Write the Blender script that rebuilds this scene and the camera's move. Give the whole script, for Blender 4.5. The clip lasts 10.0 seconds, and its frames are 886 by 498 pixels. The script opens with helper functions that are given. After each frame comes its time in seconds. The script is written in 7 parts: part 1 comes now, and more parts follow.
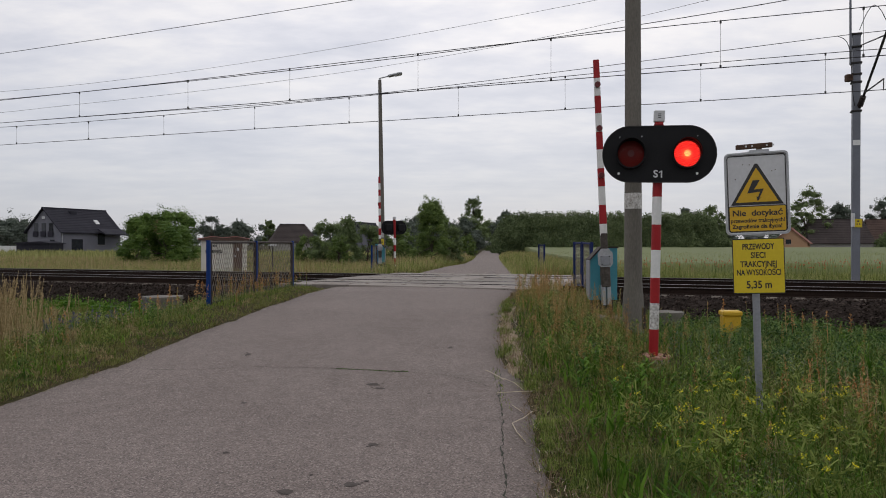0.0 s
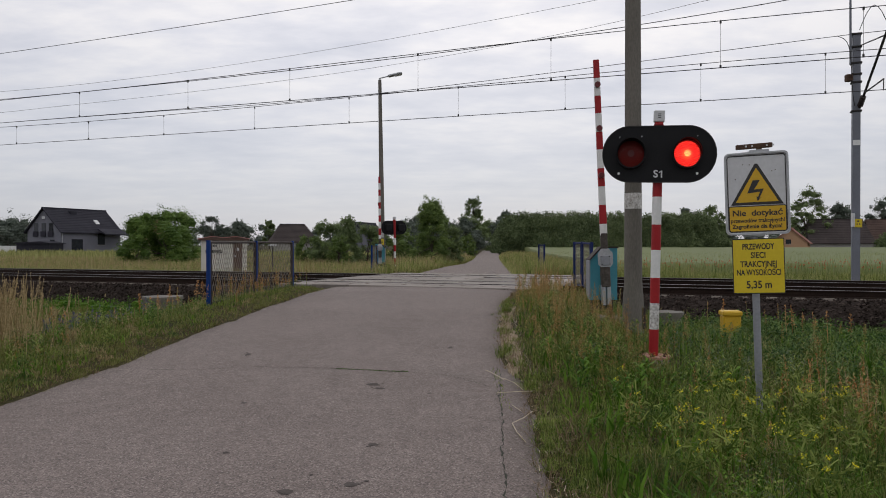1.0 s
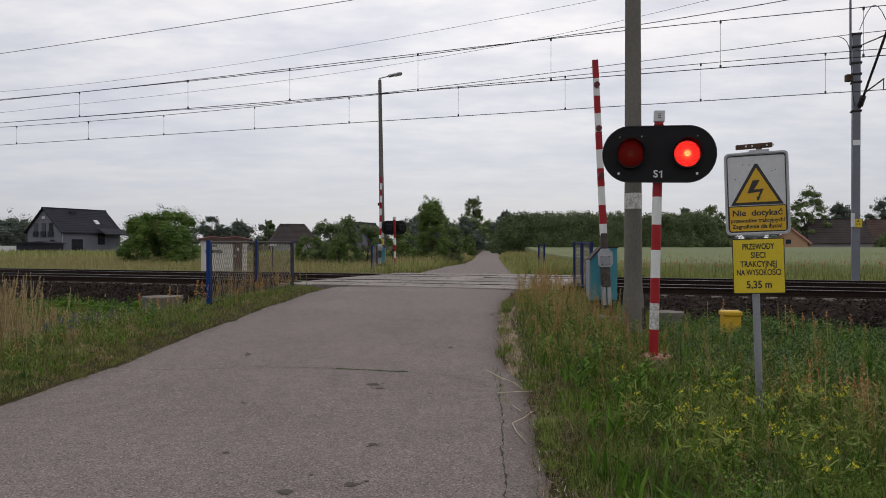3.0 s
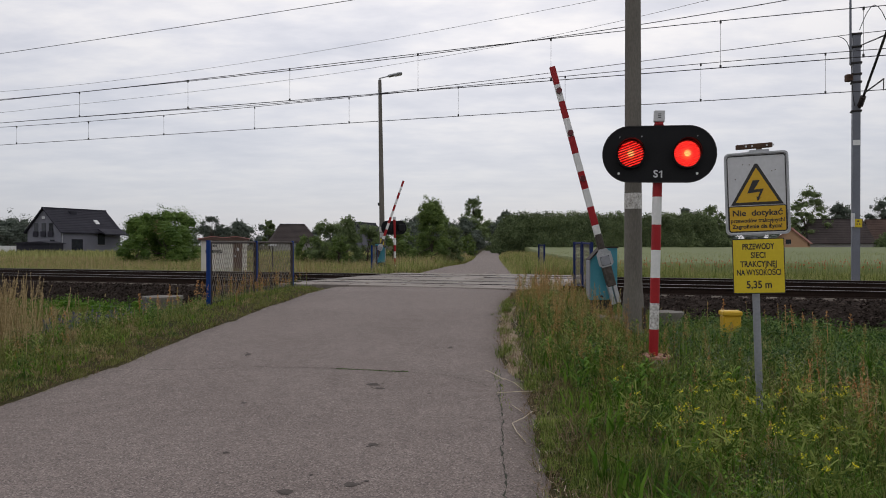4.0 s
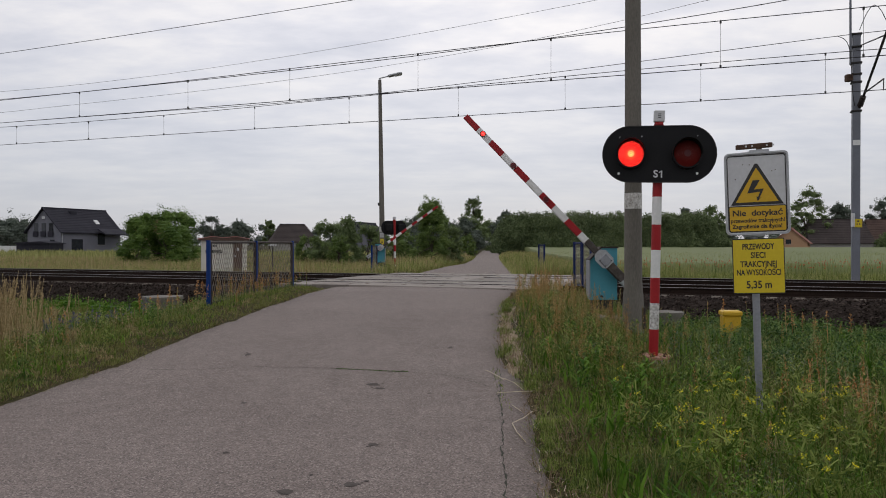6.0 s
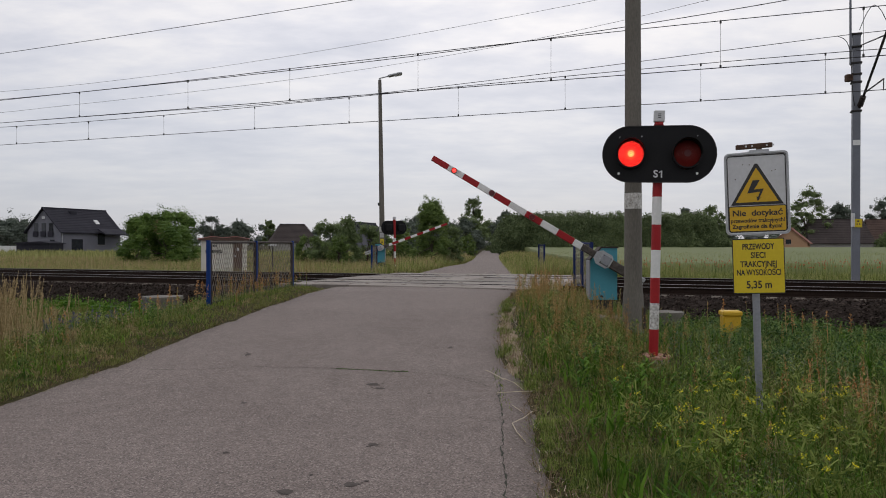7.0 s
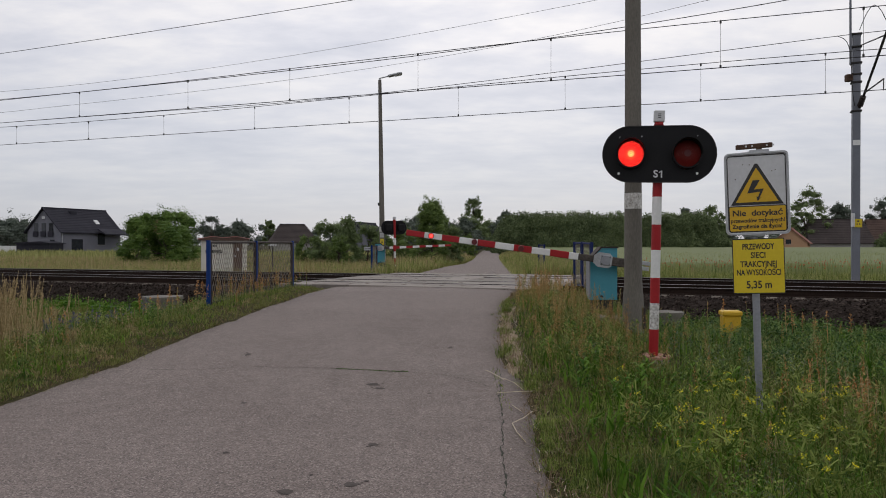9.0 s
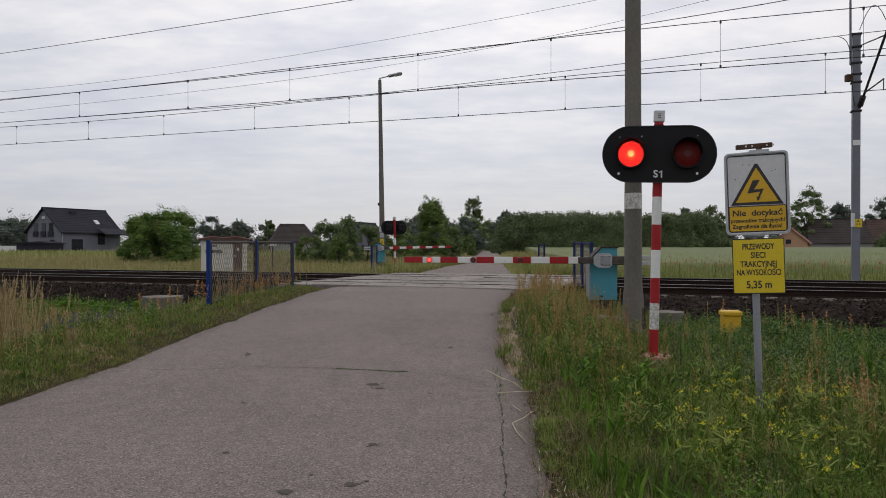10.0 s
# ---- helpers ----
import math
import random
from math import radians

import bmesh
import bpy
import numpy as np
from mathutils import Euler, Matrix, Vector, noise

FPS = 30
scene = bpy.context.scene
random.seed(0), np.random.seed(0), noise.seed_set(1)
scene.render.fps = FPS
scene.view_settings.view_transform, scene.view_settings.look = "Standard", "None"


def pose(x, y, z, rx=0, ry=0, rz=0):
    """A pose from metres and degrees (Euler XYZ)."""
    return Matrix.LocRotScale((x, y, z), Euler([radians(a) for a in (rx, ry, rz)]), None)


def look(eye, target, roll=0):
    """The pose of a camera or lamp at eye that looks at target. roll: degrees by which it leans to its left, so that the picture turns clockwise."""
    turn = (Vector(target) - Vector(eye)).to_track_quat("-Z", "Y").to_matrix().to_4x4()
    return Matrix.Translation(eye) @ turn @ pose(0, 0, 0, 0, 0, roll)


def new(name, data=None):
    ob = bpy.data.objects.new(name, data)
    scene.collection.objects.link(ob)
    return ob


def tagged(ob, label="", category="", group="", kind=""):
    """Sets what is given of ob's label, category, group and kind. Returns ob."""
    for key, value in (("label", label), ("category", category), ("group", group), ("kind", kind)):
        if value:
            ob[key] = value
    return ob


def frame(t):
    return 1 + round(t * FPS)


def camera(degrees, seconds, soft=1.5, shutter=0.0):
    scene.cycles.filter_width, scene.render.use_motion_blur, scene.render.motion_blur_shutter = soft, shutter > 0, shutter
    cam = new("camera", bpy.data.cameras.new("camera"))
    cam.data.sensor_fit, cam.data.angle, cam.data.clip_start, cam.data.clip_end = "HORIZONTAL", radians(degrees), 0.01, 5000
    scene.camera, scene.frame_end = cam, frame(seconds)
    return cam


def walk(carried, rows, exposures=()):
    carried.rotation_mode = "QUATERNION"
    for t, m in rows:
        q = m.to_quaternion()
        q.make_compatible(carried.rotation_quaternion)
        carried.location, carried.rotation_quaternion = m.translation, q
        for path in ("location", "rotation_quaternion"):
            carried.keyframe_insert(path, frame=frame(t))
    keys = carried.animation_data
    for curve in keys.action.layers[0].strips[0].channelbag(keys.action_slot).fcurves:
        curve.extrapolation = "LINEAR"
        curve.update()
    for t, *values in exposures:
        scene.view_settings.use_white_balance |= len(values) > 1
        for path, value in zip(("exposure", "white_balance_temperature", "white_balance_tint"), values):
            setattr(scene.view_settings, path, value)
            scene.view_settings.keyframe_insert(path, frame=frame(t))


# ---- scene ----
# ---------------------------------------------------------------- camera
cam = camera(62.2, 10.0, 0.95)
EYE = pose(0, 0, 1.55, 89.69, 0, 0)
walk(cam, [(0.0, EYE), (10.0, EYE)], exposures=[(0.0, 0.0), (10.0, 0.0)])

# ---------------------------------------------------------------- sky and light
world = bpy.data.worlds.new("overcast_sky")
scene.world = world
world.use_nodes = True


def build_sky():
    nt = world.node_tree
    n, l = nt.nodes, nt.links
    n.clear()
    out, bg = n.new("ShaderNodeOutputWorld"), n.new("ShaderNodeBackground")
    tc, sep = n.new("ShaderNodeTexCoord"), n.new("ShaderNodeSeparateXYZ")
    l.new(tc.outputs["Generated"], sep.inputs[0])
    sky = n.new("ShaderNodeTexSky")
    sky.sky_type, sky.sun_disc = "NISHITA", False
    sky.sun_elevation, sky.sun_rotation = radians(38), radians(6)
    # cloud deck: seen on a plane overhead, so that it flattens towards the horizon
    add = n.new("ShaderNodeMath"); add.operation = "ADD"; add.inputs[1].default_value = 0.16
    l.new(sep.outputs["Z"], add.inputs[0])
    div = n.new("ShaderNodeVectorMath"); div.operation = "DIVIDE"
    comb = n.new("ShaderNodeCombineXYZ")
    for i in range(3):
        l.new(add.outputs[0], comb.inputs[i])
    l.new(tc.outputs["Generated"], div.inputs[0]); l.new(comb.outputs[0], div.inputs[1])
    mp = n.new("ShaderNodeMapping"); mp.inputs["Scale"].default_value = (1.0, 1.5, 0.0)
    mp.inputs["Location"].default_value = (3.1, 0.4, 0)
    mp.inputs["Rotation"].default_value = (0, 0, radians(12))
    l.new(div.outputs[0], mp.inputs[0])
    n1, n2 = n.new("ShaderNodeTexNoise"), n.new("ShaderNodeTexNoise")
    n1.inputs["Scale"].default_value, n1.inputs["Detail"].default_value = 1.5, 6
    n2.inputs["Scale"].default_value, n2.inputs["Detail"].default_value = 5.0, 5
    n1.inputs["Roughness"].default_value = n2.inputs["Roughness"].default_value = 0.55
    for t in (n1, n2):
        l.new(mp.outputs[0], t.inputs["Vector"])
    mx = n.new("ShaderNodeMath"); mx.operation = "MULTIPLY_ADD"; mx.inputs[1].default_value = 0.45
    l.new(n2.outputs[0], mx.inputs[0]); l.new(n1.outputs[0], mx.inputs[2])
    ramp = n.new("ShaderNodeValToRGB")
    e = ramp.color_ramp.elements
    e[0].position, e[0].color = 0.52, (0.675, 0.682, 0.755, 1)
    e[1].position, e[1].color = 0.88, (0.985, 0.95, 0.95, 1)
    m1 = e.new(0.70); m1.color = (0.815, 0.806, 0.858, 1)
    l.new(mx.outputs[0], ramp.inputs[0])
    # haze towards the horizon
    hz = n.new("ShaderNodeMapRange")
    hz.inputs["From Min"].default_value, hz.inputs["From Max"].default_value = 0.0, 0.27
    l.new(sep.outputs["Z"], hz.inputs["Value"])
    mix = n.new("ShaderNodeMix"); mix.data_type = "RGBA"
    mix.inputs[6].default_value = (0.525, 0.545, 0.615, 1)
    l.new(hz.outputs[0], mix.inputs[0]); l.new(ramp.outputs[0], mix.inputs[7])
    # an overcast sky brightens towards the zenith
    gain = n.new("ShaderNodeMapRange")
    gain.inputs["From Min"].default_value, gain.inputs["From Max"].default_value = 0.25, 0.9
    gain.inputs["To Min"].default_value, gain.inputs["To Max"].default_value = 1.0, 1.15
    l.new(sep.outputs["Z"], gain.inputs["Value"])
    mul = n.new("ShaderNodeVectorMath"); mul.operation = "SCALE"
    l.new(mix.outputs[2], mul.inputs[0]); l.new(gain.outputs[0], mul.inputs["Scale"])
    # the deck glows a little towards the veiled sun
    dot = n.new("ShaderNodeVectorMath"); dot.operation = "DOT_PRODUCT"
    dot.inputs[1].default_value = (0.0, 1.0, 0.0)
    l.new(tc.outputs["Generated"], dot.inputs[0])
    glow = n.new("ShaderNodeMapRange")
    glow.inputs["From Min"].default_value, glow.inputs["From Max"].default_value = 0.72, 1.0
    glow.inputs["To Min"].default_value, glow.inputs["To Max"].default_value = 0.89, 1.035
    l.new(dot.outputs["Value"], glow.inputs["Value"])
    lit = n.new("ShaderNodeVectorMath"); lit.operation = "SCALE"
    l.new(mul.outputs[0], lit.inputs[0]); l.new(glow.outputs[0], lit.inputs["Scale"])
    # a little clear sky shines through the deck
    veil = n.new("ShaderNodeVectorMath"); veil.operation = "MULTIPLY_ADD"
    veil.inputs[1].default_value = (0.012, 0.012, 0.012)
    l.new(sky.outputs[0], veil.inputs[0]); l.new(lit.outputs[0], veil.inputs[2])
    l.new(veil.outputs[0], bg.inputs["Color"])
    bg.inputs["Strength"].default_value = 0.872
    l.new(bg.outputs[0], out.inputs[0])


build_sky()
sun_data = bpy.data.lights.new("sun", "SUN")
sun_data.energy, sun_data.angle, sun_data.color = 0.35, radians(25), (1.0, 0.96, 0.9)
sun = new("sun", sun_data)
sun.matrix_basis = look((0, 0, 60), (-5, -42, 18))

# ---------------------------------------------------------------- materials


def mat(name, c1, c2, s1=4.0, s2=60.0, rough=0.8, metal=0.0, bump=0.2, depth=0.01, rnd=0.0, stretch=(1, 1, 1), spec=0.5, island=0.0, mixer=0.5, trans=0.0):
    """A surface of two tones, mottled at two scales, with fine relief."""
    m = bpy.data.materials.new(name)
    m.use_nodes = True
    nt = m.node_tree
    n, l = nt.nodes, nt.links
    b = n["Principled BSDF"]
    tc, mp = n.new("ShaderNodeTexCoord"), n.new("ShaderNodeMapping")
    mp.inputs["Scale"].default_value = stretch
    l.new(tc.outputs["Object"], mp.inputs[0])
    a1, a2 = n.new("ShaderNodeTexNoise"), n.new("ShaderNodeTexNoise")
    a1.inputs["Scale"].default_value, a2.inputs["Scale"].default_value = s1, s2
    a1.inputs["Detail"].default_value, a2.inputs["Detail"].default_value = 5, 3
    for a in (a1, a2):
        l.new(mp.outputs[0], a.inputs["Vector"])
    mx = n.new("ShaderNodeMix")
    mx.inputs[0].default_value = mixer
    l.new(a1.outputs[0], mx.inputs[2]); l.new(a2.outputs[0], mx.inputs[3])
    val = mx.outputs[0]
    for on, node, socket in ((rnd, "ShaderNodeObjectInfo", "Random"), (island, "ShaderNodeNewGeometry", "Random Per Island")):
        if on:
            src = n.new(node)
            ma = n.new("ShaderNodeMath"); ma.operation = "MULTIPLY_ADD"; ma.inputs[1].default_value = on
            sub = n.new("ShaderNodeMath"); sub.operation = "SUBTRACT"; sub.inputs[1].default_value = on / 2
            l.new(src.outputs[socket], ma.inputs[0]); l.new(val, ma.inputs[2]); l.new(ma.outputs[0], sub.inputs[0])
            val = sub.outputs[0]
    ramp = n.new("ShaderNodeValToRGB")
    e = ramp.color_ramp.elements
    e[0].position, e[0].color = 0.32, (*c1, 1)
    e[1].position, e[1].color = 0.68, (*c2, 1)
    l.new(val, ramp.inputs[0]); l.new(ramp.outputs[0], b.inputs["Base Color"])
    b.inputs["Roughness"].default_value, b.inputs["Metallic"].default_value = rough, metal
    b.inputs["Specular IOR Level"].default_value = spec
    if bump:
        bp = n.new("ShaderNodeBump")
        bp.inputs["Strength"].default_value, bp.inputs["Distance"].default_value = bump, depth
        l.new(a2.outputs[0], bp.inputs["Height"]); l.new(bp.outputs[0], b.inputs["Normal"])
    if trans:
        tr = n.new("ShaderNodeBsdfTranslucent")
        ms = n.new("ShaderNodeMixShader"); ms.inputs[0].default_value = trans
        l.new(ramp.outputs[0], tr.inputs[0]); l.new(b.outputs[0], ms.inputs[1]); l.new(tr.outputs[0], ms.inputs[2])
        l.new(ms.outputs[0], n["Material Output"].inputs[0])
    return m


def asphalt_material():
    m = mat("asphalt", (0.146, 0.115, 0.102), (0.200, 0.162, 0.145), 0.7, 5.0, 0.9, bump=0.0)
    nt = m.node_tree
    n, l = nt.nodes, nt.links
    b = n["Principled BSDF"]
    tc = n["Texture Coordinate"]
    v = n.new("ShaderNodeTexVoronoi"); v.inputs["Scale"].default_value = 95
    l.new(tc.outputs["Object"], v.inputs["Vector"])
    g = n.new("ShaderNodeTexNoise"); g.inputs["Scale"].default_value = 150; g.inputs["Detail"].default_value = 4
    l.new(tc.outputs["Object"], g.inputs["Vector"])
    base = b.inputs["Base Color"].links[0].from_socket
    mix = n.new("ShaderNodeMix"); mix.data_type, mix.blend_type = "RGBA", "OVERLAY"
    mix.inputs[0].default_value = 0.85
    hs = n.new("ShaderNodeMapRange")
    hs.inputs["To Min"].default_value, hs.inputs["To Max"].default_value = 0.0, 1.0
    l.new(v.outputs["Color"], hs.inputs["Value"])
    mg = n.new("ShaderNodeMix"); mg.inputs[0].default_value = 0.30
    l.new(hs.outputs[0], mg.inputs[2]); l.new(g.outputs[0], mg.inputs[3])
    l.new(base, mix.inputs[6]); l.new(mg.outputs[0], mix.inputs[7])
    # pale chips of stone in the tar
    chip = n.new("ShaderNodeSeparateColor")
    l.new(v.outputs["Color"], chip.inputs[0])
    pale = n.new("ShaderNodeMapRange")
    pale.inputs["From Min"].default_value, pale.inputs["From Max"].default_value = 0.88, 0.95
    pale.inputs["To Max"].default_value = 0.45
    l.new(chip.outputs[1], pale.inputs["Value"])
    chips = n.new("ShaderNodeMix"); chips.data_type = "RGBA"
    chips.inputs[7].default_value = (0.36, 0.32, 0.29, 1)
    l.new(pale.outputs[0], chips.inputs[0]); l.new(mix.outputs[2], chips.inputs[6])
    l.new(chips.outputs[2], b.inputs["Base Color"])
    bp = n.new("ShaderNodeBump"); bp.inputs["Strength"].default_value, bp.inputs["Distance"].default_value = 0.7, 0.008
    l.new(mg.outputs[0], bp.inputs["Height"]); l.new(bp.outputs[0], b.inputs["Normal"])
    return m


M = {}
M["asphalt"] = asphalt_material()
M["crack"] = mat("crack_filling", (0.02, 0.02, 0.016), (0.05, 0.055, 0.035), 9, 80, 0.95)
M["stain"] = mat("oil_stain", (0.055, 0.047, 0.043), (0.120, 0.103, 0.093), 25, 120, 0.95, spec=0.15)
M["soil"] = mat("grassy_soil", (0.022, 0.024, 0.009), (0.075, 0.062, 0.028), 0.8, 14, 0.95, spec=0.08, bump=0.8, depth=0.04)
M["sand"] = mat("dry_sand", (0.19, 0.145, 0.095), (0.34, 0.27, 0.185), 5, 45, 0.95, bump=0.15, depth=0.004, spec=0.1)
M["slab"] = mat("crossing_concrete", (0.165, 0.143, 0.124), (0.285, 0.252, 0.222), 1.6, 30, 0.9, rnd=0.25, bump=0.4)
M["concrete"] = mat("cast_concrete", (0.17, 0.155, 0.13), (0.27, 0.25, 0.215), 2.0, 60, 0.9, bump=0.4, stretch=(1, 1, 0.35))
M["grime"] = mat("greasy_rusty_steel", (0.022, 0.017, 0.014), (0.105, 0.088, 0.074), 7, 30, 0.8, bump=0.3)
M["pole"] = mat("spun_concrete", (0.105, 0.096, 0.080), (0.19, 0.175, 0.15), 1.6, 45, 0.9, bump=0.4, stretch=(1.5, 1.5, 0.4))
M["ballast"] = mat("ballast_stone", (0.016, 0.012, 0.010), (0.074, 0.058, 0.050), 3, 22, 0.95, spec=0.04, bump=0.9, depth=0.03, island=0.5)
M["rail_side"] = mat("rusty_rail", (0.016, 0.011, 0.009), (0.036, 0.024, 0.019), 3, 40, 0.95, spec=0.08)
M["rail_top"] = mat("worn_rail_head", (0.11, 0.10, 0.10), (0.20, 0.19, 0.185), 3, 40, 0.45, metal=0.8, bump=0)
M["sleeper"] = mat("sleeper_concrete", (0.10, 0.085, 0.070), (0.19, 0.165, 0.14), 3, 40, 0.95, spec=0.1, rnd=0.2)
M["red"] = mat("red_paint", (0.29, 0.012, 0.016), (0.39, 0.018, 0.022), 3, 40, 0.5, bump=0.05, spec=0.3)
M["white"] = mat("white_paint", (0.66, 0.66, 0.64), (0.80, 0.80, 0.78), 4, 30, 0.5, bump=0.05)
M["flaked"] = mat("flaking_white_paint", (0.22, 0.20, 0.17), (0.78, 0.77, 0.74), 9, 38, 0.75, bump=0.4, mixer=0.7)
M["pink"] = mat("faded_red_paint", (0.34, 0.12, 0.10), (0.50, 0.26, 0.23), 7, 40, 0.7)
M["black"] = mat("black_board", (0.006, 0.006, 0.007), (0.011, 0.011, 0.012), 3, 50, 0.6, bump=0.05, spec=0.2)
M["dark"] = mat("dark_iron", (0.014, 0.013, 0.013), (0.035, 0.032, 0.03), 6, 50, 0.7)
M["grey"] = mat("grey_steel", (0.22, 0.23, 0.25), (0.32, 0.33, 0.35), 3, 40, 0.55, metal=0.3, bump=0.1)
M["zinc"] = mat("galvanised_steel", (0.34, 0.35, 0.36), (0.52, 0.53, 0.54), 6, 40, 0.5, metal=0.6, bump=0.1)
M["mast"] = mat("painted_mast_steel", (0.13, 0.14, 0.165), (0.19, 0.20, 0.23), 1.5, 30, 0.6, bump=0.1)
M["rust"] = mat("rusty_iron", (0.045, 0.025, 0.016), (0.11, 0.06, 0.035), 8, 60, 0.9, bump=0.4)
M["browniron"] = mat("brown_painted_iron", (0.022, 0.016, 0.014), (0.05, 0.034, 0.028), 6, 50, 0.8)
M["rustlight"] = mat("weathered_mesh", (0.13, 0.112, 0.092), (0.25, 0.222, 0.185), 8, 60, 0.9)
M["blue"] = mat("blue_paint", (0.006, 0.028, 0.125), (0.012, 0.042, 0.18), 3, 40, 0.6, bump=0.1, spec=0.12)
# The same blue, its shade put into the colour, for the right-hand fences.
M["navy"] = mat("blue_paint_in_shade", (0.012, 0.020, 0.070), (0.022, 0.034, 0.12), 3, 40, 0.7, bump=0.1, spec=0.12)
M["teal"] = mat("teal_paint", (0.045, 0.235, 0.30), (0.065, 0.30, 0.37), 2, 30, 0.5, bump=0.08)
M["yellow"] = mat("sign_yellow", (0.62, 0.46, 0.010), (0.70, 0.53, 0.015), 2, 40, 0.45, bump=0.02)
M["amber"] = mat("sign_amber", (0.56, 0.33, 0.006), (0.64, 0.39, 0.010), 3, 40, 0.45, bump=0.02)
M["signwhite"] = mat("sign_white", (0.52, 0.525, 0.53), (0.62, 0.625, 0.63), 2.5, 30, 0.5, bump=0.02)
M["signblack"] = mat("sign_black", (0.015, 0.013, 0.012), (0.03, 0.028, 0.026), 5, 40, 0.5, bump=0)
M["hut"] = mat("hut_cream_render", (0.55, 0.52, 0.45), (0.68, 0.65, 0.58), 1.2, 40, 0.9)
M["brown"] = mat("brown_door_paint", (0.07, 0.035, 0.025), (0.11, 0.06, 0.04), 2, 40, 0.6)
M["yellowbox"] = mat("yellow_plastic", (0.55, 0.33, 0.012), (0.66, 0.42, 0.02), 4, 40, 0.5)
M["wire"] = mat("wire_copper_dark", (0.035, 0.033, 0.036), (0.06, 0.056, 0.06), 1, 9, 0.6, metal=0.5, bump=0)
M["thatch"] = mat("brown_thatch", (0.125, 0.088, 0.050), (0.32, 0.24, 0.145), 5, 40, 0.95, island=0.5, spec=0.1)
M["straw"] = mat("dry_straw", (0.42, 0.34, 0.24), (0.60, 0.52, 0.40), 5, 40, 0.9, island=0.3)


def lens_material(name, tint, gloss):
    m = bpy.data.materials.new(name)
    m.use_nodes = True
    n, l = m.node_tree.nodes, m.node_tree.links
    n.remove(n["Principled BSDF"])
    t, g, ms = n.new("ShaderNodeBsdfTransparent"), n.new("ShaderNodeBsdfGlossy"), n.new("ShaderNodeMixShader")
    t.inputs[0].default_value = (*tint, 1)
    g.inputs["Roughness"].default_value = 0.18
    f = n.new("ShaderNodeFresnel"); f.inputs[0].default_value = gloss
    w = n.new("ShaderNodeTexWave"); w.inputs["Scale"].default_value = 9
    bp = n.new("ShaderNodeBump"); bp.inputs["Strength"].default_value = 0.3
    tc = n.new("ShaderNodeTexCoord")
    l.new(tc.outputs["Object"], w.inputs["Vector"]); l.new(w.outputs[1], bp.inputs["Height"]); l.new(bp.outputs[0], g.inputs["Normal"])
    l.new(f.outputs[0], ms.inputs[0]); l.new(t.outputs[0], ms.inputs[1]); l.new(g.outputs[0], ms.inputs[2])
    l.new(ms.outputs[0], n["Material Output"].inputs[0])
    return m


def glow_material(name, rim, core, power, radius):
    """A lit lamp behind moulded flutes: hot in the middle, deep red outside, brighter along the flutes."""
    m = bpy.data.materials.new(name)
    m.use_nodes = True
    n, l = m.node_tree.nodes, m.node_tree.links
    n.remove(n["Principled BSDF"])
    em = n.new("ShaderNodeEmission")
    em.inputs[1].default_value = power
    tc, ln = n.new("ShaderNodeTexCoord"), n.new("ShaderNodeVectorMath")
    ln.operation = "LENGTH"
    l.new(tc.outputs["Object"], ln.inputs[0])
    mr = n.new("ShaderNodeMapRange"); mr.inputs["From Max"].default_value = radius
    l.new(ln.outputs["Value"], mr.inputs["Value"])
    ramp = n.new("ShaderNodeValToRGB")
    e = ramp.color_ramp.elements
    e[0].position, e[0].color = 0.0, (*core, 1)
    e[1].position, e[1].color = 1.0, tuple(0.55 * c for c in rim) + (1,)
    for at, k in ((0.14, 0.8), (0.30, 0.28), (0.50, 0.0), (0.80, 0.0)):
        q = e.new(at); q.color = tuple(k * a + (1 - k) * b for a, b in zip(core, rim)) + (1,)
    l.new(mr.outputs[0], ramp.inputs[0])
    mp, wv, fl = n.new("ShaderNodeMapping"), n.new("ShaderNodeTexWave"), n.new("ShaderNodeMapRange")
    mp.inputs["Rotation"].default_value = (0, radians(110 if radius > 0.1 else 90), 0)
    wv.inputs["Scale"].default_value = 14.0 if radius > 0.1 else 20
    wv.inputs["Distortion"].default_value, wv.inputs["Detail"].default_value, wv.inputs["Detail Scale"].default_value = 6.0, 3, 3.0
    fl.inputs["From Min"].default_value, fl.inputs["From Max"].default_value = 0.50, 0.95
    fl.inputs["To Min"].default_value, fl.inputs["To Max"].default_value = 0.0, 0.85
    l.new(tc.outputs["Object"], mp.inputs[0]); l.new(mp.outputs[0], wv.inputs["Vector"]); l.new(wv.outputs[1], fl.inputs["Value"])
    mix = n.new("ShaderNodeMix"); mix.data_type = "RGBA"
    mix.inputs[7].default_value = (1.0, 0.15, 0.11, 1)
    l.new(fl.outputs[0], mix.inputs[0]); l.new(ramp.outputs[0], mix.inputs[6]); l.new(mix.outputs[2], em.inputs[0])
    l.new(em.outputs[0], n["Material Output"].inputs[0])
    return m


M["lens"] = lens_material("red_lens_glass", (0.95, 0.42, 0.38), 1.22)
M["glow"] = glow_material("lit_red_reflector", (0.60, 0.006, 0.010), (1.0, 0.52, 0.13), 1.65, 0.16)
M["added_slat"] = mat("dark_red_slat", (0.055, 0.004, 0.004), (0.11, 0.008, 0.008), 20, 90, 0.4)
M["glow_small"] = glow_material("lit_small_lamp", (0.85, 0.030, 0.030), (1.0, 0.28, 0.26), 1.25, 0.05)
M["lens_dark"] = mat("unlit_red_lens", (0.09, 0.008, 0.010), (0.14, 0.012, 0.014), 20, 60, 0.3)

# ---------------------------------------------------------------- mesh helpers


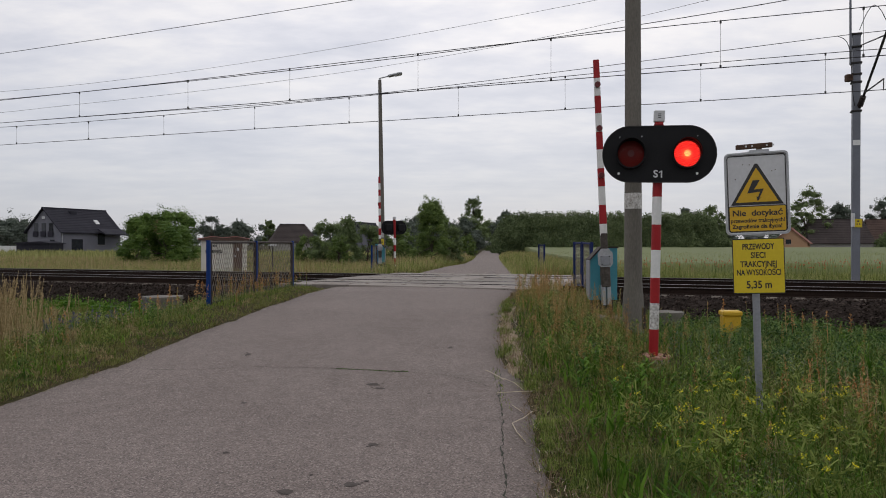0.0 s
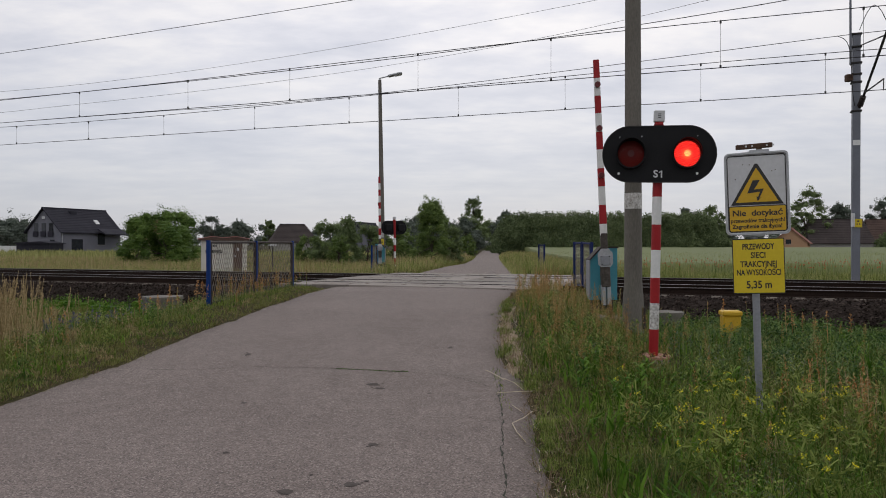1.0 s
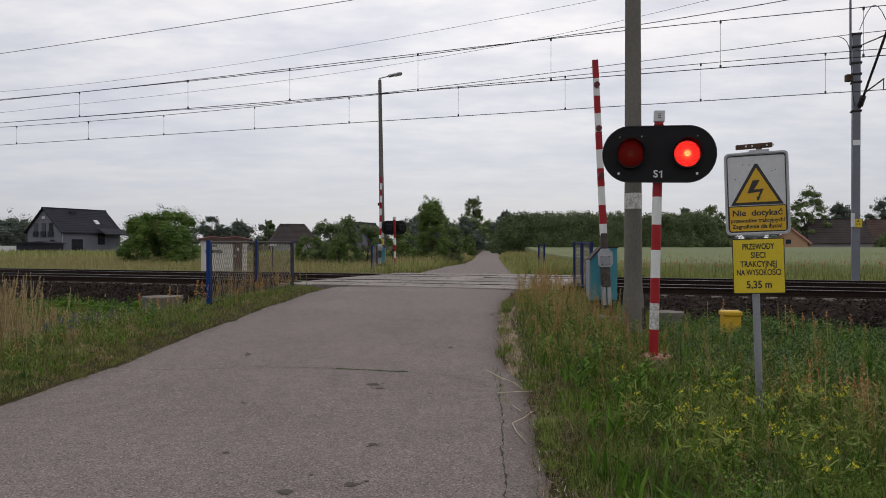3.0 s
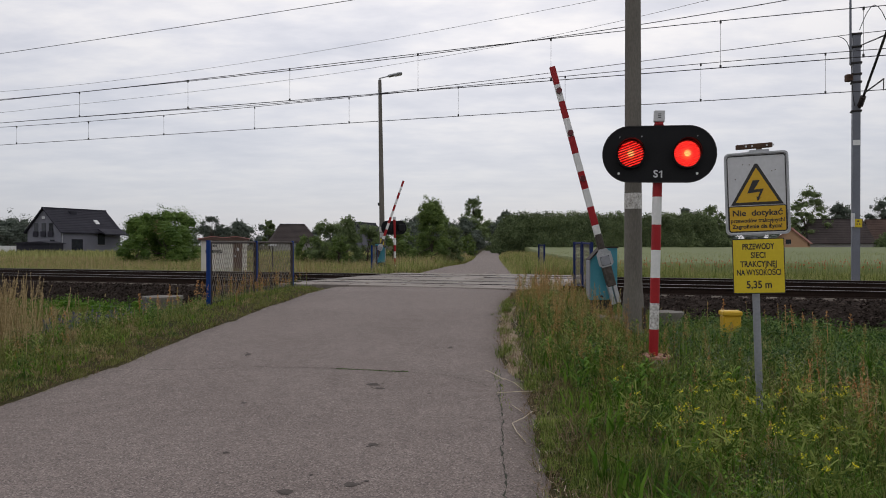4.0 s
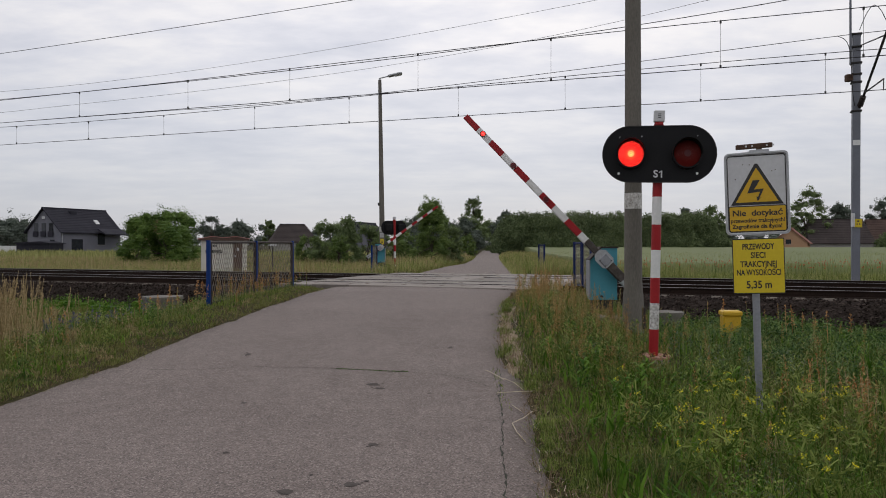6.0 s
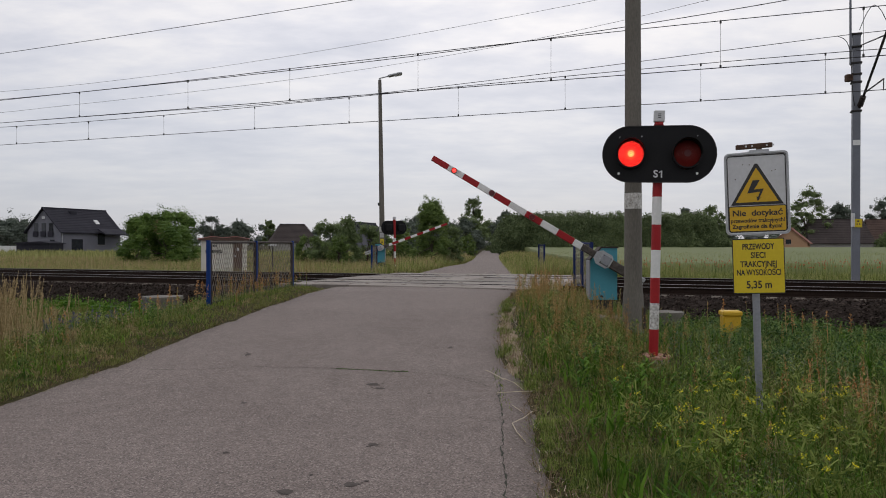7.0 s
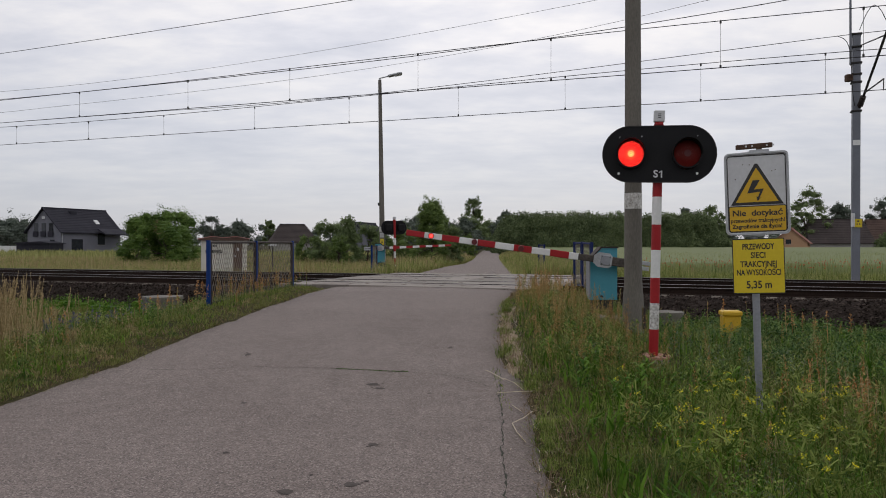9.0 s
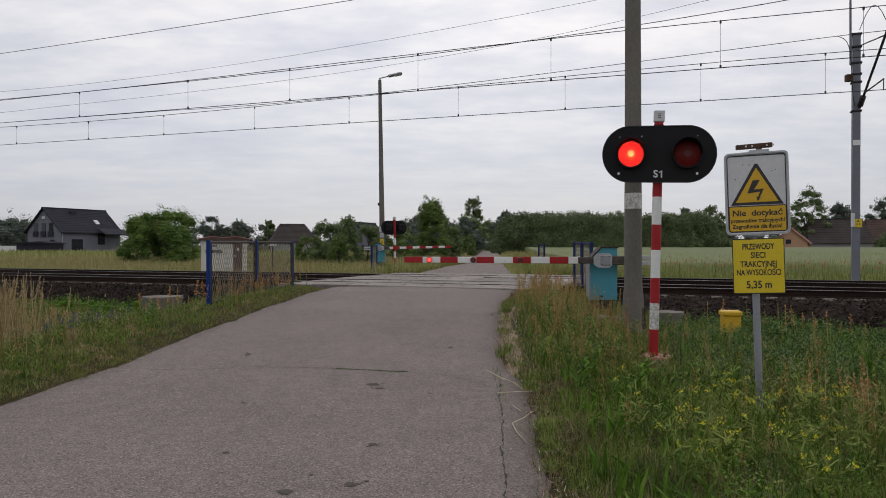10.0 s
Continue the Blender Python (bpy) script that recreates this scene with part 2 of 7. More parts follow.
def part(name, bm, material, parent=None, label="", smooth=False):
    me = bpy.data.meshes.new(name)
    bm.normal_update()
    bm.to_mesh(me)
    bm.free()
    return link(name, me, material, parent, label, smooth)


def link(name, me, material, parent=None, label="", smooth=False):
    if material and not me.materials:
        me.materials.append(material)
    if smooth:
        me.polygons.foreach_set("use_smooth", [True] * len(me.polygons))
    ob = new(name, me)
    if parent:
        ob.parent = parent
    return tagged(ob, label)


def raw(name, verts, faces, material, parent=None, label="", smooth=False):
    me = bpy.data.meshes.new(name)
    me.from_pydata(verts, [], faces)
    me.update()
    return link(name, me, material, parent, label, smooth)


def thing(name, m, label, category, group="", kind=""):
    ob = new(name)
    ob.empty_display_size = 0.1
    ob.matrix_basis = m
    return tagged(ob, label, category, group, kind)


def box(bm, x0, x1, y0, y1, z0, z1, bevel=0.0, m=None):
    r = bmesh.ops.create_cube(bm, size=1)
    t = Matrix.LocRotScale(((x0 + x1) / 2, (y0 + y1) / 2, (z0 + z1) / 2), None, (x1 - x0, y1 - y0, z1 - z0))
    bmesh.ops.transform(bm, matrix=(m @ t) if m else t, verts=r["verts"])
    if bevel:
        edges = list({e for v in r["verts"] for e in v.link_edges})
        bmesh.ops.bevel(bm, geom=edges, offset=bevel, segments=1, affect="EDGES")
    return bm


def rod(bm, a, b, r0, r1=None, seg=10):
    """A round bar from a to b."""
    a, b = Vector(a), Vector(b)
    r = bmesh.ops.create_cone(bm, cap_ends=True, segments=seg, radius1=r0, radius2=r0 if r1 is None else r1, depth=(b - a).length)
    q = (b - a).to_track_quat("Z", "Y")
    bmesh.ops.transform(bm, matrix=Matrix.LocRotScale((a + b) / 2, q, None), verts=r["verts"])
    return bm


def plate(bm, outline, y0, y1):
    """An upright plate: an outline in x and z, from y0 (front) to y1 (back)."""
    f = [bm.verts.new((x, y0, z)) for x, z in outline]
    b = [bm.verts.new((x, y1, z)) for x, z in outline]
    bm.faces.new(f), bm.faces.new(b[::-1])
    k = len(f)
    for i in range(k):
        bm.faces.new((f[(i + 1) % k], f[i], b[i], b[(i + 1) % k]))
    return bm


def rounded(w, h, r, cx=0.0, cz=0.0, seg=6):
    pts = []
    for sx, sz, a0 in ((1, 1, 0), (-1, 1, 90), (-1, -1, 180), (1, -1, 270)):
        for i in range(seg + 1):
            a = radians(a0 + 90 * i / seg)
            pts.append((cx + sx * (w / 2 - r) + r * math.cos(a), cz + sz * (h / 2 - r) + r * math.sin(a)))
    return pts


def frame_plate(bm, outer, inner, y0, y1):
    """A flat ring between two outlines of the same count."""
    k = len(outer)
    for y, flip in ((y0, False), (y1, True)):
        o = [bm.verts.new((x, y, z)) for x, z in outer]
        i = [bm.verts.new((x, y, z)) for x, z in inner]
        for a in range(k):
            c = (a + 1) % k
            f = (o[a], o[c], i[c], i[a])
            bm.faces.new(f[::-1] if flip else f)
        if not flip:
            first = (o, i)
    for ring, other in ((first[0], o), (first[1], i)):
        for a in range(k):
            c = (a + 1) % k
            bm.faces.new((ring[c], ring[a], other[a], other[c]))
    return bm


def disc(r, cx=0.0, cz=0.0, seg=28):
    return [(cx + r * math.cos(2 * math.pi * i / seg), cz + r * math.sin(2 * math.pi * i / seg)) for i in range(seg)]


def words(text, size, material, parent, x, y, z, name="lettering", width=0.0, bold=0.022):
    """A line of raised letters facing -y, centred on x, its middle at z."""
    cu = bpy.data.curves.new(name, "FONT")
    cu.body, cu.size, cu.extrude = text, size, 0.0008
    cu.offset = size * bold
    cu.align_x, cu.align_y = "CENTER", "CENTER"
    ob = new(name, cu)
    bpy.context.view_layer.update()
    me = bpy.data.meshes.new_from_object(ob)
    bpy.data.objects.remove(ob)
    me.transform(pose(0, 0, 0, 90, 0, 0))
    if width:
        xs = [v.co.x for v in me.vertices]
        me.transform(Matrix.Diagonal((width / (max(xs) - min(xs)), 1, 1, 1)))
    me.transform(Matrix.Translation((x, y, z)))
    me.materials.clear()
    return link(name, me, material, parent)


def mix_steps(table, v):
    """Linear interpolation in a table of (position, value)."""
    return float(np.interp(v, [a for a, _ in table], [b for _, b in table]))


def smooth01(v):
    v = min(max(v, 0.0), 1.0)
    return v * v * (3 - 2 * v)


# ---------------------------------------------------------------- the plan
ANG = radians(19.83)                      # the railway runs off to the left, away from the road's square
CU, SU = math.cos(ANG), math.sin(ANG)
NEAR, FAR = 19.6, 23.6                    # track axes, square to the rails
RAIL_Z = 0.51


def track(u, d, z=0.0):
    """A place from its way along the railway and its distance square to it."""
    return Vector((u * CU + d * SU, -u * SU + d * CU, z))


ROAD_L = [(-8, -4.9), (4.5, -4.45), (7.05, -4.25), (8.8, -3.98), (10.7, -3.75), (13.7, -3.36), (17.5, -3.0), (20.5, -2.75), (28, -0.95), (30, -0.85), (41.5, 0.29), (49.6, 1.5), (62, 2.4), (78, 3.35), (120, 6.0), (250, 14.6), (330, 20.2)]
ROAD_R = [(-8, 0.35), (4.5, 0.66), (7.05, 0.84), (7.9, 0.91), (8.5, 0.80), (9.2, 0.76), (10.5, 0.83), (11.5, 0.90), (13.0, 1.05), (15, 1.28), (18.0, 1.72), (20.5, 2.2), (27, 2.6), (62, 4.9), (120, 9.0), (250, 18.0), (330, 23.5)]
ROAD_Z = [(-20, 0.0), (6.5, 0.0), (8.7, 0.09), (10.7, 0.21), (12.7, 0.32), (13.7, 0.37), (17.0, 0.46), (30, 0.46), (45, 0.34), (70, 0.28), (5000, 0.28)]


def road_z(y):
    return mix_steps(ROAD_Z, y)


def ground_z(x, y):
    """Height of the land: it follows the road, falls off beside it and again beside the railway."""
    l, r = mix_steps(ROAD_L, y), mix_steps(ROAD_R, y)
    e = max(l - x, x - r, 0.0)
    d = x * SU + y * CU
    low = -0.04 - 0.26 * smooth01((y - 5) / 9) if d < 22 else 0.20 if x > 0 else -0.12 + 0.32 * smooth01((y - 80) / 40)
    if x > 0 and d < 22:
        low = -0.14 * smooth01((y - 8) / 6) - 0.16 * smooth01((x - 5.2) / 2.5) * smooth01((y - 9) / 4)
    z = road_z(y) * (1 - smooth01((e - 0.6) / 3.4)) + low * smooth01((e - 0.6) / 3.4)
    if e > 0.02:
        z += 0.05 * smooth01(e / 0.5) + 0.035 * noise.noise((x * 0.8, y * 0.8, 3.0))
    else:
        z -= 0.03
    if d > 14:
        z -= 0.04 * smooth01((d - 14) / 2)
    return z
# ---------------------------------------------------------------- ground, road, railway


def build_ground():
    xs = sorted(set(np.round(np.concatenate([np.arange(-14, 14.01, 0.4), np.arange(0.3, 2.11, 0.1), -14 - np.geomspace(0.6, 3000, 40), 14 + np.geomspace(0.6, 3000, 40)]), 3)))
    ys = sorted(set(np.round(np.concatenate([np.arange(-6, 40.01, 0.4), np.arange(3.6, 16.01, 0.2), -6 - np.geomspace(0.6, 500, 16), 40 + np.geomspace(0.6, 3800, 50)]), 3)))
    verts = [(x, y, ground_z(x, y) - (0.35 if 16.9 < x * SU + y * CU < 26.0 else 0)) for y in ys for x in xs]
    k = len(xs)
    faces = [(j * k + i, j * k + i + 1, (j + 1) * k + i + 1, (j + 1) * k + i) for j in range(len(ys) - 1) for i in range(k - 1)]
    g = raw("ground", verts, faces, M["soil"], smooth=True)
    tagged(g, "grassy earth verges and fields beside a country road", "ground", kind="structure")


def build_road(name, y0, y1, label):
    bm = bmesh.new()
    rows = []
    ys = list(np.arange(y0, min(y1, 32), 0.1)) + ([] if y1 < 33 else list(np.geomspace(32, y1, 60))) + [y1]
    for y in ys:
        l, r = mix_steps(ROAD_L, y), mix_steps(ROAD_R, y)
        jl = 0.05 * noise.noise((y * 1.1, 0, 0)) + 0.05 * noise.noise((y * 5, 1, 0))
        jr = 0.05 * noise.noise((y * 1.3, 7, 0)) + 0.05 * noise.noise((y * 5.3, 9, 0)) + 0.035 * noise.noise((y * 13, 4, 0))
        row = []
        for i in range(13):
            t = i / 12
            x = (l + jl) * (1 - t) + (r + jr) * t
            z = road_z(y) + 0.03 * (1 - (2 * t - 1) ** 2) - 0.012
            z += 0.006 * noise.noise((x * 0.9, y * 0.9, 0))
            row.append(bm.verts.new((x, y, z)))
        lo = bm.verts.new((row[0].co.x - 0.02, y, row[0].co.z - 0.12))
        ro = bm.verts.new((row[-1].co.x + 0.02, y, row[-1].co.z - 0.12))
        rows.append([lo, *row, ro])
    for a, b in zip(rows, rows[1:]):
        for i in range(len(a) - 1):
            bm.faces.new((a[i], a[i + 1], b[i + 1], b[i]))
    ob = part(name, bm, M["asphalt"], smooth=True)
    return tagged(ob, label, "road", kind="structure")


def build_railway():
    bed = thing("railway_bed", Matrix(), "dark stone ballast bed under two railway tracks", "ballast", kind="structure")
    prof = [(16.4, -0.5), (16.8, -0.22), (17.75, 0.21), (18.1, 0.300), (21.6, 0.312), (25.2, 0.300), (25.5, 0.20), (26.3, -0.08), (26.7, -0.35)]
    us = list(np.arange(-40, 14, 0.5)) + [-90, -200, -420, 30, 80, 160]
    us = sorted(us)
    bm = bmesh.new()
    rows = []
    for u in us:
        rows.append([bm.verts.new(track(u, d, z + 0.03 * noise.noise((u * 1.3, d * 2, 0)))) for d, z in prof])
    for a, b in zip(rows, rows[1:]):
        for i in range(len(prof) - 1):
            bm.faces.new((a[i], b[i], b[i + 1], a[i + 1]))
    bmesh.ops.recalc_face_normals(bm, faces=bm.faces)
    part("ballast_body", bm, M["ballast"], bed, smooth=True)
    # loose stones on the near shoulder and between the sleepers
    rng = np.random.default_rng(4)
    verts, faces = [], []
    octa = np.array([(1, 0, 0), (-1, 0, 0), (0, 1, 0), (0, -1, 0), (0, 0, 1), (0, 0, -1)], float)
    tri = [(0, 2, 4), (2, 1, 4), (1, 3, 4), (3, 0, 4), (2, 0, 5), (1, 2, 5), (3, 1, 5), (0, 3, 5)]
    for i in range(15000):
        u = rng.uniform(-27, 6.5)
        d = rng.uniform(16.75, 18.75) if i % 5 else rng.uniform(18.75, 25.6)
        if -11.3 < u < -3.4 and d > 17.0:
            continue
        z = float(np.interp(d, [p[0] for p in prof], [p[1] for p in prof])) + rng.uniform(-0.005, 0.025)
        s = rng.uniform(0.022, 0.05)
        base = len(verts)
        p = np.array(track(u, d, z))
        o = octa * rng.uniform(0.6, 1.25, (6, 1)) * s
        a = rng.uniform(0, 6.28)
        ca, sa = math.cos(a), math.sin(a)
        o = o @ np.array([(ca, sa, 0), (-sa, ca, 0), (0.3, -0.2, 0.9)])
        verts.extend(map(tuple, p + o))
        faces.extend((base + f[0], base + f[1], base + f[2]) for f in tri)
    st = raw("ballast_stones", verts, faces, M["ballast"], bed)
    tagged(st, kind="stuff")
    # rails and sleepers
    sleeper_bm = bmesh.new()
    box(sleeper_bm, -0.13, 0.13, -1.28, 1.28, -0.2, 0.0, 0.03)
    sleeper_me = bpy.data.meshes.new("sleeper")
    sleeper_bm.to_mesh(sleeper_me)
    sleeper_bm.free()
    sleeper_me.materials.append(M["sleeper"])
    rot = Matrix.Rotation(-ANG, 4, "Z")
    for axis in (NEAR, FAR):
        line = thing("railway_track", Matrix(), "railway track of dark rusty rails on concrete sleepers", "railway track", "railway tracks", "structure")
        for side in (-0.755, 0.755):
            sect = [(-0.07, -0.172), (0.07, -0.172), (0.07, -0.16), (0.012, -0.14), (0.010, -0.04), (0.036, -0.03), (0.036, -0.006), (0.028, 0), (-0.028, 0), (-0.036, -0.006), (-0.036, -0.03), (-0.010, -0.04), (-0.012, -0.14), (-0.07, -0.16)]
            bm = bmesh.new()
            ends = []
            for u in (-420, 160):
                ends.append([bm.verts.new(track(u, axis + side + a, RAIL_Z + b)) for a, b in sect])
            k = len(sect)
            for i in range(k):
                f = bm.faces.new((ends[0][i], ends[1][i], ends[1][(i + 1) % k], ends[0][(i + 1) % k]))
                f.material_index = 1 if 6 <= i <= 8 else 0
            bmesh.ops.recalc_face_normals(bm, faces=bm.faces)
            r = part("rail", bm, M["rail_side"], line)
            r.data.materials.append(M["rail_top"])
        for i in range(86):
            u = -43 + i * 0.6 + (0.17 if axis == FAR else 0)
            s = new("sleeper", sleeper_me)
            s.parent = line
            s.matrix_basis = Matrix.Translation(track(u, axis, RAIL_Z - 0.172)) @ rot
    # level crossing deck
    deck = thing("crossing_deck", Matrix(), "worn pale concrete slabs laid between the rails across the road", "crossing deck", kind="structure")
    rnd = random.Random(8)
    strips = [(17.35, 18.76), (18.94, 20.26), (20.44, 22.76), (22.94, 24.26), (24.44, 25.85)]
    for d0, d1 in strips:
        for i in range(7):
            u0 = -11.1 + i * 1.08
            bm = bmesh.new()
            w, dp = 1.08 - 0.018, d1 - d0
            box(bm, -w / 2, w / 2, -dp / 2, dp / 2, -0.16, 0.0, 0.012)
            s = part("slab", bm, M["slab"], deck)
            for a in (-0.3, 0.3):
                bm = bmesh.new()
                box(bm, a - 0.055, a + 0.055, -0.05, 0.05, -0.02, 0.004)
                part("lifting_socket", bm, M["rust"], s)
            s.matrix_basis = Matrix.Translation(track(u0 + 0.54, (d0 + d1) / 2, RAIL_Z - 0.012 + rnd.uniform(-0.008, 0.006))) @ rot @ pose(0, 0, 0, rnd.uniform(-0.3, 0.3), rnd.uniform(-0.3, 0.3), 0)


build_ground()
build_road("road", -8, 19.4, "worn grey asphalt country road leading to the level crossing")
build_road("road_beyond", 25.0, 330, "narrow grey asphalt lane running away past the crossing")
build_railway()

# ---------------------------------------------------------------- crossing signal


def striped_post(parent, radius, bands, name="post"):
    """A round post in painted bands: (z0, z1, material)."""
    for z0, z1, m in bands:
        bm = bmesh.new()
        rod(bm, (0, 0, z0), (0, 0, z1), radius, seg=20)
        part("post_band", bm, M[m], parent, smooth=False)


SLAT_TURN = -20.0           # the added slats lie aslant, as the lens flutes do


def slat_pose(side, i, closed):
    """The added slats lie flat to the line of sight when the lamp is lit, and close before it when it is dark."""
    m = Matrix.Translation((side, 0, 0)) @ pose(0, 0, 0, 0, SLAT_TURN, 0) @ Matrix.Translation((0, 0.0, (i - 5) * 0.030))
    return m @ pose(0, 0, 0, 96.0 * (1 - closed) , 0, 0)


def crossing_signal(m, label, lit):
    """A two-lamp road signal on a striped post. Local: x across, -y the face, z up."""
    t = thing("crossing_signal", m, label, "traffic signal", "crossing signals")
    striped_post(t, 0.057, [(0.03, 0.35, "red"), (0.35, 0.67, "flaked"), (0.67, 0.98, "red"), (0.98, 1.32, "white"), (1.32, 1.63, "red"), (1.63, 1.97, "white"), (1.97, 2.86, "red")])
    bm = bmesh.new()
    rod(bm, (0, 0, 0), (0, 0, 0.03), 0.21, seg=28)
    part("base_flange", bm, M["pink"], t, "faded red base flange")
    for i in range(6):
        a = radians(60 * i + 20)
        bm = bmesh.new()
        rod(bm, (0.16 * math.cos(a), 0.16 * math.sin(a), 0.03), (0.16 * math.cos(a), 0.16 * math.sin(a), 0.07), 0.014, seg=6)
        rod(bm, (0.16 * math.cos(a), 0.16 * math.sin(a), 0.03), (0.16 * math.cos(a), 0.16 * math.sin(a), 0.048), 0.024, seg=6)
        part("bolt", bm, M["rust"], t)
    hz = 2.482
    head = thing("head", Matrix.Translation((0.002, -0.09, hz)) @ Matrix.Diagonal((0.962, 1, 1, 1)), "", "")
    head.parent = t
    # board with two openings
    bm = bmesh.new()
    board = rounded(1.39, 0.69, 0.343, seg=12)
    plate(bm, board, 0.0, 0.02)
    b = part("board", bm, M["black"], head, "matt black rounded signal board")
    bm = bmesh.new()
    frame_plate(bm, board, rounded(1.37, 0.67, 0.333, seg=12), -0.008, 0.0)
    part("board_rim", bm, M["dark"], head)
    for side in (-0.34, 0.34):
        bm = bmesh.new()
        frame_plate(bm, disc(0.178), disc(0.162), -0.085, 0.0)
        bmesh.ops.translate(bm, vec=(side, 0, 0), verts=bm.verts)
        part("lamp_ring", bm, M["black"], head, smooth=False)
        # hood over the upper half of the lens
        bm = bmesh.new()
        for i in range(13):
            a = radians(-5 + 190 * i / 12)
            dpt = -0.10 - 0.14 * math.sin(max(0, min(math.pi, a)))
            for rr in (0.178, 0.171):
                for y in (-0.06, dpt):
                    bm.verts.new((side + rr * math.cos(a), y, rr * math.sin(a)))
        bm.verts.ensure_lookup_table()
        for i in range(12):
            p, q = 4 * i, 4 * i + 4
            v = bm.verts
            bm.faces.new((v[p], v[p + 1], v[q + 1], v[q]))
            bm.faces.new((v[p + 3], v[p + 2], v[q + 2], v[q + 3]))
            bm.faces.new((v[p + 1], v[p + 3], v[q + 3], v[q + 1]))
        part("hood", bm, M["black"], head)
        bm = bmesh.new()
        plate(bm, disc(0.158), -0.004, -0.001)
        g = part("reflector", bm, M["glow"], head, "lit red lamp reflector")
        g.matrix_basis = Matrix.Translation((side, 0, 0))
        # fluted lens cap
        bm = bmesh.new()
        for k in range(6):
            r = 0.163 * math.cos(radians(15 * k))
            y = -0.062 - 0.030 * math.sin(radians(15 * k))
            for x, z in disc(max(r, 0.001), seg=28):
                bm.verts.new((x, y, z))
        bm.verts.ensure_lookup_table()
        for k in range(5):
            for i in range(28):
                j = (i + 1) % 28
                bm.faces.new((bm.verts[28 * k + i], bm.verts[28 * k + j], bm.verts[28 * k + 28 + j], bm.verts[28 * k + 28 + i]))
        c = part("lens", bm, M["lens"], head, "domed red glass lens", smooth=True)
        c.matrix_basis = Matrix.Translation((side, 0, 0))
        # Slats added before the ever-glowing reflector; they hide it when the lamp is dark.
        for i in range(11):
            zc = (i - 5) * 0.030
            half = math.sqrt(max(0.176 ** 2 - zc * zc, 0.0004))
            bm = bmesh.new()
            box(bm, -half, half, -0.0008, 0.0008, -0.0153, 0.0153)
            s = part("added_slat", bm, M["added_slat"], head)
            s.matrix_basis = Matrix.Translation((0, -0.030, 0)) @ slat_pose(side, i, 1)
            lit.append((s, side, i))
    for x, z in ((-0.48, 0.21), (-0.21, 0.215), (0.46, 0.215)):
        bm = bmesh.new()
        rod(bm, (x, -0.012, z), (x, 0, z), 0.007, seg=8)
        part("screw", bm, M["zinc"], head)
    for x, z in ((-0.485, -0.235), (0.465, -0.235)):
        bm = bmesh.new()
        rod(bm, (x, -0.010, z), (x, 0.002, z), 0.016, seg=12)
        part("screw", bm, M["white"], head)
    words("S", 0.125, M["signwhite"], head, -0.032, -0.003, -0.243)
    bm = bmesh.new()
    plate(bm, [(0.048, -0.286), (0.048, -0.200), (0.034, -0.200), (0.008, -0.216), (0.008, -0.229), (0.031, -0.219), (0.031, -0.286)], -0.004, -0.001)
    bmesh.ops.recalc_face_normals(bm, faces=bm.faces)
    part("lettering", bm, M["signwhite"], head)
    # housings behind
    for side in (-0.34, 0.34):
        bm = bmesh.new()
        box(bm, side - 0.16, side + 0.16, 0.02, 0.20, -0.17, 0.17, 0.02)
        part("lamp_housing", bm, M["black"], head)
    bm = bmesh.new()
    box(bm, -0.06, 0.06, 0.02, 0.06, -0.26, 0.26, 0.006)
    part("bracket", bm, M["dark"], head)
    # bell on top of the post
    bell = thing("bell", Matrix.Translation((0.0, -0.03, 2.845)), "", "")
    bell.parent = t
    bm = bmesh.new()
    box(bm, -0.064, 0.066, -0.055, 0.055, 0.032, 0.170, 0.010)
    part("bell_case", bm, M["signwhite"], bell, "off-white plastic warning bell")
    bm = bmesh.new()
    box(bm, -0.05, 0.05, -0.045, 0.045, -0.01, 0.035, 0.008)
    part("bell_foot", bm, M["red"], bell)
    for k in range(3):
        bm = bmesh.new()
        box(bm, -0.015, 0.02, -0.058, -0.05, 0.075 + 0.022 * k, 0.084 + 0.022 * k)
        part("bell_slot", bm, M["dark"], bell)
    return t


LIT = []
crossing_signal(pose(2.58, 9.0, 0.17, 0, 1.2, -13), "black two-lamp level crossing signal on a red and white striped post", LIT)
LIT_FAR = []
crossing_signal(pose(-2.35, 36.0, -0.08, 0, 0.5, 205), "black level crossing signal turned away from the road, beside the lane", LIT_FAR)
bm = bmesh.new()
rod(bm, (0, 0, -0.25), (0, 0, 0.0), 0.20, seg=24)
tagged(part("signal_foundation", bm, M["concrete"]), "low round concrete foundation of the crossing signal", "foundation").matrix_basis = pose(2.57, 9.0, 0.168)

# ---------------------------------------------------------------- barriers
ARM = 3.40


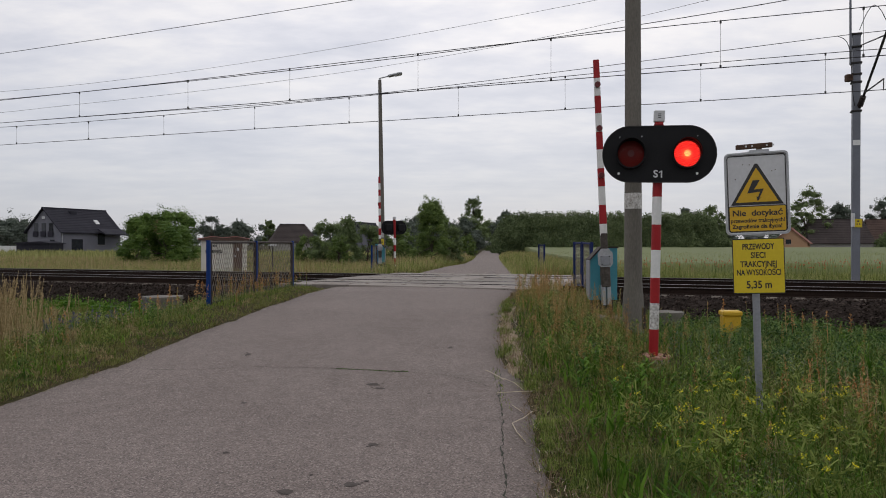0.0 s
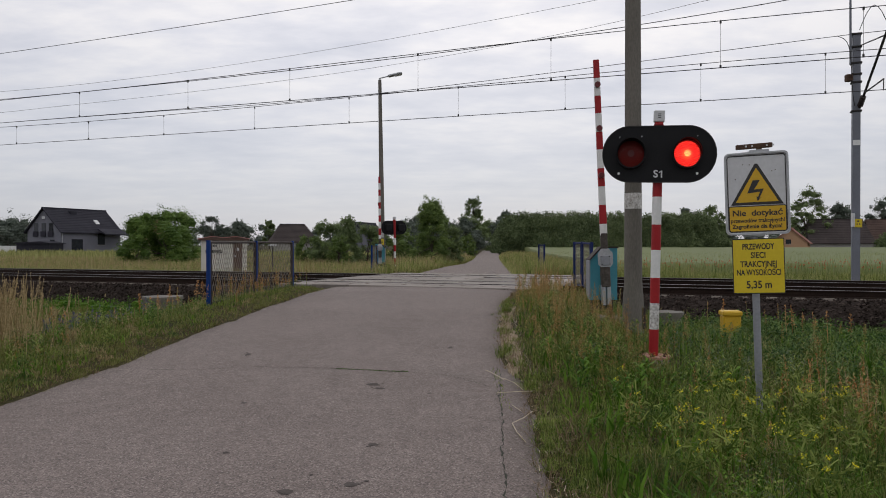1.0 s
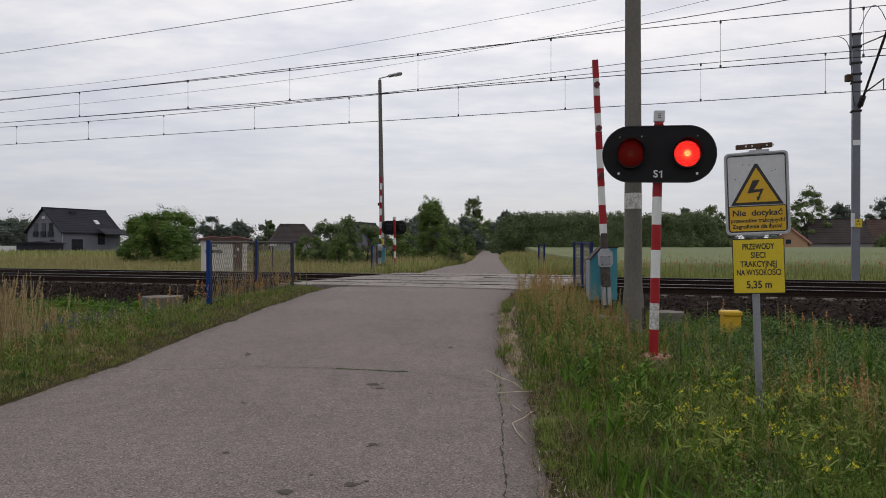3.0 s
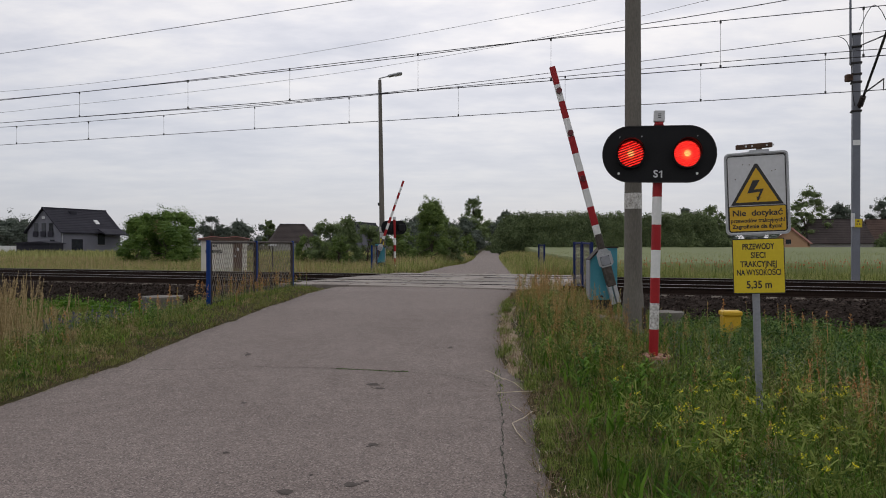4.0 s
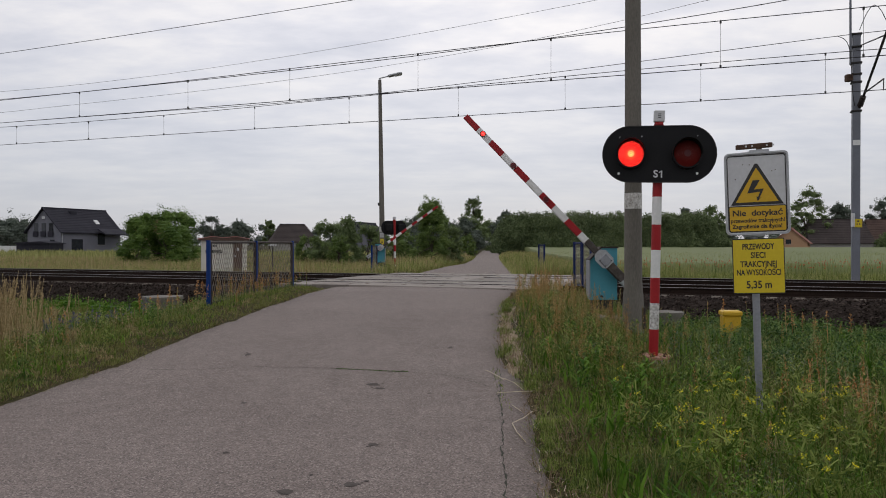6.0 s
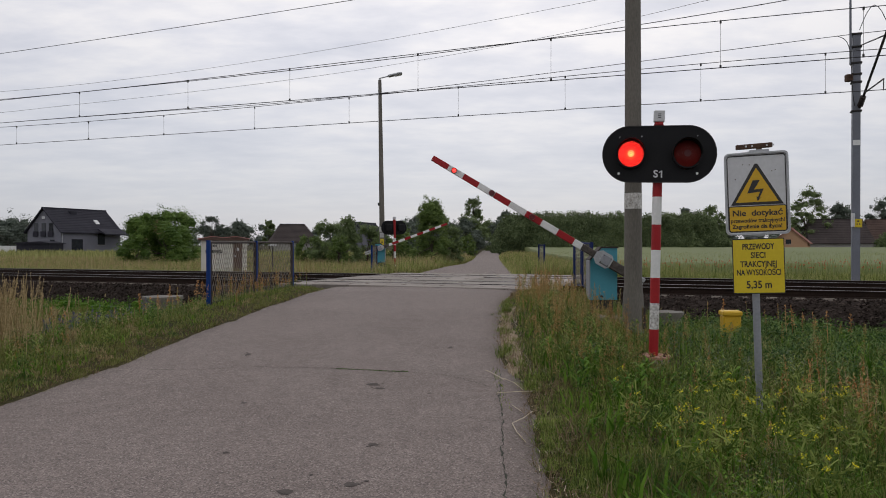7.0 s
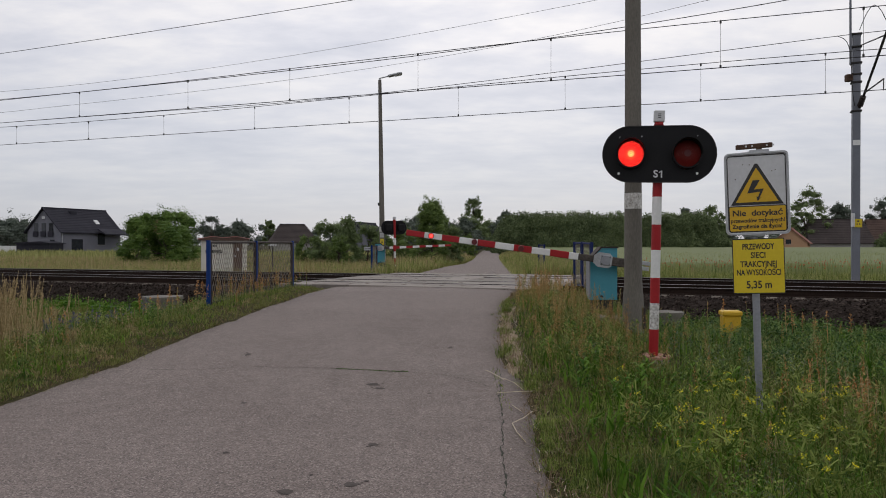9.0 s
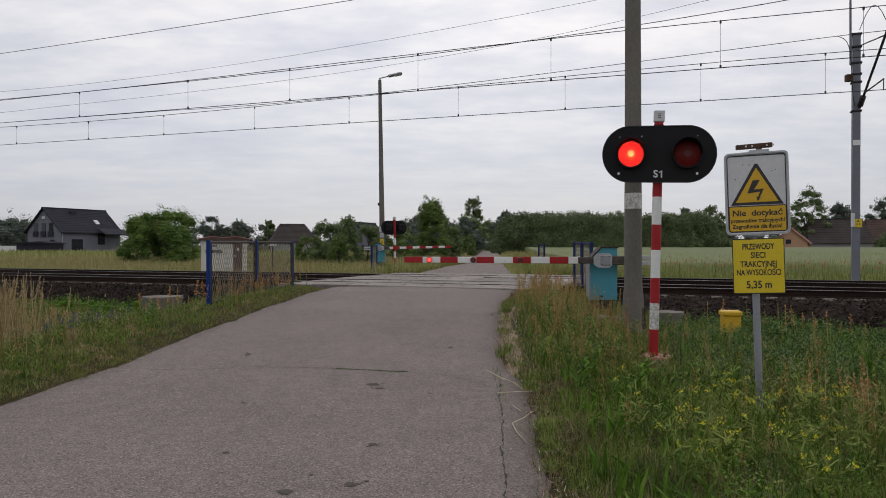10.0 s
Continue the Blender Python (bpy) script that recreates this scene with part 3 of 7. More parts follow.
def barrier(m, label, mirror, facing):
    """A half barrier. Local: the arm points along -x from the pivot when it is down (or +x when mirrored), -y is the road user's side."""
    t = thing("level_crossing_barrier", m, label, "barrier", "level crossing barriers")
    s = -1 if mirror else 1
    y0 = -0.02
    # cabinet with a slanted lid, on a dark stand
    bm = bmesh.new()
    prof = [(-0.215, -0.68), (-0.215, 0.02), (-0.03, 0.215), (0.245, 0.215), (0.245, -0.68)]
    plate(bm, [(s * x, z) for x, z in prof][:: s], 0.10, 0.38)
    bmesh.ops.recalc_face_normals(bm, faces=bm.faces)
    part("cabinet", bm, M["teal"], t, "teal painted steel drive cabinet")
    bm = bmesh.new()
    lid = [(-0.23, 0.02), (-0.035, 0.232), (0.26, 0.232), (0.26, 0.208), (-0.025, 0.208), (-0.23, -0.01)]
    plate(bm, [(s * x, z) for x, z in lid][:: s], 0.08, 0.40)
    bmesh.ops.recalc_face_normals(bm, faces=bm.faces)
    part("lid", bm, M["browniron"], t, "dark brown lid edge")
    bm = bmesh.new()
    box(bm, *sorted((s * -0.236, s * -0.218)), 0.09, 0.37, -0.62, 0.0, 0.003)
    part("cabinet_door", bm, M["grey"], t, "grey side door")
    bm = bmesh.new()
    rod(bm, (s * -0.03, 0.02, -0.62), (s * -0.03, 0.10, -0.62), 0.02)
    part("lock", bm, M["dark"], t)
    bm = bmesh.new()
    box(bm, -0.17, 0.19, 0.14, 0.36, -0.85, -0.68, 0.01)
    for x in (-0.15, 0.15):
        box(bm, x - 0.03, x + 0.03, 0.16, 0.34, -1.15, -0.8, 0.006)
    part("stand", bm, M["dark"], t, "black iron stand")
    bm = bmesh.new()
    box(bm, -0.35, 0.35, 0.05, 0.6, -1.6, -0.98, 0.02)
    part("footing", bm, M["concrete"], t)
    # turning arm
    arm = thing("arm", Matrix.Translation((0, y0, 0)), "", "")
    arm.parent = t
    length = ARM
    # bands from root to tip
    edges = [0.42, 0.62, 0.94, 1.255, 1.56, 1.88, 2.18, 2.495, 2.79, 3.09, ARM]
    for i in range(10):
        a, b = edges[i], edges[i + 1]
        ta, tb = 0.060 - 0.012 * (a / length), 0.060 - 0.012 * (b / length)
        bm = bmesh.new()
        v = []
        for x, h in ((a, ta), (b, tb)):
            for yy, zz in ((-0.03, -h), (0.03, -h), (0.03, h), (-0.03, h)):
                v.append(bm.verts.new((-s * x, yy - 0.02, zz)))
        for q in ((0, 1, 2, 3), (7, 6, 5, 4), (0, 4, 5, 1), (1, 5, 6, 2), (2, 6, 7, 3), (3, 7, 4, 0)):
            bm.faces.new([v[k] for k in q])
        bmesh.ops.recalc_face_normals(bm, faces=bm.faces)
        bmesh.ops.bevel(bm, geom=bm.edges[:], offset=0.006, segments=1, affect="EDGES")
        part("band", bm, M["white" if i % 2 == 0 else "red"], arm)
    bm = bmesh.new()
    box(bm, *sorted((-s * 0.05, -s * 0.46)), -0.062, 0.02, -0.055, 0.055, 0.008)
    part("arm_socket", bm, M["grime"], arm, "rust-stained steel arm socket")
    bm = bmesh.new()
    plate(bm, [(-s * 0.20 + 0.0, -0.06), (-s * 0.20, 0.06), (-s * 0.12, 0.125), (s * 0.06, 0.125), (s * 0.11, 0.08), (s * 0.11, -0.08), (s * 0.06, -0.125), (-s * 0.12, -0.125)], -0.085, -0.066)
    bmesh.ops.recalc_face_normals(bm, faces=bm.faces)
    part("pivot_plate", bm, M["zinc"], arm, "galvanised pivot plate")
    bm = bmesh.new()
    box(bm, -0.085, 0.085, -0.10, -0.08, -0.085, 0.085, 0.01)
    part("pivot_cover", bm, M["grey"], arm)
    for x, z in ((-0.065, -0.065), (0.065, -0.065), (-0.065, 0.065), (0.065, 0.065)):
        bm = bmesh.new()
        rod(bm, (x, -0.108, z), (x, -0.10, z), 0.009, seg=6)
        part("bolt", bm, M["dark"], arm)
    bm = bmesh.new()
    box(bm, *sorted((s * 0.09, s * 0.45)), -0.075, 0.06, -0.075, 0.075, 0.012)
    part("counterweight_arm", bm, M["grime"], arm, "grease-blackened counterweight arm")
    for z in (-0.045, 0.045):
        bm = bmesh.new()
        box(bm, *sorted((s * 0.42, s * 0.76)), -0.05, 0.04, z - 0.034, z + 0.034, 0.006)
        part("counterweight_bar", bm, M["zinc"], arm)
    lamps = []
    for x in (1.44, 2.235, 2.975):
        f = -1 if facing else 1
        bm = bmesh.new()
        rod(bm, (-s * x, f * 0.035 - 0.02, 0), (-s * x, f * 0.070 - 0.02, 0), 0.052, 0.048, 18)
        part("arm_lamp", bm, M["lens_dark"], arm, "small red warning lamp")
        if x > 2.9 and not mirror:
            bm = bmesh.new()
            rod(bm, (0, 0, 0), (0, f * 0.012, 0), 0.041, 0.036, 18)
            g = part("lit_lens", bm, M["glow_small"], arm, "lit red lamp lens")
            lamps.append((g, -s * x))
    return t, arm, lamps


near_barrier, near_arm, near_lamps = barrier(pose(2.745, 12.5, 1.29), "teal drive cabinet with a red and white striped barrier arm", False, True)
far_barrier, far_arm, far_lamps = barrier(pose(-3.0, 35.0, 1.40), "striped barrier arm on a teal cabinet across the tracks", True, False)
# ---------------------------------------------------------------- warning signs on a leaning tube


def warning_sign(m):
    t = thing("warning_sign", m, "leaning grey post with high-voltage warning and yellow height plate", "sign")
    bm = bmesh.new()
    rod(bm, (0, 0, 0.0), (0, 0, 2.40), 0.031, seg=18)
    part("post", bm, M["grey"], t, smooth=False)
    bm = bmesh.new()
    rod(bm, (0, 0, -0.25), (0, 0, 0.02), 0.036, 0.033, 12)
    part("post_foot", bm, M["dark"], t, "blackened post foot")
    # upper plate: white, black rule, triangle, amber panel
    up = thing("upper_plate", Matrix.Translation((0.03, -0.045, 2.025)) @ Matrix.Diagonal((0.91, 1, 1, 1)), "", "")
    up.parent = t
    bm = bmesh.new()
    plate(bm, rounded(0.575, 0.725, 0.045), 0, 0.004)
    part("plate", bm, M["signwhite"], up, "white enamel warning plate")
    bm = bmesh.new()
    frame_plate(bm, rounded(0.577, 0.727, 0.046), rounded(0.545, 0.695, 0.034), -0.014, 0.012)
    part("edge", bm, M["zinc"], up, "raised pale rim")
    bm = bmesh.new()
    frame_plate(bm, rounded(0.530, 0.680, 0.030), rounded(0.512, 0.662, 0.022), -0.0025, -0.0005)
    part("rule", bm, M["signblack"], up)
    bm = bmesh.new()
    plate(bm, [(-0.236, -0.100), (0.236, -0.100), (0.012, 0.262), (-0.012, 0.262)][::-1], -0.003, -0.001)
    part("triangle", bm, M["signblack"], up)
    bm = bmesh.new()
    plate(bm, [(-0.192, -0.076), (0.192, -0.076), (0.0, 0.226)][::-1], -0.005, -0.003)
    part("triangle_field", bm, M["amber"], up)
    bm = bmesh.new()
    plate(bm, [(-0.034, 0.116), (0.030, 0.116), (-0.022, 0.036), (0.064, 0.040), (0.022, -0.042), (0.040, -0.034), (0.004, -0.068), (-0.004, -0.022), (0.008, -0.036), (0.030, 0.014), (-0.086, 0.002)][::-1], -0.0075, -0.005)
    part("lightning_bolt", bm, M["signblack"], up)
    bm = bmesh.new()
    plate(bm, rounded(0.516, 0.232, 0.018, 0, -0.222), -0.003, -0.001)
    part("panel_edge", bm, M["signblack"], up)
    bm = bmesh.new()
    plate(bm, rounded(0.500, 0.214, 0.012, 0, -0.222), -0.005, -0.003)
    part("panel", bm, M["amber"], up)
    words("Nie  dotykać", 0.072, M["signblack"], up, 0.0, -0.006, -0.172, width=0.45)
    words("przewodów trakcyjnych!", 0.05, M["signblack"], up, 0.0, -0.006, -0.238, width=0.480)
    words("Zagrożenie dla życia!", 0.05, M["signblack"], up, -0.005, -0.006, -0.290, width=0.445)
    for x, z in ((-0.12, 0.26), (-0.06, 0.255), (0.17, 0.20), (0.14, 0.19), (-0.19, 0.13)):
        bm = bmesh.new()
        plate(bm, disc(0.005, x, z, 7)[::-1], -0.002, -0.0005)
        part("chip", bm, M["rust"], up)
    # lower plate
    low = thing("lower_plate", Matrix.Translation((0.025, -0.045, 1.385)) @ Matrix.Diagonal((0.91, 1, 1, 1)), "", "")
    low.parent = t
    bm = bmesh.new()
    plate(bm, rounded(0.468, 0.486, 0.010, seg=3), 0, 0.004)
    part("plate", bm, M["signblack"], low)
    bm = bmesh.new()
    plate(bm, rounded(0.452, 0.470, 0.006, seg=3), -0.003, -0.0005)
    part("plate_face", bm, M["yellow"], low, "yellow height warning plate")
    for text, size, z, w in (("PRZEWODY", 0.072, 0.170, 0.285), ("SIECI", 0.072, 0.094, 0.13), ("TRAKCYJNEJ", 0.072, 0.016, 0.325), ("NA WYSOKOŚCI", 0.072, -0.058, 0.395), ("5,35 m", 0.092, -0.166, 0.225)):
        words(text, size, M["signblack"], low, 0.0, -0.004, z, width=w)
    # clamps and the rusty bracket on top
    for z in (1.66, 2.38, 1.55, 1.24):
        bm = bmesh.new()
        box(bm, -0.09, 0.09, -0.040, 0.036, z - 0.014, z + 0.014, 0.004)
        part("clamp", bm, M["zinc"], t)
    bm = bmesh.new()
    box(bm, -0.02, 0.14, -0.05, 0.03, 2.385, 2.41, 0.004)
    part("bracket_foot", bm, M["zinc"], t)
    bm = bmesh.new()
    box(bm, 0.04, 0.085, -0.03, 0.02, 2.40, 2.435)
    box(bm, -0.085, 0.215, -0.035, 0.02, 2.425, 2.465, 0.004, pose(0, 0, 0, 0, -1.0, 0))
    br = part("bracket", bm, M["rust"], t, "rusty iron top bracket")
    for x in (-0.045, 0.005, 0.125, 0.175):
        bm = bmesh.new()
        rod(bm, (x, -0.039, 2.445), (x, -0.034, 2.445), 0.009, seg=8)
        part("rivet", bm, M["signwhite"], br)
    return t


warning_sign(pose(2.812, 6.5, -0.02, 0, -1.9, -18))

# ---------------------------------------------------------------- poles


def concrete_pole(m, label, height, r0, r1, lamp, band):
    t = thing("street_lamp" if lamp else "lamp_pole", m, label, "street lamp" if lamp else "pole")
    bm = bmesh.new()
    rod(bm, (0, 0, 0.35), (0, 0, height), r0, r1, 48)
    part("shaft", bm, M["pole"], t)
    bm = bmesh.new()
    rod(bm, (0, 0, -0.3), (0, 0, 0.40), r0 * 1.22, r0 * 1.18, 48)
    rod(bm, (0, 0, 0.398), (0, 0, 0.72), r0 * 1.18, r0 * 0.99, 48)
    part("base", bm, M["pole"], t, "thicker concrete pole base")
    bm = bmesh.new()
    z0, z1 = band
    ra, rb = (r0 + (r1 - r0) * (z - 0.35) / (height - 0.35) + 0.003 for z in band)
    rod(bm, (0, 0, z0), (0, 0, z1), ra, rb, 48)
    part("painted_band", bm, M["flaked"], t, "flaking white paint band")
    bm = bmesh.new()
    box(bm, 0.75 * r0, 1.17 * r0, -1.0 * r0, -0.5 * r0, 0.05, 0.36, 0.01)
    part("door", bm, M["browniron"], t)
    if lamp:
        bm = bmesh.new()
        rod(bm, (0, 0, height - 0.2), (0, 0, height + 0.1), 0.05, 0.045, 12)
        rod(bm, (0, 0, height + 0.08), (0.45, -0.1, height + 0.16), 0.03, 0.03, 10)
        part("bracket", bm, M["zinc"], t)
        bm = bmesh.new()
        k = Matrix.Translation((0.78, -0.14, height + 0.22)) @ pose(0, 0, 0, 0, -10, -8)
        box(bm, -0.38, 0.34, -0.13, 0.13, -0.055, 0.055, 0.04, k)
        part("lamp_head", bm, M["zinc"], t, "pale grey streetlight head")
        bm = bmesh.new()
        box(bm, -0.05, 0.30, -0.10, 0.10, -0.085, -0.05, 0.02, k)
        part("lamp_glass", bm, M["signwhite"], t)
        bm = bmesh.new()
        box(bm, -0.10, 0.10, -0.162, -0.150, 1.62, 1.86, 0.004)
        part("number_plate", bm, M["signwhite"], t)
        bm = bmesh.new()
        box(bm, -0.09, 0.09, -0.162, -0.150, 1.26, 1.56, 0.004)
        part("warning_plate", bm, M["yellow"], t, "small yellow warning plate")
        bm = bmesh.new()
        plate(bm, [(-0.05, 1.36), (0.05, 1.36), (0.0, 1.48)][::-1], -0.166, -0.163)
        part("warning_mark", bm, M["signblack"], t)
        bm = bmesh.new()
        box(bm, -0.19, -0.12, -0.05, 0.05, 3.2, 3.34, 0.01)
        part("cable_clip", bm, M["dark"], t)
    return t


concrete_pole(pose(2.80, 10.8, 0.28, 0, -0.15, 0), "thick spun concrete pole with a flaking white band", 9.4, 0.130, 0.093, False, (1.80, 2.03))
concrete_pole(pose(-2.98, 36.3, 0.30, 0, -0.85, 0), "tall slim concrete street lamp beyond the tracks", 9.4, 0.145, 0.08, True, (1.9, 2.15))

# ---------------------------------------------------------------- railway mast and wires


def railway_mast():
    t = thing("catenary_mast", pose(12.92, 23.0, 0.28, 0, 0, 0), "grey-blue steel catenary mast with cantilever and insulators", "railway mast")
    yaw = Matrix.Rotation(-ANG, 4, "Z")
    H = 7.86
    bm = bmesh.new()
    box(bm, -0.10, 0.10, -0.012, 0.012, 0, H, 0.0, yaw)
    for s in (-1, 1):
        box(bm, s * 0.10 - 0.01, s * 0.10 + 0.01, -0.11, 0.11, 0, H, 0.0, yaw)
    part("column", bm, M["mast"], t)
    bm = bmesh.new()
    box(bm, -0.09, 0.09, -0.115, -0.108, 0, H, 0.0, yaw)
    part("face_plate", bm, M["mast"], t)
    bm = bmesh.new()
    box(bm, -0.45, 0.45, -0.45, 0.45, -0.4, 0.06, 0.02, yaw)
    part("footing", bm, M["concrete"], t)
    for z in (7.85, 7.45, 6.95, 6.60, 6.35, 5.45):
        bm = bmesh.new()
        box(bm, -0.15, 0.15, -0.14, 0.14, z - 0.03, z + 0.03, 0.01, yaw)
        part("clamp", bm, M["dark"], t)
    bm = bmesh.new()
    rod(bm, (-0.20, -0.05, 6.9), (-0.22, -0.05, 10.8), 0.035, 0.03, 10)
    part("earth_rod", bm, M["mast"], t)
    bm = bmesh.new()
    box(bm, -0.33, -0.14, -0.10, 0.08, 6.38, 6.60, 0.02)
    part("insulator_box", bm, M["rust"], t, "orange-brown insulator box")
    bm = bmesh.new()
    box(bm, -0.10, 0.10, -0.125, -0.117, 4.38, 4.54, 0.0, yaw)
    part("white_mark", bm, M["white"], t)
    bm = bmesh.new()
    box(bm, -0.06, 0.16, -0.135, -0.128, 1.82, 2.08, 0.004, yaw)
    part("warning_plate", bm, M["yellow"], t, "yellow warning plate")
    for dx, z, w in ((0.05, 1.79, 0.06), (0.02, 1.70, 0.03), (0.09, 1.70, 0.03)):
        bm = bmesh.new()
        box(bm, dx - w / 2, dx + w / 2, -0.138, -0.134, z + 0.20, z + 0.245, 0.0, yaw)
        part("marking", bm, M["signblack"], t)
    bm = bmesh.new()
    box(bm, -0.17, -0.10, -0.15, -0.03, 1.84, 2.26, 0.006)
    part("side_plate", bm, M["signwhite"], t)
    # cantilever reaching over the far track
    out = Vector((-SU, -CU, 0))
    a = Vector((0.05, -0.1, 5.55))
    tip = out * 2.2 + Vector((0.42, 0, 7.25))
    bm = bmesh.new()
    rod(bm, a, a + (tip - a) * 0.16, 0.05, 0.05, 8)
    for k in range(5):
        c = a + (tip - a) * (0.03 + 0.03 * k)
        rod(bm, c, c + (tip - a) * 0.012, 0.085, 0.085, 12)
    part("insulator", bm, M["browniron"], t, "dark ribbed insulator")
    bm = bmesh.new()
    rod(bm, a + (tip - a) * 0.15, tip + (tip - a) * 0.12, 0.036, 0.036, 10)
    part("cantilever_tube", bm, M["dark"], t)
    bm = bmesh.new()
    rod(bm, Vector((0.0, -0.1, 7.45)), tip, 0.02, 0.02, 8)
    part("stay", bm, M["dark"], t)
    bm = bmesh.new()
    rod(bm, a + (tip - a) * 0.22, out * 2.3 + Vector((0.35, 0, 5.98)), 0.022, 0.022, 8)
    rod(bm, out * 2.3 + Vector((0.35, 0, 5.98)), out * 2.4 + Vector((0.32, 0, 5.64)), 0.014, 0.014, 8)
    part("steady_arm", bm, M["dark"], t)
    for x0, z0, x1, z1, h in ((-0.65, 7.75, -0.22, 6.5, 0.55), (0.02, 7.95, 0.95, 8.0, 0.75), (-0.22, 6.4, -0.12, 5.6, -0.1)):
        bm = bmesh.new()
        p = None
        for i in range(9):
            q = i / 8
            c = Vector((x0 + (x1 - x0) * q + (0.12 if h > 0 and x0 < -0.5 else 0) * math.sin(math.pi * q), -0.15, z0 + (z1 - z0) * q + h * math.sin(math.pi * q) * (0.6 if x0 < -0.5 else 1)))
            if p:
                rod(bm, p, c, 0.012, 0.012, 6)
            p = c
        part("jumper_cable", bm, M["dark"], t)


def strung(name, d, points, r, label, category):
    """A wire beside the track axis d, through places (along, height), carried on at both ends."""
    (ua, za), (ub, zb) = points[0], points[-1]
    sa = (points[1][1] - za) / (points[1][0] - ua)
    sb = (zb - points[-2][1]) / (ub - points[-2][0])
    us = [ua - 14, *np.linspace(ua, ub, 26), ub + 10]
    ts, zs = [p[0] for p in points], [p[1] for p in points]
    fit = np.polyfit(ts, zs, min(3, len(points) - 1))
    bm = bmesh.new()
    rings = []
    for u in us:
        z = float(np.polyval(fit, min(max(u, ua), ub)))
        z += sa * 14 * 0.6 if u < ua else sb * 10 * 0.6 if u > ub else 0
        c = track(u, d, z)
        rings.append([bm.verts.new(c + Vector((0, r * math.cos(a), r * math.sin(a)))) for a in (0, 1.257, 2.513, 3.77, 5.027)])
    for p, q in zip(rings, rings[1:]):
        for i in range(5):
            j = (i + 1) % 5
            bm.faces.new((p[i], p[j], q[j], q[i]))
    return tagged(part(name, bm, M["wire"], smooth=True), label, category), fit


def overhead_lines():
    a, _ = strung("contact_wire", 19.6, [(-24.1, 5.97), (-12, 5.975), (3.9, 5.97)], 0.0115, "dark grooved copper contact wire over the railway track", "overhead wire")
    b, _ = strung("contact_wire", 23.6, [(-29, 5.91), (-12, 5.915), (4.7, 5.91)], 0.0115, "dark grooved copper contact wire over the railway track", "overhead wire")
    for d, pts, drops, low in (
        (19.6, [(-24.14, 6.81), (-20.4, 6.84), (-15.92, 6.89), (-12.06, 6.94), (-7.83, 7.02), (-3.98, 7.12), (0.29, 7.15), (3.9, 7.12)], (-20.4, -15.85, -12.06, -7.83, -3.98, 0.29, 3.43), 5.975),
        (23.6, [(-29.06, 6.68), (-24.14, 6.67), (-20.25, 6.69), (-16.04, 6.74), (-12.08, 6.82), (-7.96, 6.90), (-4.33, 7.0), (-0.21, 7.05), (3.17, 7.05), (4.7, 7.06)], (-28.07, -24.08, -20.25, -16.04, -12.08, -7.96, -4.33, -0.21, 3.17), 5.915)):
        w, fit = strung("messenger_wire", d, pts, 0.011, "sagging catenary messenger wire with thin droppers", "overhead wire")
        for u in drops:
            z = float(np.polyval(fit, u))
            bm = bmesh.new()
            rod(bm, track(u, d, low), track(u, d, z), 0.0045, seg=5)
            part("dropper", bm, M["wire"], w)
            for zz in (low + 0.03, z - 0.02):
                bm = bmesh.new()
                rod(bm, track(u, d, zz - 0.045), track(u, d, zz + 0.03), 0.026, seg=8)
                part("clip", bm, M["dark"], w)
    strung("feeder_cable", 19.95, [(-24.3, 6.88), (-15.9, 6.95), (-7.8, 7.10), (-3.98, 7.21), (-2.5, 7.27), (-0.74, 7.45), (2.05, 7.60)], 0.011, "dark twisted feeder cable beside the messenger wire", "overhead wire")
    strung("anchor_wire", 25.9, [(-21.93, 7.37), (-13.21, 7.40), (-9.34, 7.48), (-2.8, 7.80), (1.34, 7.99), (4.23, 8.12)], 0.011, "anchor wire running up to the top of the mast", "overhead wire")
    strung("feeder_line", 17.4, [(-21.43, 7.7), (-14.53, 7.84), (-8.67, 8.0)], 0.009, "single dark power line crossing above the verge", "overhead wire")
    strung("feeder_line", 27.0, [(-33.25, 9.2), (-22.86, 9.27), (-16.42, 9.55), (-9.74, 9.96), (-3.72, 10.45)], 0.007, "thin grey power line high above the tracks", "overhead wire")
    strung("feeder_line", 27.0, [(-33.25, 8.15), (-24.45, 8.29), (-16.42, 8.56), (-9.74, 8.9), (-2.92, 9.59), (-0.14, 10.0)], 0.007, "thin grey power line high above the tracks", "overhead wire")


railway_mast()
overhead_lines()

# ---------------------------------------------------------------- guard fences


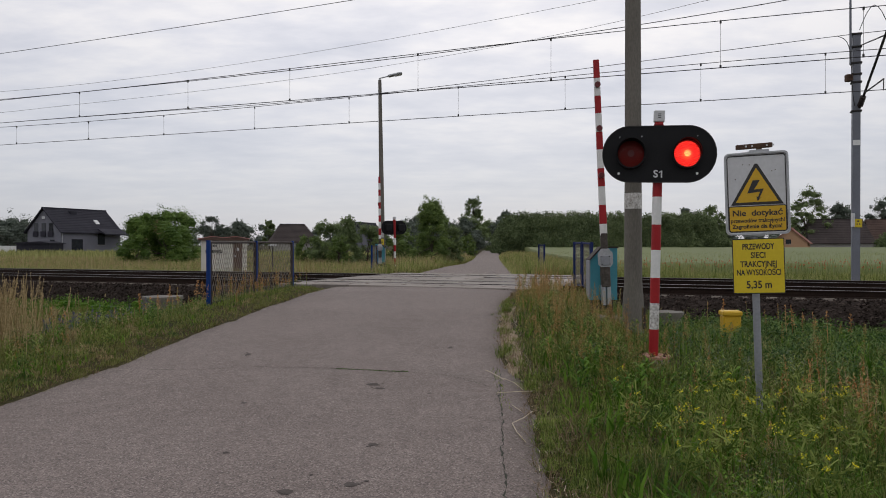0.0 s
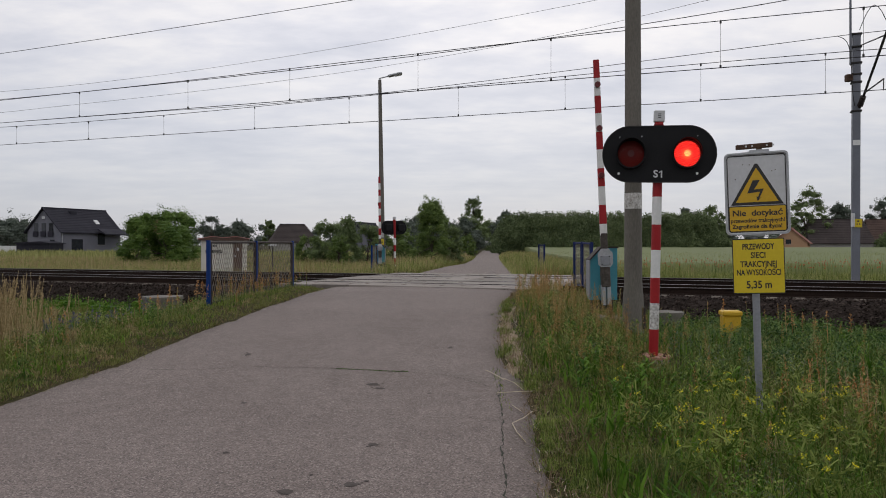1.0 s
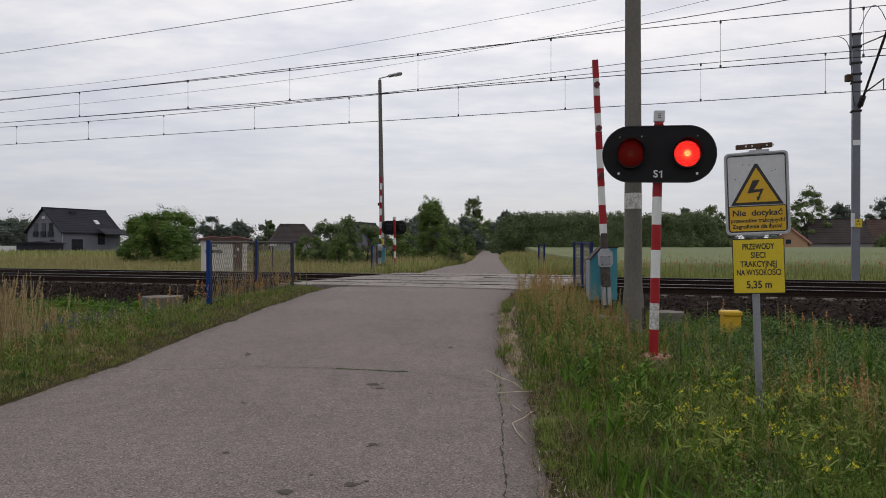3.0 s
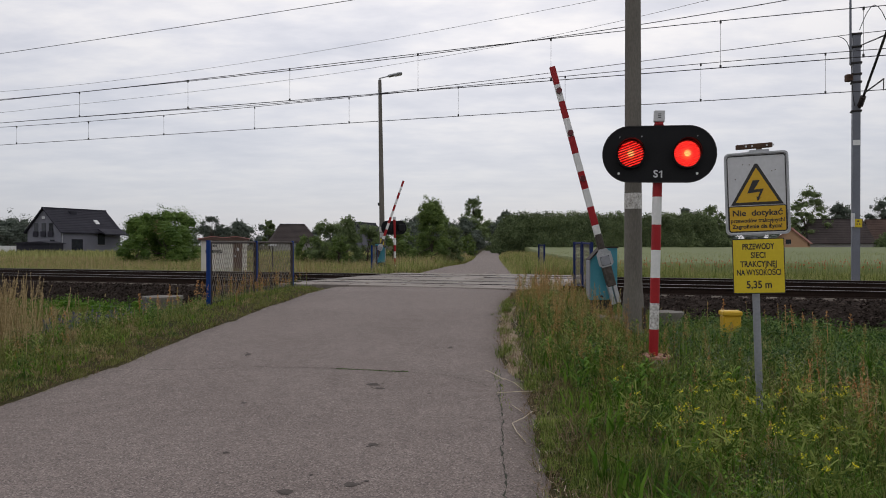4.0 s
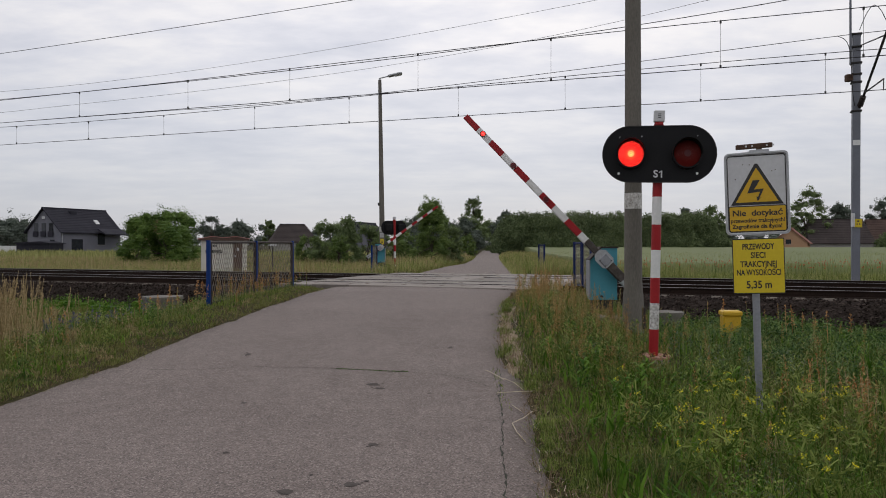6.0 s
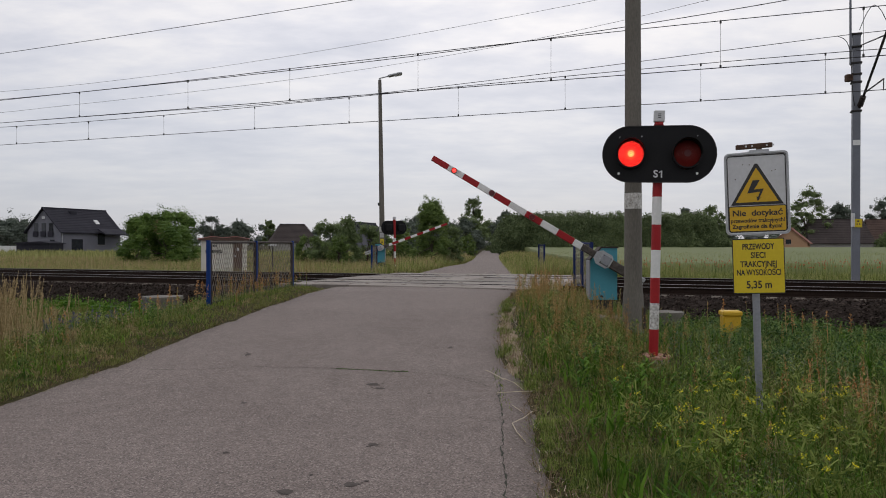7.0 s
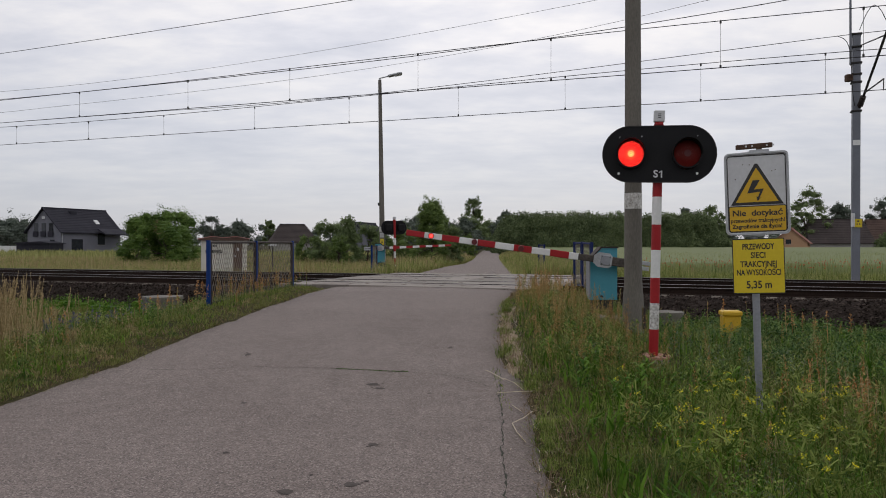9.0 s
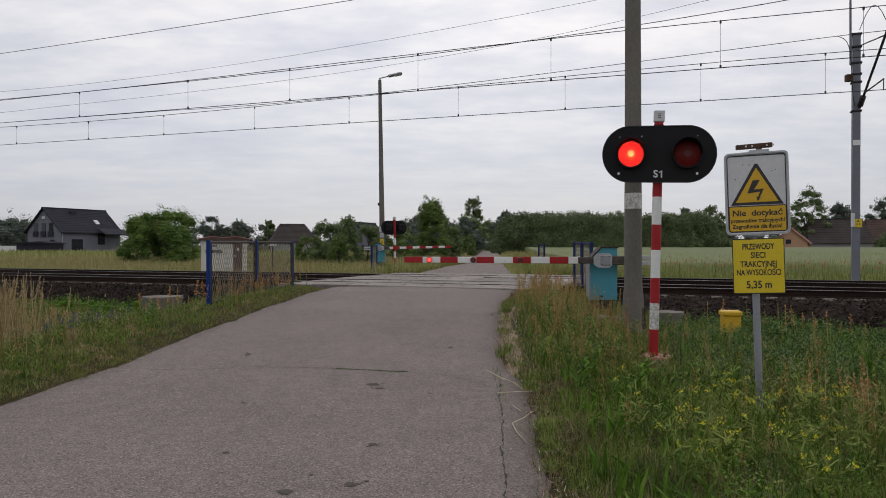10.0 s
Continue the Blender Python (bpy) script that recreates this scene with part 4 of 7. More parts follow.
def guard_fence(places, height, label, spans, front="blue"):
    """Posts at the places (x, y, z) with framed expanded-metal panels between them."""
    x, y, z = places[0]
    t = thing("guard_fence", pose(x, y, z), label, "fence", "guard fences by the crossing")
    o = Vector(places[0])
    pts = [Vector(p) - o for p in places]
    for i, p in enumerate(pts):
        bm = bmesh.new()
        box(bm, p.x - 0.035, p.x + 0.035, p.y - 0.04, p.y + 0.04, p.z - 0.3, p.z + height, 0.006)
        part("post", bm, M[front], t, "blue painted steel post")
    for i, j in spans:
        a, b = pts[i], pts[j]
        d = (b - a)
        n = d.normalized()
        lo, hi = 0.10, height - 0.04
        bm = bmesh.new()
        for q in (0.09, d.length - 0.09):
            c = a + n * q
            rod(bm, c + Vector((0, 0, lo)), c + Vector((0, 0, hi)), 0.034, seg=6)
        for z in (lo, hi):
            rod(bm, a + n * 0.09 + Vector((0, 0, z)), b - n * 0.09 + Vector((0, 0, z)), 0.024, seg=6)
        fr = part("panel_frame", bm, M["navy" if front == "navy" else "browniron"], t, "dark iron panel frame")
        bm = bmesh.new()
        w, h = d.length - 0.2, hi - lo
        pitch, rise = 0.13, 0.21
        k = rise / pitch
        steps = int((w + h / k) / pitch)
        for sgn in (1, -1):
            for s in range(steps + 1):
                q0 = s * pitch - h / k
                lo_q, hi_q = max(q0, 0), min(q0 + h / k, w)
                if hi_q - lo_q < 0.01:
                    continue
                za, zb = (lo_q - q0) * k, (hi_q - q0) * k
                if sgn < 0:
                    za, zb = h - za, h - zb
                rod(bm, a + n * (0.1 + lo_q) + Vector((0, 0, lo + za)), a + n * (0.1 + hi_q) + Vector((0, 0, lo + zb)), 0.0050, seg=3)
        tagged(part("wire_mesh", bm, M["rustlight"], fr), kind="stuff")
    return t


guard_fence([(-4.47, 14.0, 0.33), (-4.33, 17.0, 0.34), (-4.08, 19.9, 0.35)], 1.31, "blue posts with weathered expanded-metal panels along the road", [(0, 1), (1, 2)])
guard_fence([(3.60, 17.8, 0.38), (3.60, 19.0, 0.40), (3.60, 20.1, 0.40)], 1.24, "short shaded-blue guard fence with mesh panels beside the barrier cabinet", [(0, 1), (1, 2)], "navy")
guard_fence([(-3.22, 33.2, 0.32), (-3.12, 34.6, 0.32)], 1.22, "blue guard fence beside the far barrier cabinet", [(0, 1)])
guard_fence([(4.50, 32.6, 0.30), (4.42, 33.9, 0.30)], 1.28, "short shaded-blue guard fence on the far side of the tracks", [(0, 1)], "navy")

# ---------------------------------------------------------------- hut, wells, box


def relay_hut():
    t = thing("relay_hut", pose(-10.88, 36.6, 0.22, 0, 0, 14), "small cream-rendered relay hut with a brown roof and door", "hut")
    bm = bmesh.new()
    box(bm, -1.06, 1.06, -0.8, 0.8, -0.1, 1.55, 0.015)
    part("wall", bm, M["hut"], t)
    bm = bmesh.new()
    k = [(-1.2, 1.55), (1.2, 1.55), (1.2, 1.62), (0.55, 1.72), (0.0, 1.66), (-0.55, 1.72), (-1.2, 1.60)]
    plate(bm, k[::-1], -0.95, 0.95)
    bmesh.ops.recalc_face_normals(bm, faces=bm.faces)
    part("roof", bm, M["brown"], t, "dark brown wavy roof")
    bm = bmesh.new()
    plate(bm, [(-1.22, 1.61), (-0.55, 1.735), (0.0, 1.675), (0.55, 1.735), (1.22, 1.63), (1.22, 1.66), (0.55, 1.765), (0.0, 1.70), (-0.55, 1.765), (-1.22, 1.64)][::-1], -0.97, 0.97)
    bmesh.ops.recalc_face_normals(bm, faces=bm.faces)
    part("roof_sheet", bm, M["pink"], t, "pinkish metal roof sheet")
    bm = bmesh.new()
    box(bm, 0.44, 0.86, -0.83, -0.79, 0.02, 1.5, 0.008)
    d = part("door", bm, M["brown"], t, "brown steel door")
    bm = bmesh.new()
    box(bm, 0.50, 0.56, -0.85, -0.83, 0.75, 0.83, 0.005)
    part("handle", bm, M["zinc"], d)
    bm = bmesh.new()
    box(bm, 0.60, 0.70, -0.845, -0.83, 1.05, 1.2, 0.005)
    part("door_plate", bm, M["signwhite"], d)
    for i in range(6):
        bm = bmesh.new()
        box(bm, -0.74 + i * 0.075, -0.69 + i * 0.075, -0.806, -0.799, 1.24, 1.33)
        part("mark", bm, M["signblack"], t)
    words("P 0895", 0.22, M["signblack"], t, -0.48, -0.803, 1.0, width=0.76, bold=0.05)
    bm = bmesh.new()
    box(bm, -1.3, 1.3, -1.1, 1.0, -0.6, 0.02, 0.02)
    part("plinth", bm, M["concrete"], t)


def well_ring(x, y, z, r, h, label):
    bm = bmesh.new()
    rod(bm, (0, 0, -0.3), (0, 0, h - 0.07), r, r, 32)
    t = thing("well_ring", pose(x, y, z), label, "manhole", "concrete cable wells")
    part("ring", bm, M["pole"], t, smooth=False)
    bm = bmesh.new()
    rod(bm, (0, 0, h - 0.07), (0, 0, h), r * 1.06, r * 1.05, 32)
    part("cover", bm, M["pole"], t, "grey round concrete cover")


relay_hut()
well_ring(-6.95, 18.2, -0.26, 0.46, 0.54, "round concrete cable well with a pale cover in the weeds")
well_ring(4.28, 14.0, -0.20, 0.29, 0.48, "round concrete cable well with a pale cover in the weeds")
t = thing("cable_box", pose(5.09, 13.0, -0.10, 0, 0, -6), "small yellow plastic cable box near the ballast", "box")
bm = bmesh.new()
box(bm, -0.150, 0.150, -0.14, 0.14, -0.2, 0.40, 0.02)
part("body", bm, M["yellowbox"], t)
bm = bmesh.new()
box(bm, -0.168, 0.168, -0.16, 0.16, 0.40, 0.49, 0.02)
part("lid", bm, M["yellowbox"], t)
t = thing("marker_post", pose(-8.7, 37.5, 0.05), "thin dark marker post with a white top", "post")
bm = bmesh.new()
rod(bm, (0, 0, -0.4), (0, 0, 1.45), 0.03, seg=8)
part("stake", bm, M["dark"], t)
bm = bmesh.new()
box(bm, -0.2, 0.2, -0.08, 0.08, 1.45, 1.53, 0.02)
part("cap", bm, M["signwhite"], t)
bm = bmesh.new()
box(bm, -1.6, 0.2, -0.3, 0.3, -0.2, 0.16, 0.03)
tagged(part("cable_trough", bm, M["sleeper"]), "pale concrete cable trough lying beside the track", "trough").matrix_basis = pose(-6.2, 32.0, 0.08)

# ---------------------------------------------------------------- cracks, stains and straw on the road


def crown(x, y):
    """Height of the asphalt surface."""
    l, r = mix_steps(ROAD_L, y), mix_steps(ROAD_R, y)
    q = (x - l) / (r - l)
    return road_z(y) + 0.03 * (1 - (2 * q - 1) ** 2) - 0.012 + 0.006 * noise.noise((x * 0.9, y * 0.9, 0))


def crack(points, w):
    bm = bmesh.new()
    rnd = random.Random(int(points[0][1] * 100))
    line = []
    for (x0, y0), (x1, y1) in zip(points, points[1:]):
        n = max(3, int(math.hypot(x1 - x0, y1 - y0) / 0.05))
        for i in range(n):
            q = i / n
            line.append((x0 + (x1 - x0) * q + rnd.gauss(0, 0.007) + 0.016 * noise.noise((x0 + q * 2.3, y0 * 3, 1)), y0 + (y1 - y0) * q + rnd.gauss(0, 0.009) + 0.02 * noise.noise((x0 * 3 + q * 2.1, y0, 2))))
    prev = None
    for (x0, y0), (x1, y1) in zip(line, line[1:]):
        d = Vector((x1 - x0, y1 - y0)).normalized()
        h = w * rnd.choice((0.15, 0.3, 0.5, 0.8, 1.1)) * rnd.uniform(0.6, 1.0) / 2
        a = bm.verts.new((x0 - d.y * h, y0 + d.x * h, crown(x0, y0) + 0.0035))
        b = bm.verts.new((x0 + d.y * h, y0 - d.x * h, crown(x0, y0) + 0.0035))
        if prev:
            bm.faces.new((prev[1], b, a, prev[0]))
        prev = (a, b)
    bmesh.ops.recalc_face_normals(bm, faces=bm.faces)
    part("crack", bm, M["crack"], bpy.data.objects["road"])


for pts, w in (([(-3.9, 8.61), (-2.99, 8.55), (-2.24, 8.7), (-1.49, 8.64), (-0.94, 8.52), (-0.51, 8.43), (-0.06, 8.34), (0.42, 8.22), (0.66, 8.11)], 0.020),
               ([(0.67, 8.4), (0.57, 7.4), (0.54, 6.57), (0.45, 5.66), (0.42, 4.96), (0.38, 4.3), (0.35, 3)], 0.018),
               ([(-0.47, 6.48), (-0.12, 6.54), (0.23, 6.57), (0.53, 6.46), (0.8, 6.5)], 0.009),
               ([(-0.46, 13.47), (0.16, 13.11), (0.65, 12.83), (1.04, 12.69)], 0.03),
               ([(-1.27, 11.47), (-0.56, 11.37), (0.14, 11.22), (0.74, 11.12)], 0.018),
               ([(-0.06, 8.34), (0.22, 8.11), (0.46, 7.79), (0.6, 7.68)], 0.012),
               ([(-0.51, 8.43), (-0.9, 8.2), (-1.2, 7.7)], 0.007), ([(0.5, 7.1), (0.75, 7.0), (0.95, 7.05)], 0.008),
               ([(-1.9, 12.9), (-1.1, 12.6), (-0.46, 13.4)], 0.012)):
    crack(pts, w)


def stain(x, y, rx, ry, seed):
    """A dark blot with ragged edges and a few splashes round it."""
    rnd = random.Random(seed)
    bm = bmesh.new()
    blots = [(x, y, rx, ry)] + [(x + rx * rnd.uniform(-1.6, 1.6), y + ry * rnd.uniform(-1.6, 1.6), rx * k, ry * k) for k in (0.30, 0.22, 0.16, 0.12, 0.10)]
    for n, (cx, cy, ax, ay) in enumerate(blots):
        ring = []
        for i in range(22):
            a = 2 * math.pi * i / 22
            k = 0.85 + 0.35 * noise.noise((math.cos(a) * 1.6, math.sin(a) * 1.6, seed + n * 7.0)) + rnd.uniform(-0.10, 0.10)
            px, py = cx + ax * k * math.cos(a), cy + ay * k * math.sin(a)
            ring.append(bm.verts.new((px, py, crown(px, py) + 0.003 + 0.0004 * n)))
        bm.faces.new(ring)
    part("stain", bm, M["stain"], bpy.data.objects["road"])


for i, (x, y, rx, ry) in enumerate([(-0.74, 7.80, 0.085, 0.06), (-0.66, 7.62, 0.07, 0.04), (-0.59, 4.71, 0.06, 0.05), (-0.98, 4.56, 0.055, 0.05), (-0.54, 5.66, 0.045, 0.05), (-0.14, 7.44, 0.03, 0.03), (-0.88, 4.9, 0.015, 0.02), (-1.9, 7.0, 0.03, 0.03), (-2.5, 9.4, 0.05, 0.09), (-1.6, 5.4, 0.03, 0.03), (0.1, 9.9, 0.04, 0.06)]):
    stain(x, y, rx, ry, i)


def twig(points, r):
    bm = bmesh.new()
    p = [Vector((x, y, crown(min(x, 0.9), y) + 0.012 + h)) for x, y, h in points]
    for a, b in zip(p, p[1:]):
        rod(bm, a, b, r, r * 0.8, 6)
    tagged(part("dry_stalk", bm, M["straw"]), "bleached dry plant stalk lying on the asphalt edge", "stalk", "dry stalks on the road edge")


for pts, r in (([(0.50, 8.55, 0), (0.58, 8.3, 0.01), (0.67, 8.05, 0)], 0.004), ([(0.66, 8.10, 0.01), (0.76, 7.85, 0.02), (0.83, 7.64, 0)], 0.004), ([(0.55, 7.47, 0), (0.72, 7.49, 0.01), (0.93, 7.50, 0.02)], 0.0042), ([(0.82, 6.72, 0.02), (0.73, 6.55, 0.01), (0.60, 6.36, 0), (0.61, 6.05, 0), (0.65, 5.74, 0.0)], 0.0042), ([(0.78, 6.35, 0), (0.80, 6.1, 0)], 0.0042), ([(0.66, 7.02, 0), (0.72, 6.8, 0)], 0.004)):
    twig(pts, r)
# ---------------------------------------------------------------- houses


M["roof_dark"] = mat("dark_roof_tiles", (0.024, 0.024, 0.032), (0.046, 0.045, 0.056), 0.5, 8, 0.9, spec=0.15)
M["roof_brown"] = mat("brown_roof_tiles", (0.046, 0.039, 0.038), (0.080, 0.066, 0.062), 0.5, 6, 0.95, spec=0.1)
M["roof_russet"] = mat("russet_roof_tiles", (0.060, 0.042, 0.036), (0.11, 0.075, 0.062), 0.5, 6, 0.95, spec=0.1)
M["roof_red"] = mat("red_roof_tiles", (0.20, 0.085, 0.06), (0.30, 0.13, 0.09), 0.5, 6, 0.8)
M["wall_grey"] = mat("grey_render", (0.14, 0.142, 0.165), (0.19, 0.192, 0.22), 0.4, 8, 0.9)
M["wall_ochre"] = mat("ochre_render", (0.42, 0.25, 0.14), (0.52, 0.33, 0.20), 0.4, 8, 0.9)
M["wall_pale"] = mat("pale_plaster", (0.28, 0.27, 0.25), (0.40, 0.39, 0.36), 0.4, 8, 0.9)
M["pane"] = mat("dark_window_glass", (0.012, 0.014, 0.018), (0.03, 0.034, 0.04), 2, 20, 0.12, bump=0)


def house(x, y, z, yaw, w, length, eave, ridge, wall, roof, label, windows=(), over=0.45, hip=0.0):
    """A gabled house. Local: the gable lies along x at y=0 (its right corner at the origin), the long side runs along +y."""
    t = thing("house", pose(x, y, z, 0, 0, yaw), label, "house")
    bm = bmesh.new()
    plate(bm, ([(-w, -0.5), (0, -0.5), (0, eave)] + ([] if hip else [(-w / 2, ridge)]) + [(-w, eave)])[::-1], 0, length)
    bmesh.ops.recalc_face_normals(bm, faces=bm.faces)
    part("wall", bm, M[wall], t)
    k = (ridge - eave) / (w / 2)
    bm = bmesh.new()
    o = over
    for s in (-1, 1):
        cx = -w / 2
        a = (cx, ridge + 0.22)
        b = (cx + s * (w / 2 + o), eave - k * o + 0.22)
        q = [a, b, (b[0], b[1] - 0.2), (a[0], a[1] - 0.2)]
        f = [bm.verts.new((px, -o + (hip if i in (0, 3) else 0), pz)) for i, (px, pz) in enumerate(q)] + [bm.verts.new((px, length + o - (hip if i in (0, 3) else 0), pz)) for i, (px, pz) in enumerate(q)]
        for i in range(4):
            j = (i + 1) % 4
            bm.faces.new((f[i], f[j], f[4 + j], f[4 + i]))
        bm.faces.new(f[:4]), bm.faces.new(f[4:])
    if hip:
        z0 = eave - k * o + 0.22
        for ye, yr in ((-o, -o + hip), (length + o, length + o - hip)):
            bm.faces.new([bm.verts.new(p) for p in ((-w - o, ye, z0), (o, ye, z0), (-w / 2, yr, ridge + 0.22))])
    rb = bmesh.new()
    for s in (-1, 1):
        a, b = (-w / 2, ridge + 0.22), (-w / 2 + s * (w / 2 + o), eave - k * o + 0.22)
        # tile courses
        n = 14
        for c in range(1, n):
            q0 = c / n
            px, pz = a[0] + (b[0] - a[0]) * q0, a[1] + (b[1] - a[1]) * q0
            v = [rb.verts.new((px + dx, yy, pz + dz)) for yy in (-o + hip * (1 - q0), length + o - hip * (1 - q0)) for dx, dz in ((0, 0.0), (0, 0.05), (-s * 0.25, 0.25 * k))]
            rb.faces.new((v[0], v[1], v[4], v[3])), rb.faces.new((v[1], v[2], v[5], v[4]))
    bmesh.ops.recalc_face_normals(bm, faces=bm.faces)
    bmesh.ops.recalc_face_normals(rb, faces=rb.faces)
    rf = part("roof", bm, M[roof], t)
    tagged(part("tile_relief", rb, M[roof], rf), kind="stuff")
    bm = bmesh.new()
    box(bm, -w / 2 - 0.15, -w / 2 + 0.15, -o + hip, length + o - hip, ridge + 0.15, ridge + 0.32)
    part("ridge_tiles", bm, M[roof], t)
    for side, a, b, c, d in windows:
        bm = bmesh.new()
        if side == "gable":
            box(bm, a, b, -0.06, 0.05, c, d)
        elif side == "long":
            box(bm, -0.05, 0.06, a, b, c, d)
        pn = part("window", bm, M["pane"], t, "dark window")
        bm = bmesh.new()
        if side == "gable":
            box(bm, a - 0.08, b + 0.08, -0.10, -0.0, c - 0.12, c - 0.02)
        else:
            box(bm, 0.0, 0.10, a - 0.08, b + 0.08, c - 0.12, c - 0.02)
        part("sill", bm, M["wall_pale"], pn)
    return t


def left_house():
    t = house(-67.6, 130, 0.3, -22, 8.3, 13.3, 3.75, 7.75, "wall_grey", "roof_dark", "grey modern house with a steep dark tiled roof",
              [("gable", -6.6, -5.6, 3.6, 5.2), ("gable", -4.7, -3.7, 3.6, 5.2), ("gable", -2.9, -1.9, 3.6, 5.2), ("gable", -2.6, -1.6, 1.4, 2.2), ("long", 2.2, 4.6, 0.1, 2.3), ("long", 8.0, 9.6, 1.3, 3.5), ("gable", -2.9, -1.9, 3.6, 5.2)])
    for x in (-6.1, -4.2, -2.4):
        bm = bmesh.new()
        box(bm, x - 0.6, x + 0.6, -0.25, -0.05, 2.75, 3.7, 0.02)
        part("balcony", bm, M["roof_dark"], t, "dark window guard")
    bm = bmesh.new()
    box(bm, -3.9, -3.0, 4.6, 6.0, 5.5, 7.5, 0.03)
    part("chimney", bm, M["roof_dark"], t)
    bm = bmesh.new()
    box(bm, -0.55, 0.55, -0.45, 0.45, -0.04, 0.10, 0.0, pose(-1.6, 9.2, 5.53, 0, 43.9, 0))
    part("roof_window", bm, M["signwhite"], t)
    bm = bmesh.new()
    box(bm, -0.2, 2.2, 7.6, 13.8, 3.05, 3.25, 0.0, pose(0, 0, 0, 0, 25, 0) @ Matrix.Translation((-1.2, 0, 0.8)))
    part("porch_roof", bm, M["roof_dark"], t)
    bm = bmesh.new()
    rod(bm, (0.1, 0.15, 0), (0.1, 0.15, 3.7), 0.07, seg=8)
    part("downpipe", bm, M["zinc"], t)
    bm = bmesh.new()
    box(bm, -4.6, -3.9, -0.12, -0.02, 5.9, 6.4, 0.02)
    part("ventilator", bm, M["signwhite"], t)
    # dark garage beside it
    g = thing("garage", pose(-67.6, 126, 0.3, 0, 0, -6), "low dark flat-roofed garden shed beside the house", "shed")
    bm = bmesh.new()
    box(bm, -6.0, 0.0, 0, 4, -0.3, 1.55)
    part("wall", bm, M["roof_dark"], g)
    bm = bmesh.new()
    plate(bm, [(-6.3, 1.5), (0.3, 1.5), (0.3, 1.6), (-1.5, 1.9), (-6.3, 1.62)][::-1], -0.3, 4.3)
    bmesh.ops.recalc_face_normals(bm, faces=bm.faces)
    part("roof", bm, M["roof_dark"], g)
    f = thing("garden_wall", pose(-78.6, 131, 0.3), "low white panelled garden wall", "wall")
    for i in range(4):
        bm = bmesh.new()
        box(bm, i * 1.5 - 1.5, i * 1.5 - 0.1, 0, 0.2, -0.2, 1.1, 0.02)
        part("panel", bm, M["white"], f)


left_house()
house(-27.7, 120, 0.3, -72, 6.0, 6.8, 2.0, 4.5, "wall_pale", "roof_brown", "low house with a wide grey-brown roof behind bushes", hip=1.8)
house(-11.8, 118, 0.3, -20, 5.0, 7.0, 2.4, 4.7, "wall_grey", "roof_dark", "small dark-roofed house half hidden by trees")
house(-84.5, 205, 0.3, -60, 7.0, 6, 5.6, 8.9, "wall_ochre", "roof_red", "distant red-roofed house behind a bush")
house(-92.0, 170, 0.3, -30, 8.0, 8, 3.0, 6.4, "wall_pale", "roof_brown", "distant brown-roofed house among trees")
house(81.5, 163, 0.8, -105, 11.0, 12.6, 1.4, 6.4, "wall_pale", "roof_brown", "long old barn with a sagging brown tiled roof", [("long", 9, 10, 0.6, 1.2)], hip=1.2)
house(94.6, 161, 0.8, -105, 11.0, 18, 1.3, 6.3, "wall_pale", "roof_russet", "second long barn with a brown tiled roof")
house(74.5, 150, 0.8, -30, 6.5, 7, 1.3, 4.1, "wall_ochre", "roof_red", "small ochre house with a red roof", [("gable", -4.1, -3.1, 1.0, 1.9)])
house(54.0, 190, 0.8, -40, 6.0, 9, 3.5, 6.5, "wall_pale", "roof_brown", "grey gabled farmhouse behind the trees")

# ---------------------------------------------------------------- leaves, trees, woods


def leaf_material(name, c1, c2, trans=0.25):
    return mat(name, c1, c2, 0.6, 6, 0.65, bump=0, island=0.55, trans=trans, spec=0.3)


M["leaf_mid"] = leaf_material("leaves_mid_green", (0.075, 0.120, 0.028), (0.175, 0.246, 0.063))
M["leaf_dark"] = leaf_material("leaves_dark_green", (0.086, 0.120, 0.046), (0.185, 0.245, 0.092))
M["leaf_light"] = leaf_material("leaves_light_green", (0.060, 0.115, 0.018), (0.145, 0.225, 0.045))
M["leaf_thicket"] = mat("thicket_leaves", (0.068, 0.094, 0.044), (0.205, 0.255, 0.115), 0.22, 1.6, 0.75, bump=0, island=0.35, trans=0.2, spec=0.15)
# Greyer, bluer green for distant trees: the haze is put into the leaf colour.
M["leaf_far"] = leaf_material("leaves_distance_haze", (0.080, 0.100, 0.078), (0.146, 0.174, 0.134))
M["bark"] = mat("bark", (0.045, 0.035, 0.025), (0.10, 0.08, 0.06), 3, 30, 0.95, bump=0.6)


